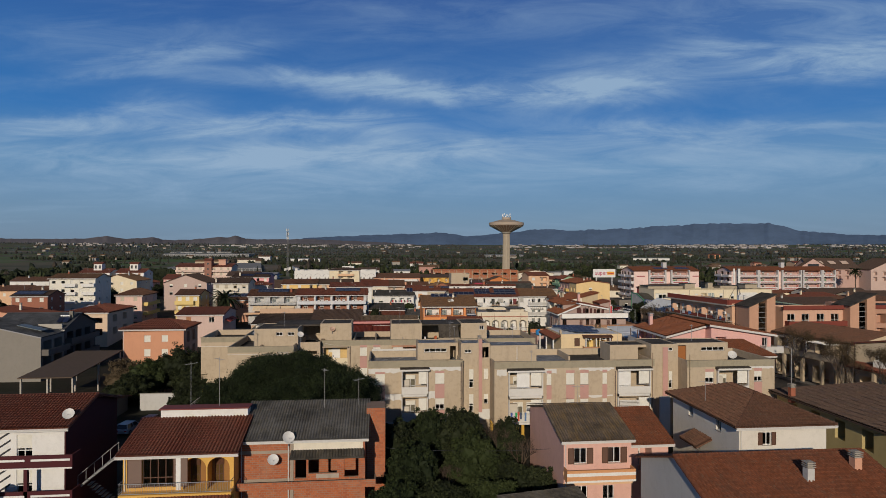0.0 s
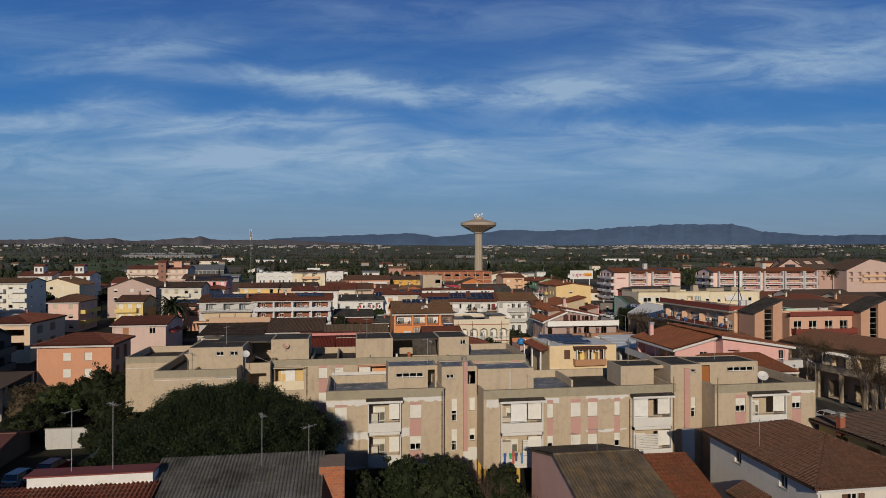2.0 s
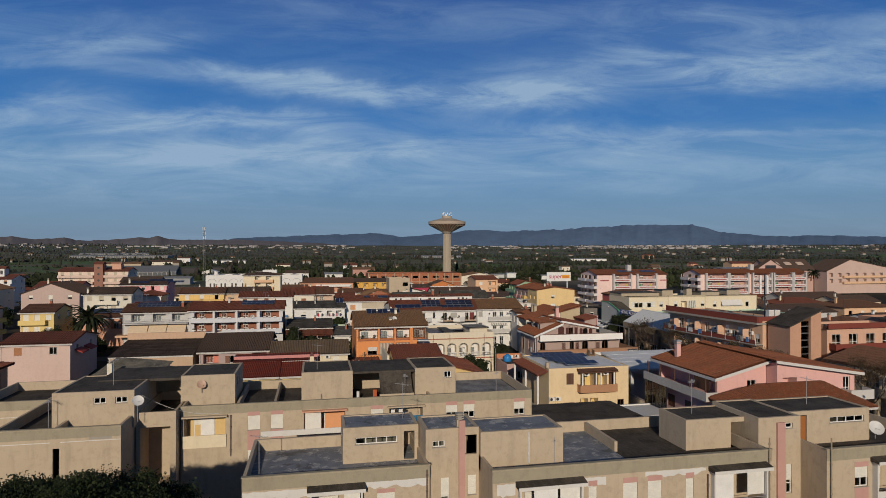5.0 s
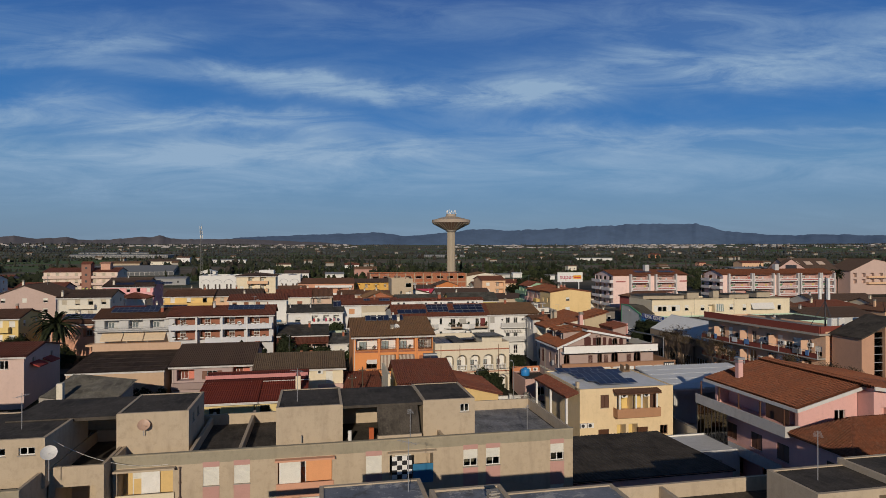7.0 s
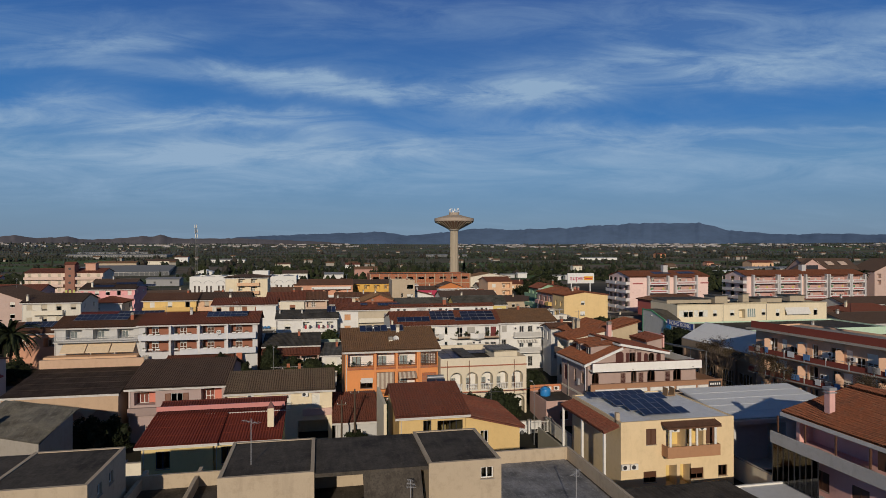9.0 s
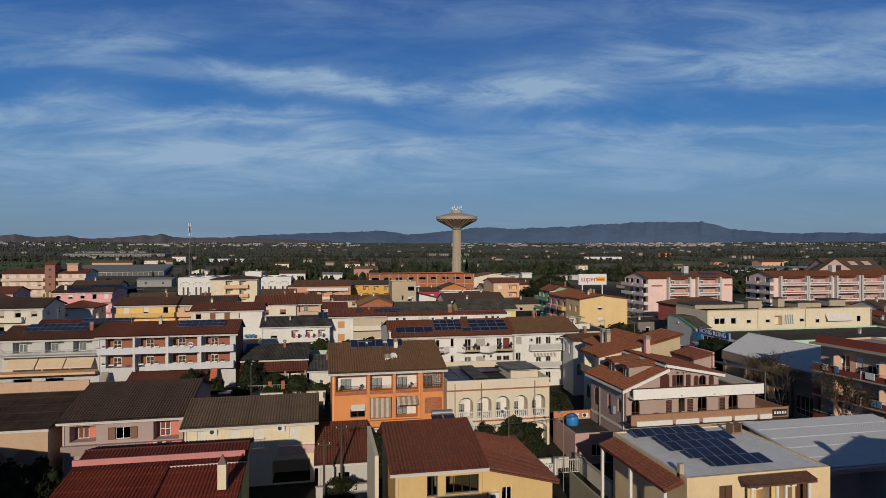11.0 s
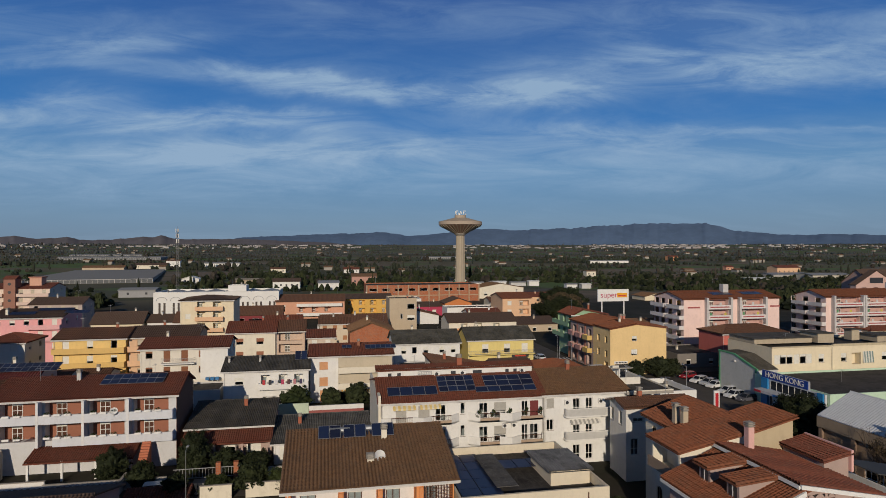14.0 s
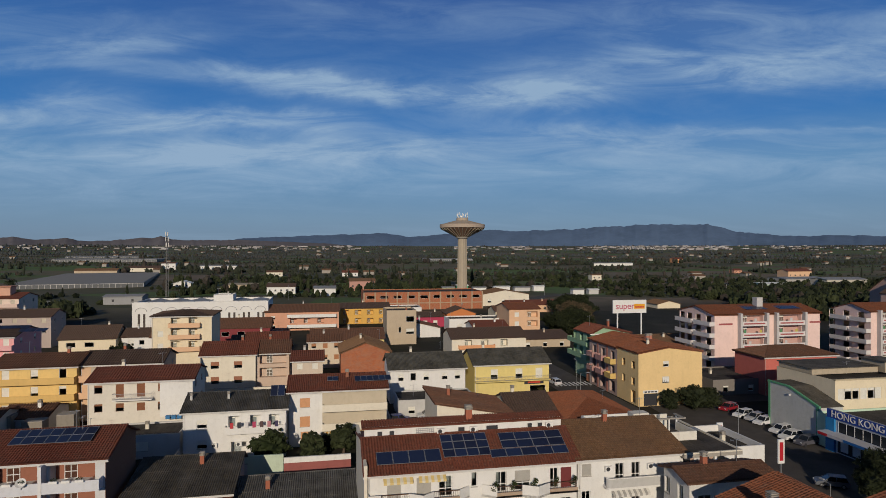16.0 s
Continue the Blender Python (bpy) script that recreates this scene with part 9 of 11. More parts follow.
part("table", Geo().box(5.0, 6.0, 6.0, 7.2, 10.4, 10.46).box(5.05, 5.12, 6.05, 6.12, 9.77, 10.4).box(5.9, 5.97, 7.05, 7.12, 9.77, 10.4), M_GREYM, t)
part("floor_slab", Geo().box(0, 8.0, 0.3, 12, 6.45, 6.7), M_CONC, t)
part("parapet", Geo().box(0, 8.0, 0.3, 0.45, 6.7, 7.7).box(7.85, 8.0, 0.45, 10, 6.7, 7.7), plaster((0.60, 0.56, 0.50), 0.7), t)
part("recessed_wall", Geo().box(0, 5.6, 2.6, 2.8, 6.7, 9.35), plaster((0.52, 0.36, 0.28)), t, "pink-brown recessed wall")
part("dark_door", Geo().box(1.4, 2.4, 2.55, 2.597, 6.7, 8.9), M_DARKM, t)
part("curtain", Geo().box(2.8, 4.4, 2.5, 2.54, 6.9, 9.0), plain((0.62, 0.60, 0.58), 0.9), t)
for x in (4.0, 6.7):
    part("terrace_post", Geo().box(x, x + 0.3, 0.4, 0.7, 6.7, 9.35), plaster(WHITE), t)
part("lower_wall", Geo().box(0, 7.4, 1.1, 1.35, 0, 6.45).box(7.15, 7.4, 1.35, 12, 0, 6.45), plaster((0.60, 0.57, 0.52), 0.5), t)
for x, z in ((1.2, 3.2), (1.2, 0.4)):
    part("lower_window", Geo().box(x, x + 1.5, 1.03, 1.097, z, z + 2.1), plain((0.10, 0.11, 0.13), 0.4), t)

# ---- shop row with the blue lettered sign ----
h = find("low shop with mint")
t = thing("shop", "blue and white shop front with large lettering facing the street", "shop", 96.5, 193.5, 0)
part("wall", Geo().box(0, 0.4, 0, 15, 0, 5.2), plaster((0.55, 0.57, 0.6)), t)
part("blue_sign", Geo().box(-0.12, -0.003, 3.6, 14.8, 5.3, 6.7), plain((0.015, 0.06, 0.30), 0.5), t)
part("sign_back", Geo().box(0.0, 0.4, 3.6, 14.8, 5.2, 6.7), M_GREYM, t)
part("blue_pillar", Geo().box(-0.3, 0.0, 13.2, 14.9, 0, 5.3), plain((0.02, 0.20, 0.45), 0.5), t)
part("blue_pillar", Geo().box(-0.3, 0.0, 0.2, 1.4, 0, 5.3), plain((0.02, 0.20, 0.45), 0.5), t)
part("window_band", Geo().box(-0.05, -0.004, 2.2, 12.6, 3.4, 5.0), plain((0.02, 0.025, 0.03), 0.15), t)
for k in range(8):
    part("mullion", Geo().box(-0.09, -0.051, 2.2 + k * 1.48, 2.28 + k * 1.48, 3.4, 5.0), M_WHITE, t)
part("canopy", Geo().box(-2.2, -0.003, 0.4, 14.6, 2.8, 3.3), plain((0.5, 0.5, 0.52), 0.5), t)
part("shop_glass", Geo().box(-0.05, -0.004, 1.6, 12.8, 0.2, 2.6), plain((0.03, 0.035, 0.04), 0.15), t)
for k in range(5):
    part("poster", Geo().box(-0.09, -0.052, 2.0 + k * 2.2, 3.4 + k * 2.2, 0.5, 2.2), plain((0.55, 0.56, 0.58), 0.6), t)


def lettering(word, m, size, material, parent, name="lettering", depth=0.03, label=""):
    """Raised letters of the built-in typeface, turned into a mesh."""
    cu = bpy.data.curves.new(name, "FONT")
    cu.body, cu.size, cu.extrude, cu.align_x, cu.align_y = word, size, depth, "CENTER", "CENTER"
    tmp = bpy.data.objects.new(name, cu)
    scene.collection.objects.link(tmp)
    me = bpy.data.meshes.new_from_object(tmp.evaluated_get(bpy.context.evaluated_depsgraph_get()))
    bpy.data.objects.remove(tmp)
    me.materials.clear()
    me.materials.append(material)
    return part(name, me, None, parent, label, m=m)


lettering("HONG KONG", pose(-0.16, 9.2, 6.0, 90, 0, -90), 1.5, M_WHITE, t, label="white capital letters reading HONG KONG")
part("red_logo", Geo().box(-2.26, -2.21, 12.6, 14.4, 2.85, 3.25), plain((0.45, 0.02, 0.03), 0.5), t)
part("blue_panel", Geo().box(-2.26, -2.21, 4.0, 9.5, 2.85, 3.25), plain((0.02, 0.12, 0.35), 0.5), t)
h = find("pale cream two-storey hall")
for a, b, z in ((0.0, 14.2, 10.15), (14.4, 28.0, 10.35), (28.2, 47.8, 10.1)):
    part("roof_edge", Geo().box(a, b, -0.12, 0.35, 9.9, z), plaster((0.52, 0.44, 0.30), 0.9), h, "stained cream roof parapet")
    part("downpipe", Geo().tube((b - 0.1, -0.1, 0.2), (b - 0.1, -0.1, 9.8), 0.06, n=6), M_CONC, h)
for x, y, w, d, z in ((0.0, 5.0, 14.0, 8.0, 11.0), (14.5, 4.0, 4.0, 5.0, 11.9), (25.0, 6.0, 2.0, 2.0, 12.2), (28.5, 3.0, 7.0, 5.0, 11.2), (40.0, 5.0, 5.0, 5.0, 11.6)):
    part("roof_room", Geo().box(x, x + w, y, y + d, 9.95, z), plaster((0.44, 0.37, 0.27), 0.9), h, "weathered rooftop room")
    part("roof_lid", Geo().box(x - 0.3, x + w + 0.3, y - 0.3, y + d + 0.2, z, z + 0.14), cement_mat((0.11, 0.10, 0.085)), h)
awning(h, 21.6, 24.2, 8.6, 0.25, 2.1, -0.02, (0.60, 0.58, 0.52), (0.20, 0.26, 0.24))
awning(h, 33.8, 41.8, 8.7, 1.0, 1.7, -0.02, (0.66, 0.64, 0.60))
ax = thing("annexe", "pale grey annexe wall with a sloping green-edged roof", "building", 97.2, 210.8, 0)
part("wall", Geo().prism([(0, 0), (11.6, 0), (11.6, 8.0), (6.8, 8.0), (0, 6.0)], "x", 0, 4.7), plaster((0.50, 0.51, 0.49), 0.6), ax)
part("green_edge", Geo().prism([(-0.2, 5.9), (6.7, 8.0), (11.7, 8.0), (11.7, 8.3), (6.6, 8.3), (-0.2, 6.25)], "x", -0.12, 0.2), plain((0.10, 0.32, 0.17), 0.7), ax, "green painted roof edge")
part("felt_roof", Geo().prism([(-0.2, 6.0), (6.7, 8.05), (11.6, 8.05), (11.6, 8.15), (6.6, 8.15), (-0.2, 6.1)], "x", 0.2, 4.75), cement_mat((0.11, 0.10, 0.085)), ax)
part("green_edge", Geo().box(-0.06, -0.003, 11.1, 11.6, 0, 8.0), plain((0.10, 0.32, 0.17), 0.7), ax, "green painted corner strip")
part("green_edge", Geo().box(-0.06, -0.003, 0.0, 0.5, 0, 6.0), plain((0.10, 0.32, 0.17), 0.7), ax, "green painted corner strip")
part("gable_lamp", Geo().box(-0.3, -0.003, 6.2, 6.5, 6.6, 6.9), M_FASCIA, ax)

# signs and lamps along the street
for x, y in ((76.4, 207.6), (79.6, 198.6)):
    s = thing("totem_sign", "tall white and red shop totem sign", "sign", x, y, 0)
    part("panel", Geo().box(-0.5, 0.5, -0.12, 0.12, 2.2, 5.6), M_WHITE, s)
    part("red_mark", Geo().box(-0.3, 0.3, -0.135, -0.121, 2.6, 5.2), plain((0.45, 0.02, 0.03), 0.5), s)
    part("post", Geo().box(-0.12, 0.12, -0.08, 0.08, 0, 2.2), M_STEEL, s)
for x, y, hh in ((71.0, 249, 8), (80, 208, 8), (68, 178, 8), (81, 128, 9), (68.2, 95, 9), (81, 88, 9), (34.6, 143, 8), (30.5, 149.2, 7), (-9.2, 122, 7.5), (56, 174, 8.5)):
    pole(x, y, hh, arm=0.9)
s = thing("road_sign", "round red and square blue road signs on a post", "road sign", 81.5, 252, 0)
part("post", Geo().tube((0, 0, 0), (0, 0, 3.2), 0.05, n=6), M_STEEL, s)
part("disc", Geo().tube((0, -0.06, 2.9), (0, -0.03, 2.9), 0.4, n=16), plain((0.5, 0.03, 0.04), 0.5), s)
part("plate", Geo().box(-0.4, 0.4, -0.07, -0.04, 1.6, 2.4), plain((0.02, 0.15, 0.5), 0.5), s)

# billboard face
bb = find("white roadside billboard")
lettering("super", pose(4.4, -0.02, 13.5, 90), 3.0, plain((0.42, 0.02, 0.08), 0.5), bb, label="dark red word super")
part("yellow_mark", Geo().box(7.6, 11.6, -0.04, -0.003, 12.6, 14.2), plain((0.75, 0.35, 0.02), 0.5), bb)
part("red_mark", Geo().box(8.0, 11.2, -0.07, -0.041, 13.0, 13.4), plain((0.5, 0.04, 0.05), 0.5), bb)

# ---- far hills ----


def hills(name, label, dist, pts, c, seed):
    """A ridge across the plain's far end: (bearing in degrees, height) knots, with spurs and gullies running down it."""
    g = Geo()
    n, m = 420, 14
    b0, b1 = pts[0][0], pts[-1][0]
    for i in range(n + 1):
        b = b0 + (b1 - b0) * i / n
        hgt = np.interp(b, [p[0] for p in pts], [p[1] for p in pts])
        hgt *= 1 + 0.05 * noise.noise((b * 0.9, seed, 0)) + 0.03 * noise.noise((b * 3.1, seed, 4))
        a = radians(b)
        for k in range(m):
            q = k / (m - 1)
            fold = noise.noise((b * 1.3, q * 1.5, seed)) + 0.5 * noise.noise((b * 3.7, q * 3.0, seed + 2)) + 0.3 * noise.noise((b * 8, q * 6, seed + 5))
            r = dist + q * 380 + (1 - q) * q * 4 * 9 * fold
            g.v.append((r * math.sin(a), r * math.cos(a), hgt * (q ** 0.75)))
    for i in range(n):
        for k in range(m - 1):
            g.f.append((i * m + k, (i + 1) * m + k, (i + 1) * m + k + 1, i * m + k + 1))
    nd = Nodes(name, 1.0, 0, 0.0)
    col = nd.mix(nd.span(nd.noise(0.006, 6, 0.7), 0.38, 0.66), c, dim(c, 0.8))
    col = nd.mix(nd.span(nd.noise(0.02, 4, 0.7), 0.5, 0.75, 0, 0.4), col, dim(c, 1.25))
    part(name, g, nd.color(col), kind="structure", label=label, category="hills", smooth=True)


# both ridge colours include the bluish distance haze, mixed into the base colour
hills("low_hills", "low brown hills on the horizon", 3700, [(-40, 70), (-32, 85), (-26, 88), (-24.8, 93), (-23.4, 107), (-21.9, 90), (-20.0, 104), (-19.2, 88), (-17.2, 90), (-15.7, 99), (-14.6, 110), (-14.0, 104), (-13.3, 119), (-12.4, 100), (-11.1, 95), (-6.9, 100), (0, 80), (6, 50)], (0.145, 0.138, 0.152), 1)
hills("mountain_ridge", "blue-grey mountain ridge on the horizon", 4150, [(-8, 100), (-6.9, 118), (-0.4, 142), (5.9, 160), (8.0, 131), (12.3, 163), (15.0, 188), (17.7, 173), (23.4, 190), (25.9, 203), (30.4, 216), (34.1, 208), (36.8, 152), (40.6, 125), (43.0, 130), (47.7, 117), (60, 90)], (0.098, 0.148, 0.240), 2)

# foliage over the plain: distance haze put into the leaf colours, most in the far one
L_MID_HAZE = leaf_mat((0.022, 0.029, 0.018), (0.042, 0.046, 0.028), "leaf_mid")
L_FAR_HAZE = leaf_mat((0.048, 0.056, 0.056), (0.072, 0.078, 0.078), "leaf_far")

# ---- groves, hedges and single trees over the plain ----


def crowns(label, spots, sub, seed, mat, name="far_trees"):
    """Many small uneven crowns: (x, y, width, height, taper) each, as one sheet of stuff."""
    bm = bmesh.new()
    bmesh.ops.create_icosphere(bm, subdivisions=sub, radius=0.5)
    tv = np.array([v.co[:] for v in bm.verts])
    tf = np.array([[v.index for v in f.verts] for f in bm.faces])
    bm.free()
    rng = np.random.default_rng(seed)
    S = np.array(spots)
    n, k = len(S), len(tv)
    V = np.repeat(tv[None], n, 0) * rng.uniform(0.62, 1.25, (n, k, 1))
    z = np.clip(V[:, :, 2] + 0.5, 0, None)
    thin = 1 - S[:, 4][:, None] * z
    V[:, :, 0] *= S[:, 2][:, None] * thin
    V[:, :, 1] *= S[:, 2][:, None] * thin
    V[:, :, 2] = z * S[:, 3][:, None]
    base = np.array([terrain(x, y) for x, y in S[:, :2]])
    V[:, :, 0] += S[:, 0][:, None]
    V[:, :, 1] += S[:, 1][:, None]
    V[:, :, 2] += base[:, None] - 0.5
    F = (tf[None] + (np.arange(n) * k)[:, None, None]).reshape(-1, 3)
    ob = new(name, leaf_mesh(name, V.reshape(-1, 3), F, mat))
    return tagged(ob, label, "trees", kind="stuff")


def clear_of(x, y):
    """Free ground: neither the town, the road, the water tower nor the glasshouse."""
    if y < 465 - 0.25 * abs(x) or (abs(x - 107) < 10 and abs(y - 520) < 10):
        return False
    if -290 < x < -115 and 560 < y < 880:
        return False
    if 90 < x < 205 and 440 < y < 580:
        return False
    return True


def plain_trees():
    rng = random.Random(41)
    near, mid, far, grey = [], [], [], []

    def put(x, y, w, h, t=0.25):
        if not clear_of(x, y):
            return
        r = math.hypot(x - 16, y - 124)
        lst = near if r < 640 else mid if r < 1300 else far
        if rng.random() < 0.14:
            lst = grey
        lst.append((x, y, w, h, t))
    for k in range(330):
        r = 400 + 3000 * rng.random() ** 1.5
        b = radians(rng.uniform(-34, 54))
        x, y = 16 + r * math.sin(b), 124 + r * math.cos(b)
        ang = rng.gauss(-0.1, 0.13) if rng.random() < 0.78 else rng.gauss(1.45, 0.3)
        ln = rng.uniform(40, 190) * (1 + r / 2200)
        step = 3.2 + r / 420
        hh = rng.uniform(1.6, 4.6) * (1 + r / 6000)
        for j in range(int(ln / step)):
            put(x + math.cos(ang) * j * step + rng.gauss(0, 1.5), y + math.sin(ang) * j * step + rng.gauss(0, 2.5), hh * rng.uniform(0.7, 1.3), hh * rng.uniform(0.6, 1.3))
    for k in range(70):
        r = 420 + 2500 * rng.random() ** 1.3
        b = radians(rng.uniform(-34, 54))
        x, y = 16 + r * math.sin(b), 124 + r * math.cos(b)
        sp = rng.uniform(8, 30) * (1 + r / 1500)
        hh = rng.uniform(3.5, 8) * (1 + r / 4500)
        for j in range(rng.randint(10, 34)):
            put(x + rng.gauss(0, sp * 1.6), y + rng.gauss(0, sp), hh * rng.uniform(0.6, 1.2), hh * rng.uniform(0.6, 1.25))
    # the thick wood beyond the pink apartment houses, and the maquis at the western edge
    for k in range(520):
        put(rng.uniform(250, 520), rng.uniform(420, 560), rng.uniform(4, 8), rng.uniform(3.5, 7))
    for k in range(160):
        put(rng.uniform(-330, -200), rng.uniform(470, 640), rng.uniform(4, 9), rng.uniform(3, 7))
    for k in range(120):
        put(rng.uniform(40, 105), rng.uniform(545, 620), rng.uniform(4, 8), rng.uniform(4, 8))
    # the dark pines and scrub at the town's north-western edge
    for k in range(150):
        near.append((rng.uniform(-250, -128), rng.uniform(385, 470), rng.uniform(6, 11), rng.uniform(6, 11), 0.2))
    for k in range(46):
        near.append((rng.gauss(-104, 9), rng.gauss(426, 6), rng.uniform(4, 8), rng.uniform(4, 8), 0.2))
    for k in range(120):
        near.append((rng.uniform(225, 420), rng.uniform(345, 420), rng.uniform(5, 9), rng.uniform(4, 9), 0.2))
    # cypresses and poplars
    for k in range(110):
        r = 520 + 1300 * rng.random()
        b = radians(rng.uniform(-30, 50))
        put(16 + r * math.sin(b), 124 + r * math.cos(b), rng.uniform(3, 4.5), rng.uniform(9, 16), 0.85)
    for k in range(60):
        r = 400 + 420 * rng.random()
        b = radians(rng.uniform(-24, 14))
        put(16 + r * math.sin(b), 124 + r * math.cos(b), rng.uniform(2.4, 3.6), rng.uniform(7, 12), 0.85)
    crowns("dark evergreen hedges and groves beyond the town", near, 3, 1, L_DARK)
    crowns("dark hedges and groves over the plain", mid, 2, 2, L_MID_HAZE)
    crowns("small dark trees far over the plain", far, 1, 3, L_FAR_HAZE)
    crowns("grey-brown leafless trees and scrub over the plain", grey, 2, 4, leaf_mat((0.036, 0.030, 0.024), (0.062, 0.052, 0.040), "leaf_scrub"))


plain_trees()

# ---- farm buildings, glasshouses, sheds on the plain ----


def farm(label, x, y, w, d, h, wall=WHITE, roof=T_BROWN, rise=1.6, axis="x", wins=3, category="house", z=None, name="farmhouse", roof_mat=None):
    """A small building far off: walls, two roof slopes, windows."""
    ob = new(name)
    ob.matrix_basis = pose(x, y, (terrain(x, y) if z is None else z) - 0.3)
    tagged(ob, label, category, "farm buildings on the plain")
    pts = ([(0, 0), (d, 0), (d, h), (d / 2, h + rise), (0, h)], "x", 0, w) if axis == "x" else ([(0, 0), (w, 0), (w, h), (w / 2, h + rise), (0, h)], "y", 0, d)
    part("wall", Geo().prism(*pts), plaster(wall, 0.3), ob)
    rm = roof_mat or tile_mat(roof)
    o, t = 0.5, 0.25
    k = d / 2 if axis == "x" else w / 2
    e = rise / k * o
    for sg in (0, 1):
        g = Geo()
        if axis == "x":
            ya, yb = (-o, d / 2) if sg == 0 else (d + o, d / 2)
            g.prism([(ya, h - e), (yb, h + rise), (yb, h + rise + t), (ya, h - e + t)], "x", -o, w + o)
        else:
            xa, xb = (-o, w / 2) if sg == 0 else (w + o, w / 2)
            g.prism([(xa, h - e), (xb, h + rise), (xb, h + rise + t), (xa, h - e + t)], "y", -o, d + o)
        part("roof_slope", g, rm, ob)
    for j in range(wins):
        u = w * (j + 0.5) / wins
        part("window", Geo().box(u - 0.6, u + 0.6, -0.06, 0.05, h * 0.42, h * 0.42 + 1.3), M_DARKM, ob)
    return ob


M_GLASSH = plain((0.17, 0.175, 0.18), 0.45, 0, 0.35)
M_GHSIDE = plain((0.10, 0.105, 0.11), 0.5, 0, 0.5)


def glasshouse(label, x, y, w, d, bays, h=3.4, rise=1.4, turn=0):
    """Ridged bays side by side, each with its own two glazed slopes and a glazed front with posts."""
    ob = new("glasshouse")
    ob.matrix_basis = pose(x, y, terrain(x, y) - 0.3, 0, 0, turn)
    tagged(ob, label, "greenhouse", "glasshouses on the plain")
    b = d / bays
    for k in range(bays):
        part("bay", Geo().prism([(k * b, 0), ((k + 1) * b, 0), ((k + 1) * b, h), ((k + 0.5) * b, h + rise), (k * b, h)], "x", 0, w), M_GLASSH, ob)
    part("front_glazing", Geo().box(0, w, -0.12, -0.04, 0.6, h), M_GHSIDE, ob)
    n = int(w / 4)
    for k in range(n + 1):
        part("post", Geo().box(k * w / n - 0.12, k * w / n + 0.12, -0.22, -0.12, 0, h + 0.1), M_FASCIA, ob)
    part("gutter", Geo().box(-0.1, w + 0.1, -0.3, -0.22, h - 0.1, h + 0.15), M_FASCIA, ob)
    return ob


glasshouse("huge grey glasshouse of many ridged bays in a field", -217, 632, 92, 225, 26, turn=11)
glasshouse("long pale glasshouse far over the fields", -434, 1250, 165, 60, 5, 4, 2)
glasshouse("long pale glasshouse far over the fields", -478, 1420, 150, 60, 5, 4, 2)
glasshouse("pale glasshouse beyond the water tower", 207, 1262, 92, 50, 4, 4, 2)
SHEET_GREY = plain((0.25, 0.25, 0.25), 0.6, 0, 0.4)
farm("long brown-roofed barn in the fields", -261, 875, 45, 14, 4, TAN, T_OLD, 2.2, wins=0, name="barn", category="barn")
farm("low farmhouse with a brown roof", -221, 926, 40, 16, 5, PALE, T_DARK, 2.4)
farm("white farmhouse of two storeys", -196, 984, 18, 14, 8.5, WHITE, T_BROWN, 1.5)
farm("white gabled field shed with dark openings", -101, 634, 14, 12, 3.8, WHITE, T_DARK, 2.0, "y", 2, name="shed", category="shed", roof_mat=M_WHITE)
farm("long low white farm building", -147, 982, 47, 12, 5, WHITE, T_BROWN, 1.2, wins=7, roof_mat=SHEET_GREY)
farm("small pale farm building in the fields", -45, 804, 17, 10, 5, PALE, T_BROWN, 1.5)
farm("long tan shed with a low roof", -55, 606, 31, 14, 4, TAN, T_OLD, 1.0, wins=0, name="shed", category="shed", roof_mat=plain((0.30, 0.26, 0.2), 0.8))
farm("white villa with a dark roof and a long veranda", -22, 553, 19, 13, 5.4, WHITE, T_DARK, 2.0, wins=5)
farm("grey open-fronted workshop shed", -103, 487, 20, 12, 4.6, (0.3, 0.3, 0.3), T_DARK, 1.0, wins=2, name="shed", category="shed", roof_mat=SHEET_GREY)
farm("pink villa with round arches and a brown roof", 35, 578, 19, 12, 7.6, (0.48, 0.27, 0.22), T_OLD, 1.8, wins=4)
farm("low white workshop with a blue band", 10, 532, 14, 16, 5.2, WHITE, T_OLD, 1.2, wins=0, name="workshop", category="workshop", roof_mat=SHEET_GREY)
farm("small white farmhouse with a red roof", 36, 794, 17, 11, 4.6, WHITE, T_RED, 2.0)
farm("long white field wall and sheds", 430, 1005, 66, 8, 4.5, WHITE, T_OLD, 0.8, wins=0, name="shed", category="shed", roof_mat=SHEET_GREY)
farm("orange-red farmhouse among trees", 619, 1088, 18, 12, 7, ORANGE, T_RED, 2)
farm("large peach villa with a dark red roof", 468, 646, 27, 15, 8, PEACH, T_RED, 2.2, wins=5)
farm("pale farm shed with a grey roof", 405, 576, 40, 22, 5, (0.4, 0.38, 0.35), T_OLD, 1.4, wins=0, name="shed", category="shed", roof_mat=SHEET_GREY)
farm("wide grey-roofed farm shed with pale walls", 416, 544, 38, 18, 6, (0.5, 0.46, 0.38), T_OLD, 1.4, wins=5, name="shed", category="shed", roof_mat=SHEET_GREY)
farm("white and green shed in a field", 342, 526, 24, 14, 4.6, (0.5, 0.62, 0.5), T_OLD, 1.0, wins=0, name="shed", category="shed", roof_mat=M_WHITE)
farm("small tan house in a field", 273, 675, 10, 8, 5.5, PALE, T_OLD, 0.8, wins=2)
farm("small red-roofed house among scrub", 491, 757, 10, 9, 4, SALMON, T_RED, 1.6, wins=2)
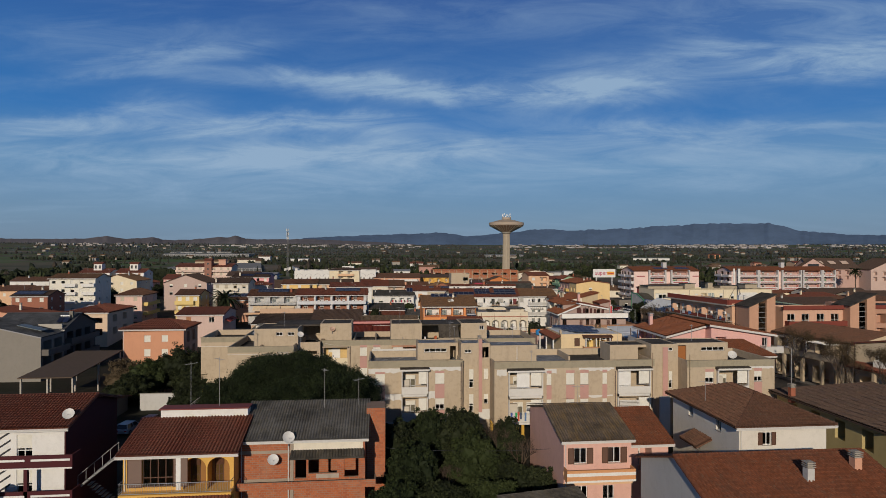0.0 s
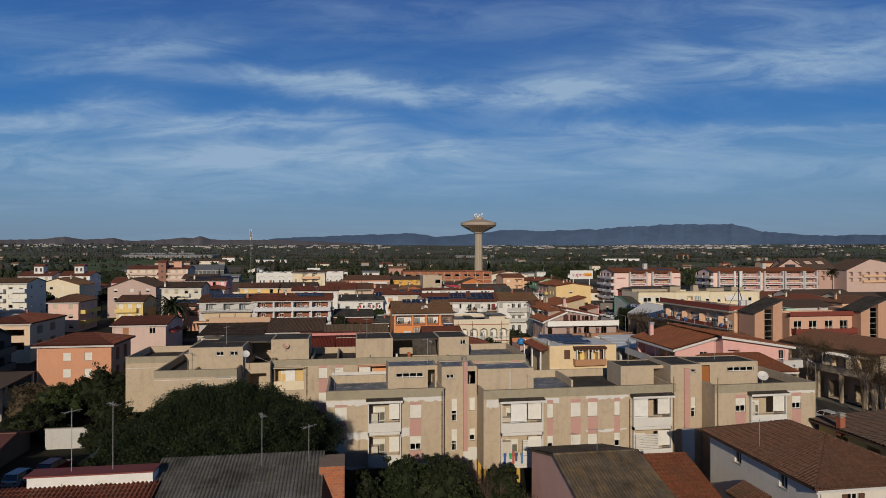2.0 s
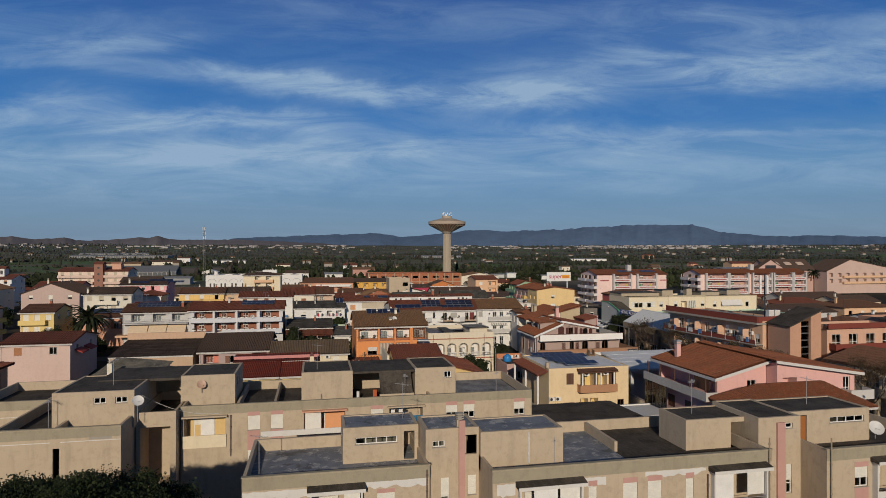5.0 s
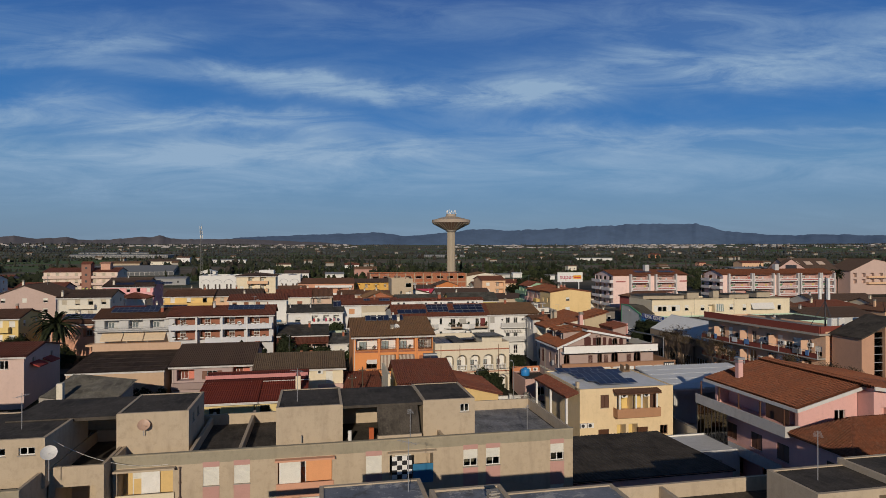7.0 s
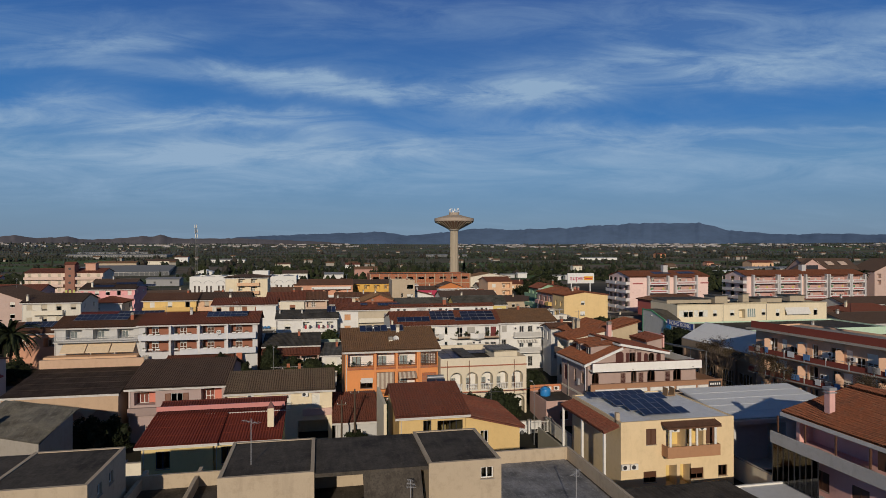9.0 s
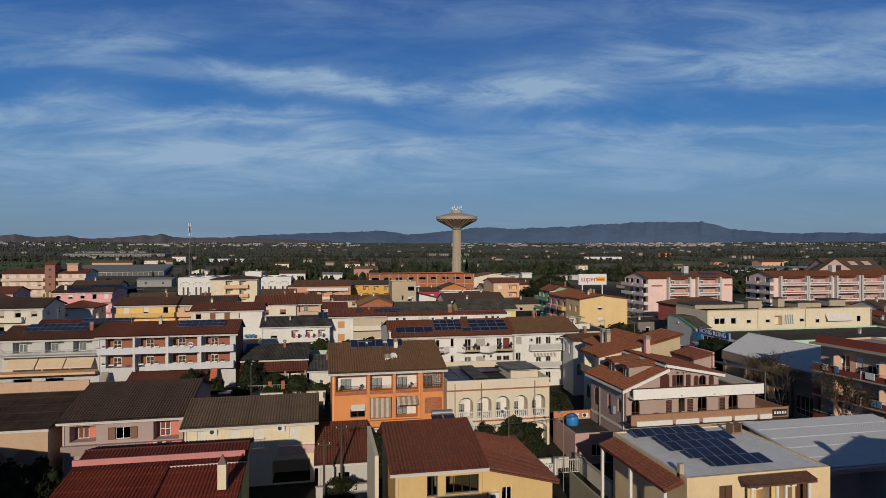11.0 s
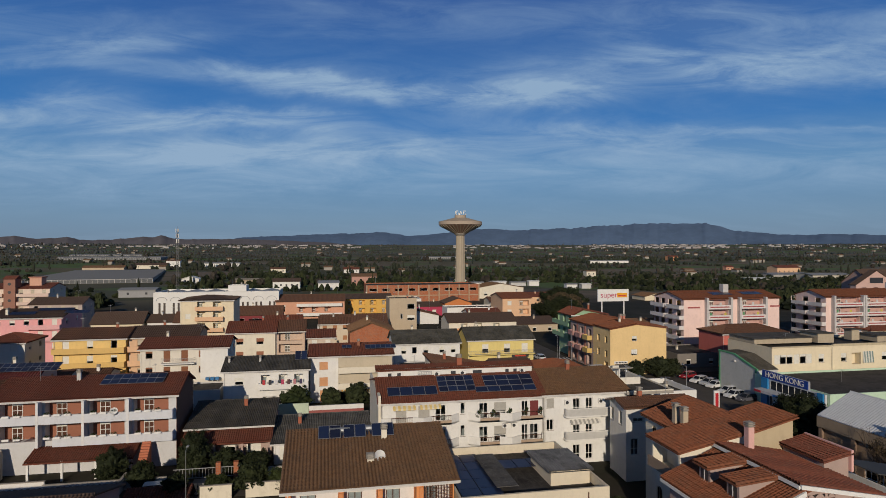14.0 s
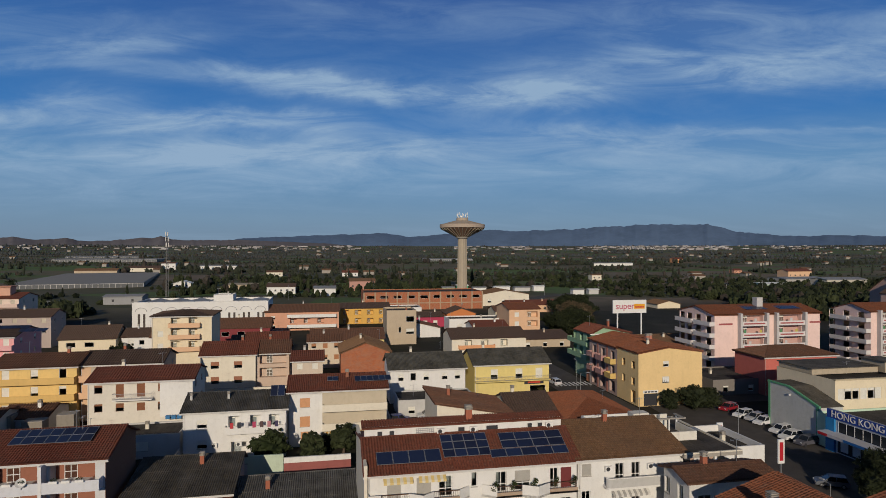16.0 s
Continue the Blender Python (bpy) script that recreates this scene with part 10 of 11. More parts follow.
for k, (x, y, w, h, c) in enumerate(((101, 556, 9, 3.4, GREEN), (113, 560, 8, 4.5, (0.10, 0.45, 0.25)), (124, 556, 10, 3.0, WHITE), (139, 552, 12, 3.6, WHITE), (154, 550, 12, 3.2, GREYW), (168, 548, 8, 4.0, WHITE), (183, 511, 8, 3.6, WHITE), (195, 512, 7, 3.4, GREYW))):
    farm("pale market stall or parked lorry by the roundabout", x, y, w, 5, h, c, T_OLD, 0.5, wins=0, z=RISE, name="market_stall", category="market stall", roof_mat=(M_WHITE if k % 2 else SHEET_GREY))


def strewn():
    """Farms too small and too many to tell apart one by one: pale walls under brown or grey roofs."""
    rng = random.Random(9)
    w, q = Geo(), Geo()
    for k in range(150):
        r = 650 + 2300 * rng.random()
        b = radians(rng.uniform(-32, 52))
        x, y = 16 + r * math.sin(b), 124 + r * math.cos(b)
        if not clear_of(x, y):
            continue
        L, D, h, z = rng.uniform(5, 13), rng.uniform(7, 12), rng.uniform(2.4, 4.4), terrain(x, y) - 1
        w.box(x, x + L, y, y + D, z, z + h + 1)
        q.prism([(y - 0.5, z + h + 0.9), (y + D + 0.5, z + h + 0.9), (y + D / 2, z + h + 2.6)], "x", x - 0.5, x + L + 0.5)
    ob = part("far_farms", w, plaster((0.34, 0.31, 0.27), 0.3), label="pale farm walls strewn over the plain", category="farmhouses", kind="stuff")
    part("far_farm_roofs", q, tile_mat(T_OLD), label="brown farm roofs strewn over the plain", category="farmhouses", kind="stuff")
    t = Geo()
    for k in range(430):
        left = rng.random() < 0.35
        b = radians(rng.uniform(-30, 3) if left else rng.choice((rng.gauss(31, 4), rng.uniform(12, 50))))
        r = rng.uniform(2300, 3300)
        x, y = 16 + r * math.sin(b), 124 + r * math.cos(b)
        L, h, z = rng.uniform(5, 30), rng.uniform(3.0, 6.5), terrain(x, y) - 1
        t.box(x, x + L, y, y + 12, z, z + h)
    n = Nodes("far_walls", 0.9, 0, 0.2)
    part("far_town", t, n.color(n.mix(n.island(), (0.42, 0.41, 0.41), (0.22, 0.19, 0.18))), label="pale buildings of a distant town below the hills", category="town", kind="stuff")


strewn()
for k in range(7):
    palm(352 + 9 * k, 462 - 3 * (k % 3), 8 + (k % 3), 20 + k)
palm(-168, 530, 11, 31)
for k in range(9):
    pole(-60 + 55 * k, 470 + 35 * (k % 3), 11, "tall grey steel road lamp on the plain", 1.6, 90, 0.1)

# ---- salmon apartment houses with red balcony fronts, east of the street ----
RED = (0.20, 0.05, 0.036)
h = house("salmon apartment house with long red balcony fronts", 78.2, 87.2, 128.8, 152.8, 13.0, "flat", 0.5, (0.66, 0.42, 0.28), w=[(0.6 + 1.75 * k, z, (1.2, 0.9, 1.5)[(k + j) % 3], 2.3 if k % 3 else 1.5, "gb" if k % 2 else "sh") for j, z in enumerate((9.7, 6.5, 3.3)) for k in range(13)], s=row((1.2, 5), 9.9, 1.4, 1.8, "sh") + row((1.2, 5), 6.7, 1.4, 1.8, "sh"), category="apartment building", name="apartment_block")
h.matrix_basis = pose(78.2, 128.8, 0, 0, 0, 6)   # the street runs six degrees off the grid here
part("roof_fascia", Geo().box(-1.7, 9.4, -0.4, 24.4, 13.0, 13.25), M_CONC, h)
part("red_fascia", Geo().box(-1.0, -0.85, 0.2, 24, 13.25, 14.3), plaster(RED, 0.5), h, "dull red roof fascia")
part("red_fascia", Geo().box(-0.85, 9.2, 0.05, 0.2, 13.25, 14.3), plaster(RED, 0.5), h, "dull red roof fascia")
rngs = random.Random(12)
for z in (9.6, 6.4, 3.2):
    part("balcony_slab", Geo().box(-1.6, -0.003, 0, 24, z - 0.2, z), M_CONC, h)
    for k in range(7):
        part("balcony_front", Geo().box(-1.6, -1.5, 3.43 * k + 0.1, 3.43 * k + 3.33, z, z + 0.72), plaster(RED, 0.5), h, "dull red balcony front")
        part("rail_post", Geo().box(-1.62, -1.5, 3.43 * k - 0.06, 3.43 * k + 0.06, z - 0.1, z + 1.1), M_FASCIA, h)
    part("handrail", Geo().tube((-1.54, 0, z + 1.02), (-1.54, 24, z + 1.02), 0.03, n=5), M_FASCIA, h)
    for k in range(4):
        part("divider", Geo().box(-1.45, -0.003, 6.0 * k + 2.9, 6.0 * k + 3.0, z, z + 2.3), plaster((0.62, 0.40, 0.28)), h)
    for k in range(5):
        ac_unit(h, 2.4 + 4.6 * k + rngs.uniform(-1, 1), z + rngs.uniform(0.9, 1.6), -0.02, "w")
    for k in range(7):
        y = rngs.uniform(1, 22)
        part("washing", Geo().box(-1.75, -1.66, y, y + rngs.uniform(0.5, 1.3), z + 0.25, z + 1.05), plain(rngs.choice(((0.6, 0.6, 0.6), (0.1, 0.2, 0.4), (0.5, 0.45, 0.4), (0.12, 0.12, 0.14))), 0.9), h, "washing hung over the railing")
# the telephone mast on its roof
mt = thing("roof_mast", "dark lattice mast with white antenna panels on a flat roof", "mast", 81.8, 132.6, 13.25)
part("pole", Geo().tube((0, 0, 0), (0, 0, 8.2), 0.12, 0.08, 8), M_DARKM, mt)
for k in range(3):
    a = 2.1 * k + 0.4
    part("stay", Geo().tube((2.2 * math.cos(a), 2.2 * math.sin(a), 0.05), (0, 0, 4.5), 0.05, n=5), M_DARKM, mt)
    for z in (5.6, 7.3):
        part("antenna_panel", Geo().box(0.7 * math.cos(a) - 0.2, 0.7 * math.cos(a) + 0.2, 0.7 * math.sin(a) - 0.12, 0.7 * math.sin(a) + 0.12, z - 0.9, z + 0.7), M_WHITE, mt)
for k, x in enumerate((84.6, 85.9, 89.2)):
    cb = thing("equipment_cabinet", "pale grey equipment cabinet on a flat roof", "cabinet", x - 3.6, 130.6, 13.3, group="equipment cabinets")
    part("case", Geo().box(0, 1.0, 0, 0.8, 0.05, 1.9), M_WHITE, cb)
    part("door", Geo().box(0.08, 0.92, -0.03, 0.0, 0.15, 1.8), M_FASCIA, cb)


def stair_tower(x, y):
    """Two salmon piers with a glazed strip between them under one dark sloping roof."""
    ob = thing("stair_tower", "salmon stair tower with a tall glazed strip and dark sloping roof", "stair tower", x, y, 0, group="stair towers")
    sm = plaster((0.52, 0.30, 0.20), 0.4)
    part("pier", Geo().prism([(0, 0), (0, 13.2), (2.6, 14.1), (2.6, 0)], "y", 0, 5.0), sm, ob)
    part("pier", Geo().prism([(4.9, 0), (4.9, 14.9), (7.4, 15.7), (7.4, 0)], "y", 0, 5.0), sm, ob)
    part("back", Geo().box(2.6, 4.9, 3.6, 5.0, 0, 14.0), sm, ob)
    part("glazing", Geo().box(2.6, 4.9, 0.45, 0.5, 0.5, 14.0), glass_mat(), ob, "tall strip of dark glass")
    for k in range(12):
        part("glazing_bar", Geo().box(2.6, 4.9, 0.38, 0.45, 0.5 + 1.15 * k, 0.58 + 1.15 * k), M_GREYM, ob)
    for k in range(8):
        part("stair_flight", Geo().prism([(2.7, 1.6 * k + 0.2), (4.8, 1.6 * k + 1.7), (4.8, 1.6 * k + 1.95), (2.7, 1.6 * k + 0.45)] if k % 2 else [(2.7, 1.6 * k + 1.7), (4.8, 1.6 * k + 0.2), (4.8, 1.6 * k + 0.45), (2.7, 1.6 * k + 1.95)], "y", 1.2 + 1.1 * (k % 2), 2.2 + 1.1 * (k % 2)), M_CONC, ob)
    part("roof_slope", Geo().prism([(-0.3, 13.15), (7.7, 15.85), (7.7, 16.05), (-0.3, 13.35)], "y", -0.3, 5.3), M_BITUM, ob)
    return ob


for x in (78.9, 102.4):
    st = stair_tower(x, 123.4)
    st.matrix_basis = pose(x, 123.4, 0) @ Matrix.Diagonal((0.81, 1, 1, 1))
h = house("salmon apartment wing with red balcony fronts", 88.2, 102.6, 125.6, 131, 12.4, "flat", 0.5, (0.62, 0.38, 0.27), s=row((1, 4.4, 8, 11.4), 9.2, 1.8, 2.2, "gb") + row((1, 4.4, 8, 11.4), 6.0, 1.8, 2.2, "gb") + row((1, 4.4, 8, 11.4), 2.8, 1.8, 2.2, "gb"), category="apartment building", name="apartment_block")
part("red_fascia", Geo().box(-0.3, 14.8, -0.6, -0.45, 12.4, 13.3), plaster(RED, 0.5), h, "dull red roof fascia")
part("roof_fascia", Geo().box(-0.3, 14.8, -0.45, -0.002, 12.4, 12.6), M_BITUM, h)
for z in (9.0, 5.8, 2.6):
    balcony(h, 0.4, 14.2, z, 1.4, "solid", RED if z > 6 else (0.34, 0.12, 0.06), height=0.9)
h = house("salmon end house behind a stair tower", 108.6, 130, 125, 139, 12.4, "flat", 0.5, (0.46, 0.26, 0.18), s=row((1.5, 6, 11), 9.2, 2.2, 2.2, "lo") + row((1.5, 6, 11), 6.0, 2.2, 2.2, "lo"), category="apartment building", name="apartment_block")
part("red_fascia", Geo().box(-0.3, 18, -0.4, -0.25, 12.5, 13.3), plaster(RED, 0.5), h, "dull red roof fascia")

# ---- gabled pink apartment houses far east, and the brown roofs before them ----
h = house("pink apartment house wing under a broad brown roof", 250, 280.7, 331, 347, 15.2, "gx", 6.0, (0.50, 0.33, 0.28), T_DARK, style="far", s=row(even(6, 30, 2.4), 12.0, 2.4, 2.2, "lo") + row(even(6, 30, 2.4), 8.8, 2.4, 2.2, "lo"), category="apartment building", name="apartment_block")
for u in (6, 14, 22):
    part("roof_light", Geo().prism([(3.0, 18.0), (5.2, 19.4), (5.2, 19.7), (3.0, 18.3)], "x", u, u + 4.0), plaster((0.55, 0.42, 0.34)), h, "pale dormer cut into the roof")
h = house("pink apartment house with a steep gable", 238.6, 259.4, 328, 331, 15.2, "gy", 6.0, (0.56, 0.38, 0.33), T_DARK, style="far", s=row((3, 9, 15), 11.6, 2.4, 2.2, "lo") + row((3, 9, 15), 8.2, 2.4, 2.2, "lo"), category="apartment building", name="apartment_block")
# flat dark panel for the shade of an open loggia; nothing is recessed
part("gable_loggia", Geo().box(7.0, 13.8, -0.06, -0.003, 15.6, 18.0), M_DARKM, h)
h = house("cream apartment house with a dark gable and long balconies", 280, 330, 322, 338, 15.0, "gy", 6.2, (0.56, 0.41, 0.35), T_DARK, style="far", s=row(even(9, 50, 2.4), 11.5, 2.4, 2.2, "lo") + row(even(9, 50, 2.4), 8.2, 2.4, 2.2, "lo"), category="apartment building", name="apartment_block", ridge=0.3)
for z in (11.2, 7.9):
    balcony(h, 10, 50, z, 1.4, "solid", PEACH)
palm(262, 312, 12, 5)
for k, (lb, a, b, c, d, hh, rf, wl, tl) in enumerate((("long house with a red tiled roof", 178, 206, 262, 276, 5.2, "hip", CREAM, T_RED), ("house with a grey sheet roof", 192, 222, 248, 260, 5.6, "gx", GREYW, T_DARK), ("low house with a brown tiled roof", 156, 172, 232, 244, 4.6, "gx", PALE, T_BROWN), ("low pale house with a red-brown roof", 174, 194, 228, 240, 5.2, "hip", CREAM, T_RED), ("cream house with a solar roof", 197, 216, 226, 238, 5.8, "gx", CREAM, T_DARK), ("low workshop with a grey roof", 152, 176, 206, 224, 4.6, "gx", GREYW, T_DARK), ("pale house with a brown roof", 178, 198, 205, 220, 6.0, "hip", PEACH, T_BROWN), ("white house with a dark roof", 160, 182, 178, 196, 5.4, "gx", WHITE, T_DARK), ("salmon house with a brown roof", 134, 152, 168, 184, 6.0, "hip", SALMON, T_BROWN), ("cream house with a dark brown roof", 118, 131, 162, 178, 6.2, "gx", CREAM, T_DARK))):
    h = house(lb, a, b, c, d, hh, rf, 2.0, wl, tl, style="far", s=row(even(4, b - a, 1.5), hh - 2.6, 1.5, 1.4, "gl"))
    chimney(h, 3, (d - c) / 2 - 1, hh + 1.2, 1.4, 0.6, wl)

# ---- infill: sheds, yard walls and small roofs between the houses ----
for lb, a, b, c, d, hh, rf, rs, wl, tl, st in (
        ("small lean-to with a red tiled roof", 9.0, 14.4, 147.5, 156, 3.2, "sn", 1.6, GREYW, T_RED, "near"),
        ("low pink house with a flat terrace", 39.0, 44.6, 150, 157, 3.4, "flat", 0.35, (0.50, 0.33, 0.29), T_RED, "mid"),
        ("narrow garage with a flat roof", 19.0, 24.0, 142, 147, 2.8, "flat", 0.3, PALE, T_RED, "mid"),
        ("low garage with a tiled roof", -23, -14, 211, 220, 3.4, "gx", 1.0, GREYW, T_DARK, "mid"),
        ("white outhouse with a red-brown roof", -36, -29, 235.5, 245, 4.4, "gx", 1.2, WHITE, T_BROWN, "mid"),
        ("low brown-roofed house in a back yard", -48, -34, 228, 240, 5.0, "gx", 1.6, PALE, T_BROWN, "mid"),
        ("dark-roofed house beside the tall house", -9, 4, 300, 311, 6.0, "gx", 2.0, PALE, T_DARK, "far"),
        ("pale house with an open brown roof", 10, 19, 246, 256, 4.4, "gx", 1.4, PALE, T_OLD, "mid"),
        ("grey garage with a flat roof", 30.5, 46, 240, 248, 3.0, "flat", 0.3, GREYW, T_DARK, "mid"),
        ("white house with a dark red roof", 66, 78, 322, 334, 6.4, "gx", 1.6, WHITE, T_RED, "far"),
        ("tan workshop with a dark roof", 70, 92, 302, 318, 5.0, "gx", 1.6, TAN, T_DARK, "far"),
        ("low dark garage with a flat roof", 101, 120, 244, 258, 3.2, "flat", 0.3, (0.2, 0.18, 0.16), T_DARK, "far"),
        ("long brown-roofed shed behind the green house", 96, 124, 283, 298, 5.2, "gx", 1.8, PALE, T_OLD, "far"),
        ("small terrace house with white parapets", 60.8, 70, 190, 199, 7.2, "flat", 0.9, WHITE, T_RED, "mid"),
        ("white terrace house with flat roofs", 56, 66, 203, 213, 5.4, "flat", 0.9, WHITE, T_RED, "mid"),
        ("low red-roofed house in a row", 104, 130, 404, 416, 6.0, "gx", 1.8, PEACH, T_RED, "far"),
        ("cream house with a brown roof by the road", 88, 104, 372, 384, 6.5, "gx", 1.8, CREAM, T_BROWN, "far"),
        ("white workshop with a flat roof", 40, 60, 396, 410, 6.0, "flat", 0.5, WHITE, T_RED, "far")):
    h = house(lb, a, b, c, d, hh, rf, rs, wl, tl, style=st, s=row(even(max(1, int((b - a) / 5)), b - a, 1.3), max(0.6, hh - 2.5), 1.3, 1.4, "gl"))
    if rf != "flat" and hh > 4:
        chimney(h, (b - a) * 0.7, (d - c) * 0.35, hh + rs * 0.5, 1.2, 0.55, wl)


# ---- the western and middle streets, house by house ----


def town(label, X0, X1, Y0, Y1, Z, roof="gx", rise=1.5, wall=PALE, tile=T_BROWN, floors=2, cols=3, bal=(), doors=True, **kw):
    """A house given by its place and eaves height in the world: rows of windows floor by floor, and balconies (from, to, floor from the top, colour, kind)."""
    k = 1.0
    if 176.2 <= Y0 < 287.6:
        k = NORTH
        X0, X1, Y0, Y1, Z = 16.5 + (X0 - 16.5) / k, 16.5 + (X1 - 16.5) / k, 124.2 + (Y0 - 124.2) / k, 124.2 + (Y1 - 124.2) / k, (Z - RISE) / k
    L, D = X1 - X0, Y1 - Y0
    rng = random.Random(int(X0 * 7 + Y0))
    holes, east = [], []
    for f in range(floors):
        sill = Z - 2.75 - 3.1 * f
        if sill < 0.2:
            continue
        for j, u in enumerate(even(cols, L, 1.25)):
            tall = doors and any(a * L - 0.2 <= u and u + 1.25 <= b * L + 0.2 and q == f for a, b, q, c, kd in bal)
            kind = rng.choice(("sh", "st", "sd", "sd", "pc", "gb"))
            holes.append((u, sill if tall else sill + 0.75, 1.25, 2.2 if tall else 1.35, kind, 0))
        for u in even(2, D, 1.1):
            east.append((u, sill + 0.75, 1.1, 1.3, rng.choice(("sh", "gb")), 0))
    kw.setdefault("style", "mid")
    kw.setdefault("shut", rng.choice((M_SHUT, M_SHUTT, plain((0.50, 0.44, 0.34), 0.6), M_SHUT)))
    ob = house(label, X0, X1, Y0, Y1, Z, roof, rise, wall, tile, s=holes, e=east if X1 < 10 else (), w=east if X0 > 20 else (), **kw)
    for a, b, q, c, kd in bal:
        balcony(ob, a * L, b * L, Z - 2.95 - 3.1 * q, 1.2, kd, c)
    return ob


h = town("long pink and cream apartment house with full-width balconies", -116, -85.5, 354, 368, 16.0, rise=1.5, wall=(0.72, 0.58, 0.48), tile=T_RED, floors=4, cols=8, bal=[(0.0, 0.50, q, (0.66, 0.50, 0.42), "solid") for q in (0, 1, 2, 3)] + [(0.64, 1.0, q, (0.66, 0.50, 0.42), "solid") for q in (0, 1, 2, 3)], style="far")
part("stair_tower", Geo().box(16.0, 19.8, -1.6, 3.0, 0, 19.4), plaster((0.30, 0.15, 0.11)), h, "red-brown stair tower")
part("tower_roof", Geo().prism([(-2.0, 19.4), (3.4, 19.4), (0.7, 20.6)], "x", 15.7, 20.1), tile_mat(T_RED), h)
for k in range(5):
    part("tower_window", Geo().tube((17.9, -1.66, 17.6 - 3.0 * k), (17.9, -1.6, 17.6 - 3.0 * k), 0.55, n=12), M_DARKM, h)
part("second_tower", Geo().box(22.5, 26.5, 3.0, 7.0, 16.0, 19.6), plaster((0.62, 0.36, 0.26)), h)
part("tower_cap", Geo().box(22.1, 26.9, 2.6, 7.4, 19.6, 20.0), plaster((0.40, 0.20, 0.14)), h)
for k in range(3):
    part("entrance_column", Geo().box(19.0 + 1.5 * k, 19.6 + 1.5 * k, -9.0, -8.4, 0, 9.0), plain((0.50, 0.52, 0.16), 0.7), h, "yellow-green entrance column")

h = town("pink three-storey house with roof terraces and solar panels", -65.1, -49.6, 271, 284, 13.5, rise=1.7, wall=(0.78, 0.38, 0.38), tile=T_DARK, floors=3, cols=5, bal=[(0.52, 1.0, 0, (0.74, 0.40, 0.40), "solid"), (0.52, 1.0, 1, (0.74, 0.40, 0.40), "solid")])
panels(-64.0 / NORTH + 1.1, 283.5, 12.5, 5, 1, 1.2, 2.0, 17, "dark solar panels on a brown roof")
panels(-55.0, 284.5, 12.6, 5, 1, 1.2, 2.0, 17, "dark solar panels on a brown roof")
panels(-62.0, 286.6, 13.2, 7, 1, 1.2, 1.8, 17, "dark solar panels on a brown roof")
chimney(h, 3.0, 2.0, 12.4, 1.6, 0.6, PALE)

h = town("white house with a red hipped roof", -52.0, -44.2, 240, 249, 11.8, "hip", 1.4, WHITE, T_RED, 2, 2)
h = town("cream three-storey house with a brown roof and a front balcony", -60.3, -48.0, 223, 234.5, 13.5, rise=1.7, wall=(0.66, 0.62, 0.53), tile=T_DARK, floors=3, cols=4, bal=[(0.2, 0.72, 0, PALE, "solid"), (0.2, 0.72, 1, PALE, "solid")])
chimney(h, 1.0, 0.7, 12.0, 1.5, 0.5, PALE)
ac_unit(h, 9.4, 9.4)
h = town("yellow row house with a brown tiled roof", -38.7, -25.5, 239, 249.5, 12.3, rise=1.6, wall=(0.76, 0.53, 0.20), tile=T_BROWN, floors=3, cols=3, bal=[(0.0, 1.0, 0, (0.66, 0.44, 0.16), "solid"), (0.0, 1.0, 1, (0.66, 0.44, 0.16), "solid")])
h = town("peach row house with a dark tiled roof and a loggia", -25.3, -12.0, 240.2, 250.5, 12.2, rise=1.7, wall=(0.66, 0.44, 0.28), tile=T_DARK, floors=3, cols=3, bal=[(0.0, 0.55, 0, PEACH, "solid"), (0.0, 0.55, 1, PEACH, "solid")])
part("terrace_canopy", Geo().box(8.4, 13.6, -1.6, -0.003, 8.6, 8.8), M_DARKM, h)
h = town("pale terrace house with a red-brown tiled roof and brown shutters", -19.3, -4.0, 226.2, 236, 11.9, rise=1.4, wall=(0.68, 0.63, 0.54), tile=T_RED, floors=2, cols=5, bal=[(0.25, 0.62, 0, WHITE, "rail")], shut=plain((0.24, 0.10, 0.05), 0.6), frame_mat=M_BROWN)
part("white_end_wall", Geo().box(11.2, 16.4, -0.03, -0.003, 4.0, 10.2), plaster(WHITE), h)
tb = thing("water_butt", "bright blue plastic tubs on a terrace", "tub", -3.6, 232.5, 3.9)
for k in range(3):
    part("tub", Geo().box(-6 + 0.9 * k, -5.3 + 0.9 * k, 0, 0.6, 0, 0.55), plain((0.03, 0.16, 0.36), 0.5), tb)

h = town("low house with a maroon tiled roof and solar panels", -44.6, -30.2, 211.5, 219, 10.2, rise=1.6, wall=(0.55, 0.36, 0.30), tile=(0.13, 0.03, 0.03), floors=1, cols=3)
panels(-41.0, 218.8, 9.2, 9, 2, 1.1, 1.4, 19, "dark blue solar panels on a maroon roof")
h = town("grey-pink gabled house with a dull brown roof", -83, -67.2, 240, 256, 12.9, "gy", 3.2, (0.52, 0.39, 0.34), T_DARK, 2, 3, style="far")
h = town("pink house with a hipped brown roof and yellow balconies", -84.6, -76.6, 202, 215, 10.9, "hip", 1.8, (0.70, 0.48, 0.40), T_BROWN, 3, 2)
for z in (5.6, 2.4):
    balcony(h, 1.0, 12.6, z, 1.6, "solid", (0.70, 0.52, 0.18), side="e", L=8.6)
h = town("yellow house with stacked loggia balconies and a brown roof", -63.6, -56.6, 194, 205, 11.4, rise=1.5, wall=(0.72, 0.54, 0.22), tile=T_BROWN, floors=3, cols=3, bal=[(0.0, 0.8, q, (0.74, 0.56, 0.22), "solid") for q in (0, 1, 2)])
h = town("pale pink house with a low red roof and red awnings", -51.6, -40.4, 158.5, 172, 9.0, rise=1.2, wall=(0.62, 0.46, 0.40), tile=T_RED, floors=1, cols=2)
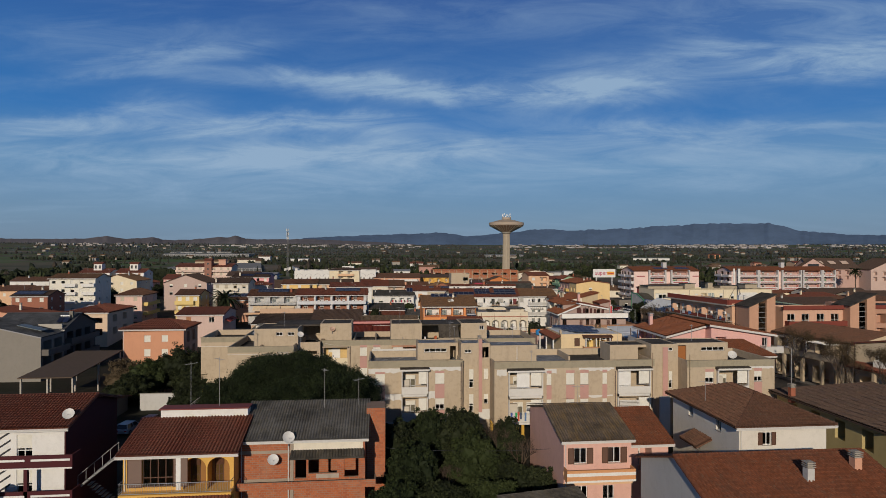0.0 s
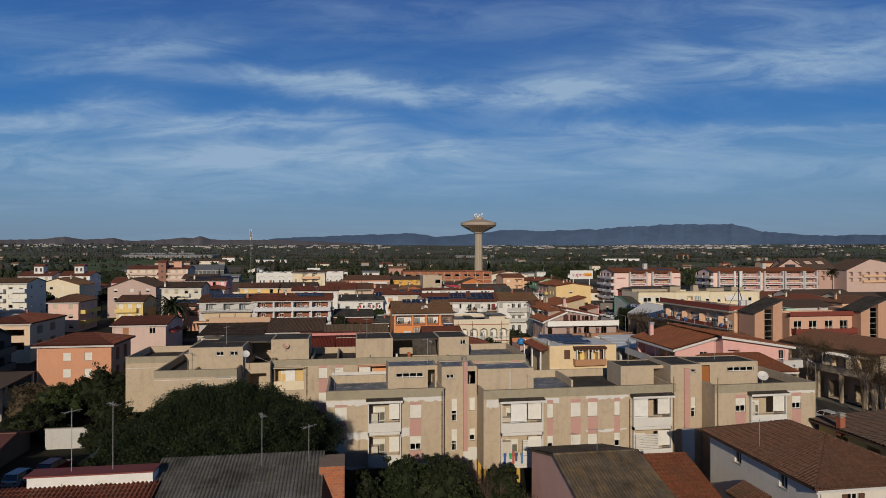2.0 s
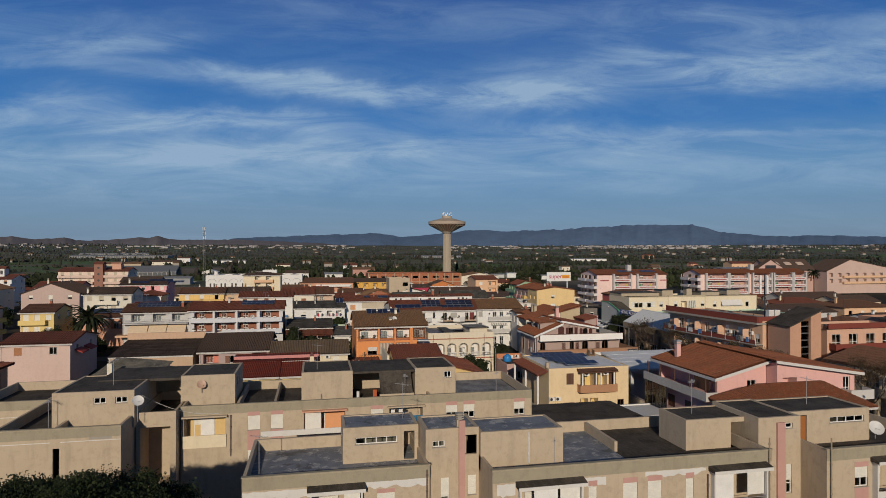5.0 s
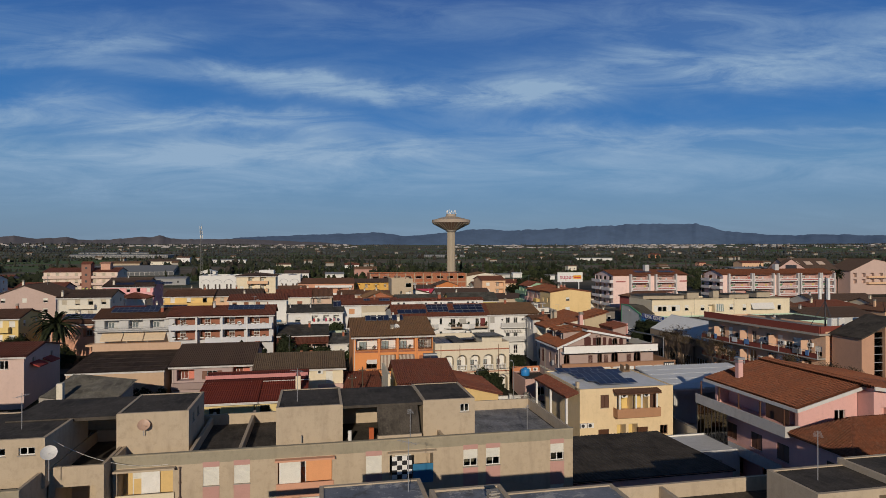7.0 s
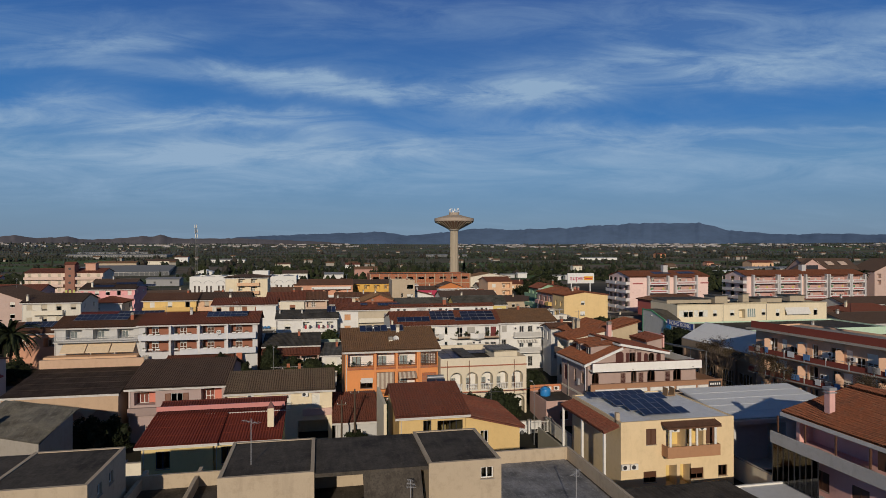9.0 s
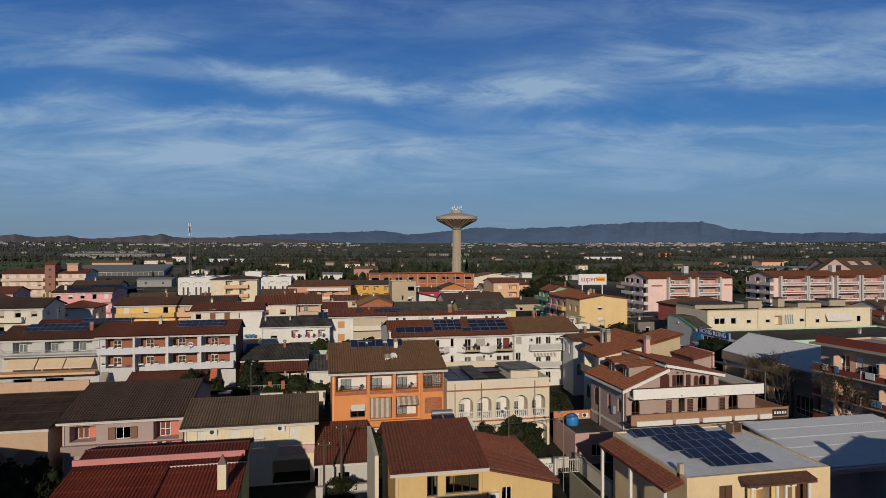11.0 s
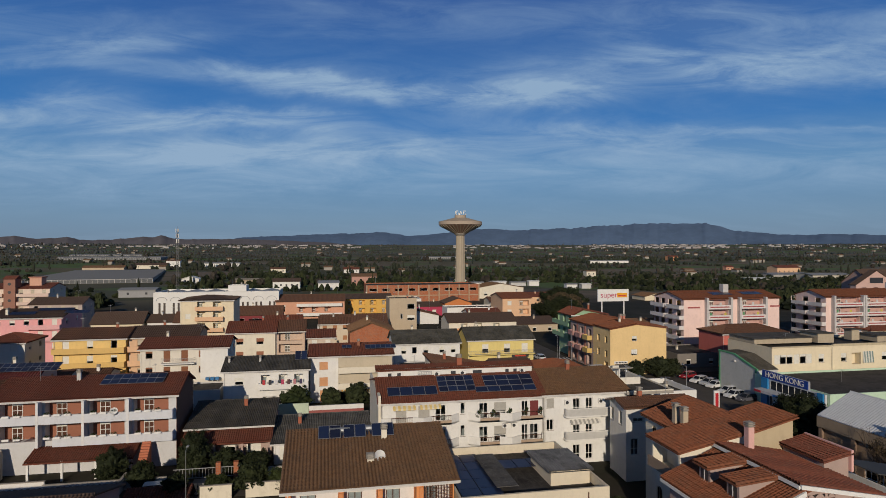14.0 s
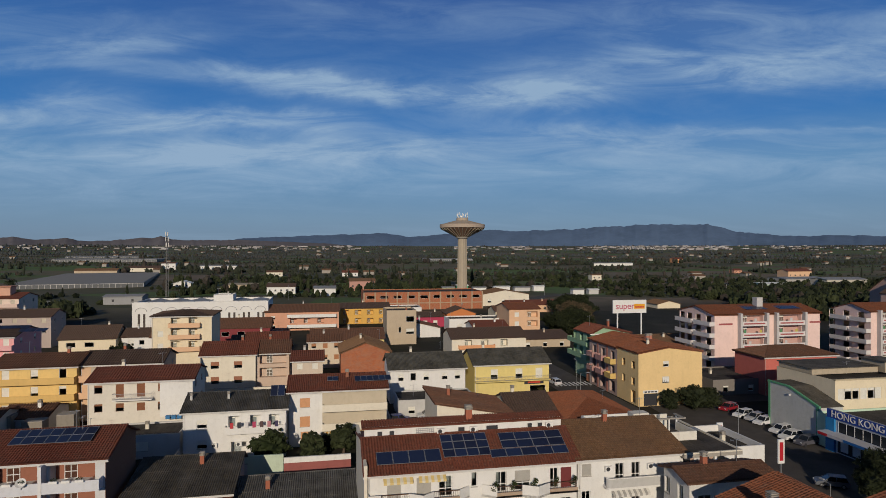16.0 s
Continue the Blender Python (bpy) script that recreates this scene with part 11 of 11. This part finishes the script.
for y in (2.0, 6.5):
    part("awning", Geo().prism([(11.2, 7.6), (12.6, 7.0), (12.6, 6.8), (11.2, 7.4)], "y", y, y + 3.2), plain((0.34, 0.05, 0.04), 0.85), h, "dull red cloth awning")
h = town("white four-storey apartment house with rounded balconies", -113, -98, 218, 230, 15.6, rise=1.4, wall=(0.72, 0.69, 0.60), tile=T_OLD, floors=4, cols=5, bal=[(0.32, 0.60, q, WHITE, "solid") for q in (0, 1, 2, 3)] + [(0.72, 1.0, q, WHITE, "solid") for q in (0, 1, 2, 3)])
h = town("cream gabled house with roller shutters", -123, -106.5, 275, 290, 12.0, "gy", 2.8, CREAM, T_OLD, 3, 4, style="far")
for a, b in ((-151.5, -137), (-134, -120.5)):
    h = town("white villa with a belvedere and a red roof", a, b, 320, 332, 14.0, rise=1.6, wall=WHITE, tile=T_RED, floors=2, cols=3, bal=[(0.0, 1.0, 0, WHITE, "solid")], style="far")
    part("belvedere", Geo().box(5.5, 9.5, 3.0, 7.0, 14.5, 18.2), plaster(WHITE), h)
    part("belvedere_roof", Geo().prism([(2.6, 18.2), (7.4, 18.2), (5.0, 19.2)], "x", 5.1, 9.9), tile_mat(T_RED), h)
    for u in (6.0, 8.0):
        part("belvedere_window", Geo().box(u, u + 0.9, 2.9, 2.997, 15.8, 17.4), M_DARKM, h)
h = town("small brick house with a solar roof", -112.4, -102.0, 196, 206, 11.2, rise=1.5, wall=(0.34, 0.14, 0.09), tile=T_DARK, floors=2, cols=3)
panels(-121.6, 201.6, 9.9, 8, 2, 1.1, 1.6, 15, "blue solar panels on a house roof")
h = town("low workshop under a pale sheet-metal roof", -87, -77.5, 184, 196, 7.6, rise=1.2, wall=GREYW, floors=1, cols=2, style="ribfar", roof_mat=plain((0.46, 0.47, 0.48), 0.5, 0.2))
h = town("low house with a red tiled roof and an outside stair", 9.9, 16.2, 254, 263, 9.2, rise=1.4, wall=(0.60, 0.50, 0.40), tile=T_RED, floors=1, cols=2)
st = part("outside_stair", Geo().prism([(1.4, 0.0), (5.4, 3.2), (5.4, 2.7), (1.4, -0.5)], "y", -1.2, -0.01), M_CONC, h, "grey concrete outside stair")
for k in range(10):
    part("step", Geo().box(1.4 + 0.4 * k, 1.8 + 0.4 * k, -1.2, -0.01, 0.32 * k, 0.32 * k + 0.3), M_CONC, st)
h = town("grey-roofed house behind the yellow wall", 12.5, 21.0, 281, 287, 9.2, rise=1.5, wall=(0.62, 0.52, 0.40), tile=T_BROWN, floors=2, cols=3)
h = town("pale house with a red roof between the rows", -2.5, 7.5, 281, 287.4, 10.0, rise=1.6, wall=(0.58, 0.44, 0.38), tile=T_RED, floors=2, cols=4)
h = town("dark-roofed house beside the pink apartment house", -82, -66, 330, 341, 12.0, rise=1.8, wall=(0.44, 0.36, 0.32), tile=T_DARK, floors=2, cols=4, style="far")
h = town("pink house with a red roof behind the gabled houses", -104, -88, 300, 312, 11.6, rise=1.8, wall=(0.66, 0.38, 0.34), tile=T_RED, floors=2, cols=4, style="far")


def yard_wall(x0, x1, y0, y1, hh, c=PALE):
    """A plastered garden wall with a coping."""
    ob = thing("garden_wall", "plastered garden wall with a flat coping", "wall", x0, y0, level(y0) if y0 < 180 else 0, group="garden walls")
    L, D = max(x1 - x0, 0.22), max(y1 - y0, 0.22)
    part("wall", Geo().box(0, L, 0, D, -0.3, hh), plaster(c, 0.6), ob)
    part("coping", Geo().box(-0.05, L + 0.05, -0.05, D + 0.05, hh, hh + 0.08), M_CONC, ob)


for a, b, c, d, hh, col in ((-38, -28, 99.5, 99.5, 2.6, GREYW), (-28, -28, 80, 99.5, 2.6, GREYW), (-46, -24, 120, 120, 1.8, GREYW), (-18, -9, 141, 141, 1.6, PALE), (8.8, 15, 143.5, 143.5, 2.2, GREYW), (24.7, 38, 149.5, 149.5, 1.2, WHITE), (30, 30, 141, 149, 1.6, WHITE), (38.5, 38.5, 140, 149, 1.8, PALE), (-30, -20, 187.5, 187.5, 1.5, WHITE), (-20, -6, 187.0, 187.0, 1.2, GREYW), (6.3, 18, 187.5, 187.5, 1.4, PALE), (-28, 6, 212, 212, 2.4, GREYW), (-5, -5, 209, 221, 2.2, WHITE), (28, 28, 228, 246, 2.0, GREYW), (47.5, 47.5, 228, 248, 2.2, WHITE), (-8, 10, 262, 262, 2.2, PALE), (70, 80, 296, 296, 1.8, WHITE), (38, 52, 120.5, 120.5, 1.6, PALE), (52.6, 52.6, 121, 128, 2.4, PALE)):
    yard_wall(a, b, c, d, hh, col)


# ---- chimneys, aerials and dishes on the roofs of the town ----
def roof_clutter():
    rng = random.Random(77)
    for ob in [o for o in scene.objects if o.name.startswith("house") and o.parent is None]:
        kids = [c for c in ob.children if c.name.startswith(("roof_slope", "roof_deck"))]
        wall = next((c for c in ob.children if c.name.startswith("wall")), None)
        if not kids or wall is None or any(c.name.startswith("chimney") for c in ob.children):
            continue
        vs = [v.co for v in wall.data.vertices]
        L, D, zt = max(v.x for v in vs), max(v.y for v in vs), max(v.z for v in vs)
        if L < 5 or not 170 < ob.matrix_basis.translation.y < 420:
            continue
        u, w = rng.uniform(0.2, 0.8) * L, rng.uniform(0.45, 0.6) * D
        chimney(ob, u, w, zt - 0.5, 1.3, 0.5, rng.choice((PALE, GREYW, (0.35, 0.12, 0.07))))
        if rng.random() < 0.6:
            u2 = (u + L * 0.35) % (L * 0.9) + 0.05 * L
            part("aerial", Geo().tube((u2, D * 0.5, zt - 0.4), (u2, D * 0.5, zt + 2.4), 0.03, n=5).tube((u2 - 0.7, D * 0.5, zt + 2.2), (u2 + 0.7, D * 0.5, zt + 2.3), 0.02, n=4).tube((u2 - 0.5, D * 0.5 - 0.3, zt + 2.22), (u2 - 0.5, D * 0.5 + 0.3, zt + 2.22), 0.012, n=4).tube((u2 + 0.1, D * 0.5 - 0.3, zt + 2.26), (u2 + 0.1, D * 0.5 + 0.3, zt + 2.26), 0.012, n=4), M_STEEL, ob, "thin television aerial")


roof_clutter()

for x, y, z, hh in ((-18.6, 61.2, 9.9, 4.6), (-15.9, 61.2, 9.9, 5.0), (-5.8, 62.0, 9.3, 4.2), (-2.4, 62.4, 9.4, 3.0), (33.5, 60, 9.6, 2.4), (20.5, 62, 9.1, 2.2)):
    aerial(x, y, z - 0.1, hh)


def cable(a, b, sag):
    """A slack line between two points."""
    a, b = Vector(a), Vector(b)
    pts = [a.lerp(b, k / 12) - Vector((0, 0, sag * 4 * (k / 12) * (1 - k / 12))) for k in range(13)]
    g = Geo()
    for p, q in zip(pts, pts[1:]):
        g.tube(p, q, 0.018, n=4, caps=False)
    return g


for x, y, hh in ((9.6, 142.6, 7.2), (11.4, 146.5, 7.6)):
    up = thing("utility_pole", "weathered wooden utility pole", "utility pole", x, y, level(y), group="utility poles")
    part("shaft", Geo().tube((0, 0, -0.3), (0, 0, hh), 0.14, 0.1, 8), M_BARK, up)
    part("crossarm", Geo().box(-0.6, 0.6, -0.05, 0.05, hh - 0.6, hh - 0.48), M_BARK, up)
    for k in (-0.5, 0.0, 0.5):
        part("insulator", Geo().tube((k, 0, hh - 0.48), (k, 0, hh - 0.32), 0.04, n=6), M_WHITE, up)
ln = thing("overhead_line", "three slack black overhead wires crossing the gardens", "overhead line", 0, 0, 0)
for k in (-0.5, 0.0, 0.5):
    part("wire", cable((11.4 + k, 146.5, 7.3 + level(146.5)), (39.0, 149.0 + 0.4 * k, 6.2), 0.7), M_DARKM, ln)
    part("wire", cable((9.6 + k, 142.6, 6.9), (11.4 + k, 146.5, 7.3), 0.1), M_DARKM, ln)
part("wire", cable((-13.0, 62, 7.2), (17.2, 60, 5.2), 0.9), M_DARKM, ln)
part("wire", cable((-13.5, 99.5, 12.3), (-5.4, 100.6, 9.8), 0.9), M_FASCIA, ln)

# ---- small things in the yards and on the fronts ----
tk = thing("water_tank", "bright blue plastic water tank on a flat roof", "water tank", 40.6, 154.6, 3.45 + 0.0)
part("body", Geo().lathe([(0.01, 0), (0.75, 0.0), (0.8, 0.1), (0.8, 0.95), (0.74, 1.1), (0.3, 1.25), (0.3, 1.35), (0.01, 1.36)], 20), plain((0.03, 0.22, 0.55), 0.4), tk, smooth=True)
part("lid", Geo().tube((0, 0, 1.36), (0, 0, 1.42), 0.32, n=14), plain((0.02, 0.14, 0.4), 0.5), tk)
h = find("low pink house with a flat terrace")
part("orange_wall", Geo().box(0.0, 5.6, 6.78, 6.98, 3.75, 4.6), plaster((0.55, 0.22, 0.11)), h, "orange-painted terrace wall")
ac_unit(h, 2.9, 3.75, 6.7)
ac_unit(h, 4.2, 3.75, 6.7)
part("dark_door", Geo().box(4.0, 4.9, -0.04, -0.003, 0.1, 2.2), M_DARKM, h)

fc = thing("garden_fence", "white lattice garden fence with gate pillars", "fence", 29.5, 147.6, level(147.6))
for k in range(15):
    part("pale", Geo().box(0.4 * k, 0.4 * k + 0.1, 0, 0.05, 0.1, 1.3), M_WHITE, fc)
for z in (0.25, 0.7, 1.15):
    part("rail", Geo().box(0, 5.8, 0.05, 0.09, z, z + 0.08), M_WHITE, fc)
for x in (-0.4, 5.9, 9.0):
    part("pillar", Geo().box(x, x + 0.4, -0.15, 0.25, -0.2, 1.9), plaster(WHITE, 0.5), fc)
    part("cap", Geo().box(x - 0.06, x + 0.46, -0.21, 0.31, 1.9, 2.0), M_CONC, fc)
gt = thing("yard_gate", "white steel bar gate across a driveway", "gate", 35.85, 147.65, level(147.6))
for k in range(14):
    part("bar", Geo().box(0.03 + 0.215 * k, 0.07 + 0.215 * k, 0, 0.04, 0.1, 1.7), M_FASCIA, gt)
for z in (0.12, 1.55):
    part("rail", Geo().box(0, 2.95, 0.04, 0.07, z, z + 0.07), M_FASCIA, gt)

h = find("tall peach yellow house")
part("shop_sign", Geo().box(1.0, 4.4, -0.12, -0.003, 2.7, 3.3), M_WHITE, h, "white shop sign with dark bars")
part("shop_sign", Geo().box(11.2, 14.2, -0.08, -0.003, 1.2, 3.0), M_WHITE, h, "white poster board with grey bars")
for k in range(4):
    part("sign_bar", Geo().box(1.3 + 0.75 * k, 1.85 + 0.75 * k, -0.14, -0.12, 2.85, 3.12), M_DARKM, h)
for k in range(3):
    part("sign_bar", Geo().box(11.5, 13.8 - 0.3 * k, -0.1, -0.08, 2.5 - 0.42 * k, 2.66 - 0.42 * k), M_GREYM, h)
part("roller_door", Geo().box(1.2, 4.2, -0.05, -0.003, 0.1, 2.6), M_DARKM, h)
h = find("bright yellow house with a grey corrugated")
part("shop_sign", Geo().box(11.2, 15.6, -0.16, -0.003, 2.95, 3.7), M_DARKM, h, "dark shop sign with a red bar")
part("sign_bar", Geo().box(12.0, 14.8, -0.18, -0.16, 3.15, 3.5), plain((0.55, 0.06, 0.03), 0.5), h)

# more infill in the north: parked cars, low walls, roof terraces
for k, (x, y, tn, c) in enumerate(((30.5, 237, 5, (0.03, 0.05, 0.2)), (35.5, 234, 5, (0.55, 0.55, 0.56)), (27.5, 230, 80, (0.2, 0.2, 0.22)), (62.5, 201, 90, (0.03, 0.03, 0.035)), (99.5, 243, 10, (0.02, 0.02, 0.025)), (71, 262, 95, (0.6, 0.6, 0.62)))):
    car(x, y, tn, c, "small car parked beside the houses")
for k, (x, y) in enumerate(((-40, 236), (-36, 234), (-31, 232), (-26.5, 233.5))):
    pl = thing("roof_pillar", "stained grey concrete block on a low roof terrace", "concrete block", x, y, 0, group="terrace blocks")
    part("block", Geo().box(0, 3.0 - 0.4 * (k % 2), 0, 2.4, 0, 4.6 + 0.5 * (k % 2)), plaster((0.27, 0.24, 0.20), 0.8), pl)
    part("coping", Geo().box(-0.05, 3.05 - 0.4 * (k % 2), -0.05, 2.45, 4.6 + 0.5 * (k % 2), 4.7 + 0.5 * (k % 2)), M_CONC, pl)
for k, (x, y) in enumerate(((66.6, 120), (66.6, 165), (67.0, 206), (67.0, 238), (78.5, 258))):
    pole(x, y, 7.5, "tall grey steel street lamp", 1.4, 0 if k % 2 else 180)

# ---- the yards before the white row: a lean-to, walls, bushes, a lamp ----
h = house("small yard shed with a red tiled lean-to roof", -7.2, -1.2, 174.6, 178.8, 2.5, "sn", 1.0, GREYW, T_RED, style="near", z0=0.0)
h = house("grey outhouse with a sheet-metal roof", 14.6, 18.6, 176.5, 183, 3.0, "sn", 0.8, GREYW, T_DARK, style="mid", s=row([1.2], 0.5, 1.2, 1.3, "gl"))
for a, b, c, d, hh, col in ((-9.2, -9.2, 170.5, 184, 2.0, GREYW), (-1.0, 2.6, 181.6, 181.6, 1.7, PALE), (4.2, 9.5, 181.6, 181.6, 1.7, PALE), (9.6, 9.6, 174, 181.6, 1.6, GREYW), (30, 34.5, 226, 226, 3.0, PALE)):
    yard_wall(a, b, c, d, hh, col)
for k, (x, y, hh, r) in enumerate(((5.7, 179.4, 3.2, 1.9), (0.6, 183.2, 2.2, 1.3), (-4.2, 183.4, 2.6, 1.4), (8.4, 183.2, 2.6, 1.5), (-11, 176.5, 2.4, 1.5), (12.2, 179, 2.8, 1.7))):
    tree(x, y, hh, r, L_CITRUS if k % 2 else L_DARK, "leafy green garden shrub behind a low wall", seed=60 + k, clumps=90, per=34, low=0.05, trunk=0.1)
pole(-2.3, 180.4, 6.5, "slender grey street lamp beside the yard gate", 0.9, 90, 0.06)
car(1.2, 178.6, 4, (0.015, 0.015, 0.018), "black car parked before a yard gate")

# ---- the western quarter: roofs behind roofs ----
for lb, a, b, c, d, hh, rf, wl, tl in (
        ("peach house with a long brown roof", -178, -160, 278, 292, 6.5, "gx", PEACH, T_BROWN),
        ("pink house with a broad red roof", -150, -128, 352, 364, 7.2, "hip", PINK, T_RED),
        ("white house with a brown tiled roof", -205, -182, 356, 370, 8.0, "gx", WHITE, T_BROWN),
        ("pale villa with a red hipped roof", -240, -215, 420, 434, 8.0, "hip", PALE, T_RED)):
    h = house(lb, a, b, c, d, hh, rf, 1.9, wl, tl, style="far", s=row(even(3, b - a, 1.2), hh - 2.6, 1.2, 1.4, "gl"))
    chimney(h, (b - a) * 0.3, (d - c) * 0.4, hh + 0.9, 1.4, 0.6, wl)
h = house("low garden shed under grey corrugated sheets", 10.2, 16.4, 45.2, 50.6, 4.3, "sw", 0.5, GREYW, T_DARK, style="rib", roof_mat=cement_mat())

# ---- dark garden trees between the western houses ----
for k, (x, y, hh, r) in enumerate(((-66, 214, 5.5, 3.2), (-90, 222, 6.5, 3.8), (-72, 232, 6.0, 3.4), (-96, 246, 7.0, 4.0), (-62, 258, 5.5, 3.0), (-118, 262, 8.0, 4.6), (-128, 236, 7.0, 4.2), (-140, 300, 8.5, 5.0), (-86, 300, 6.5, 3.8), (-160, 322, 9.0, 5.2), (-112, 318, 7.5, 4.4), (-40, 312, 5.5, 3.2), (-70, 346, 6.5, 4.0), (-134, 212, 7.5, 4.4))):
    tree(x, y, hh, r, L_DARK if k % 3 else L_PINE, "dense dark evergreen tree between the houses", seed=140 + k, clumps=110, per=34, size=0.22, low=0.08, z=0.0)
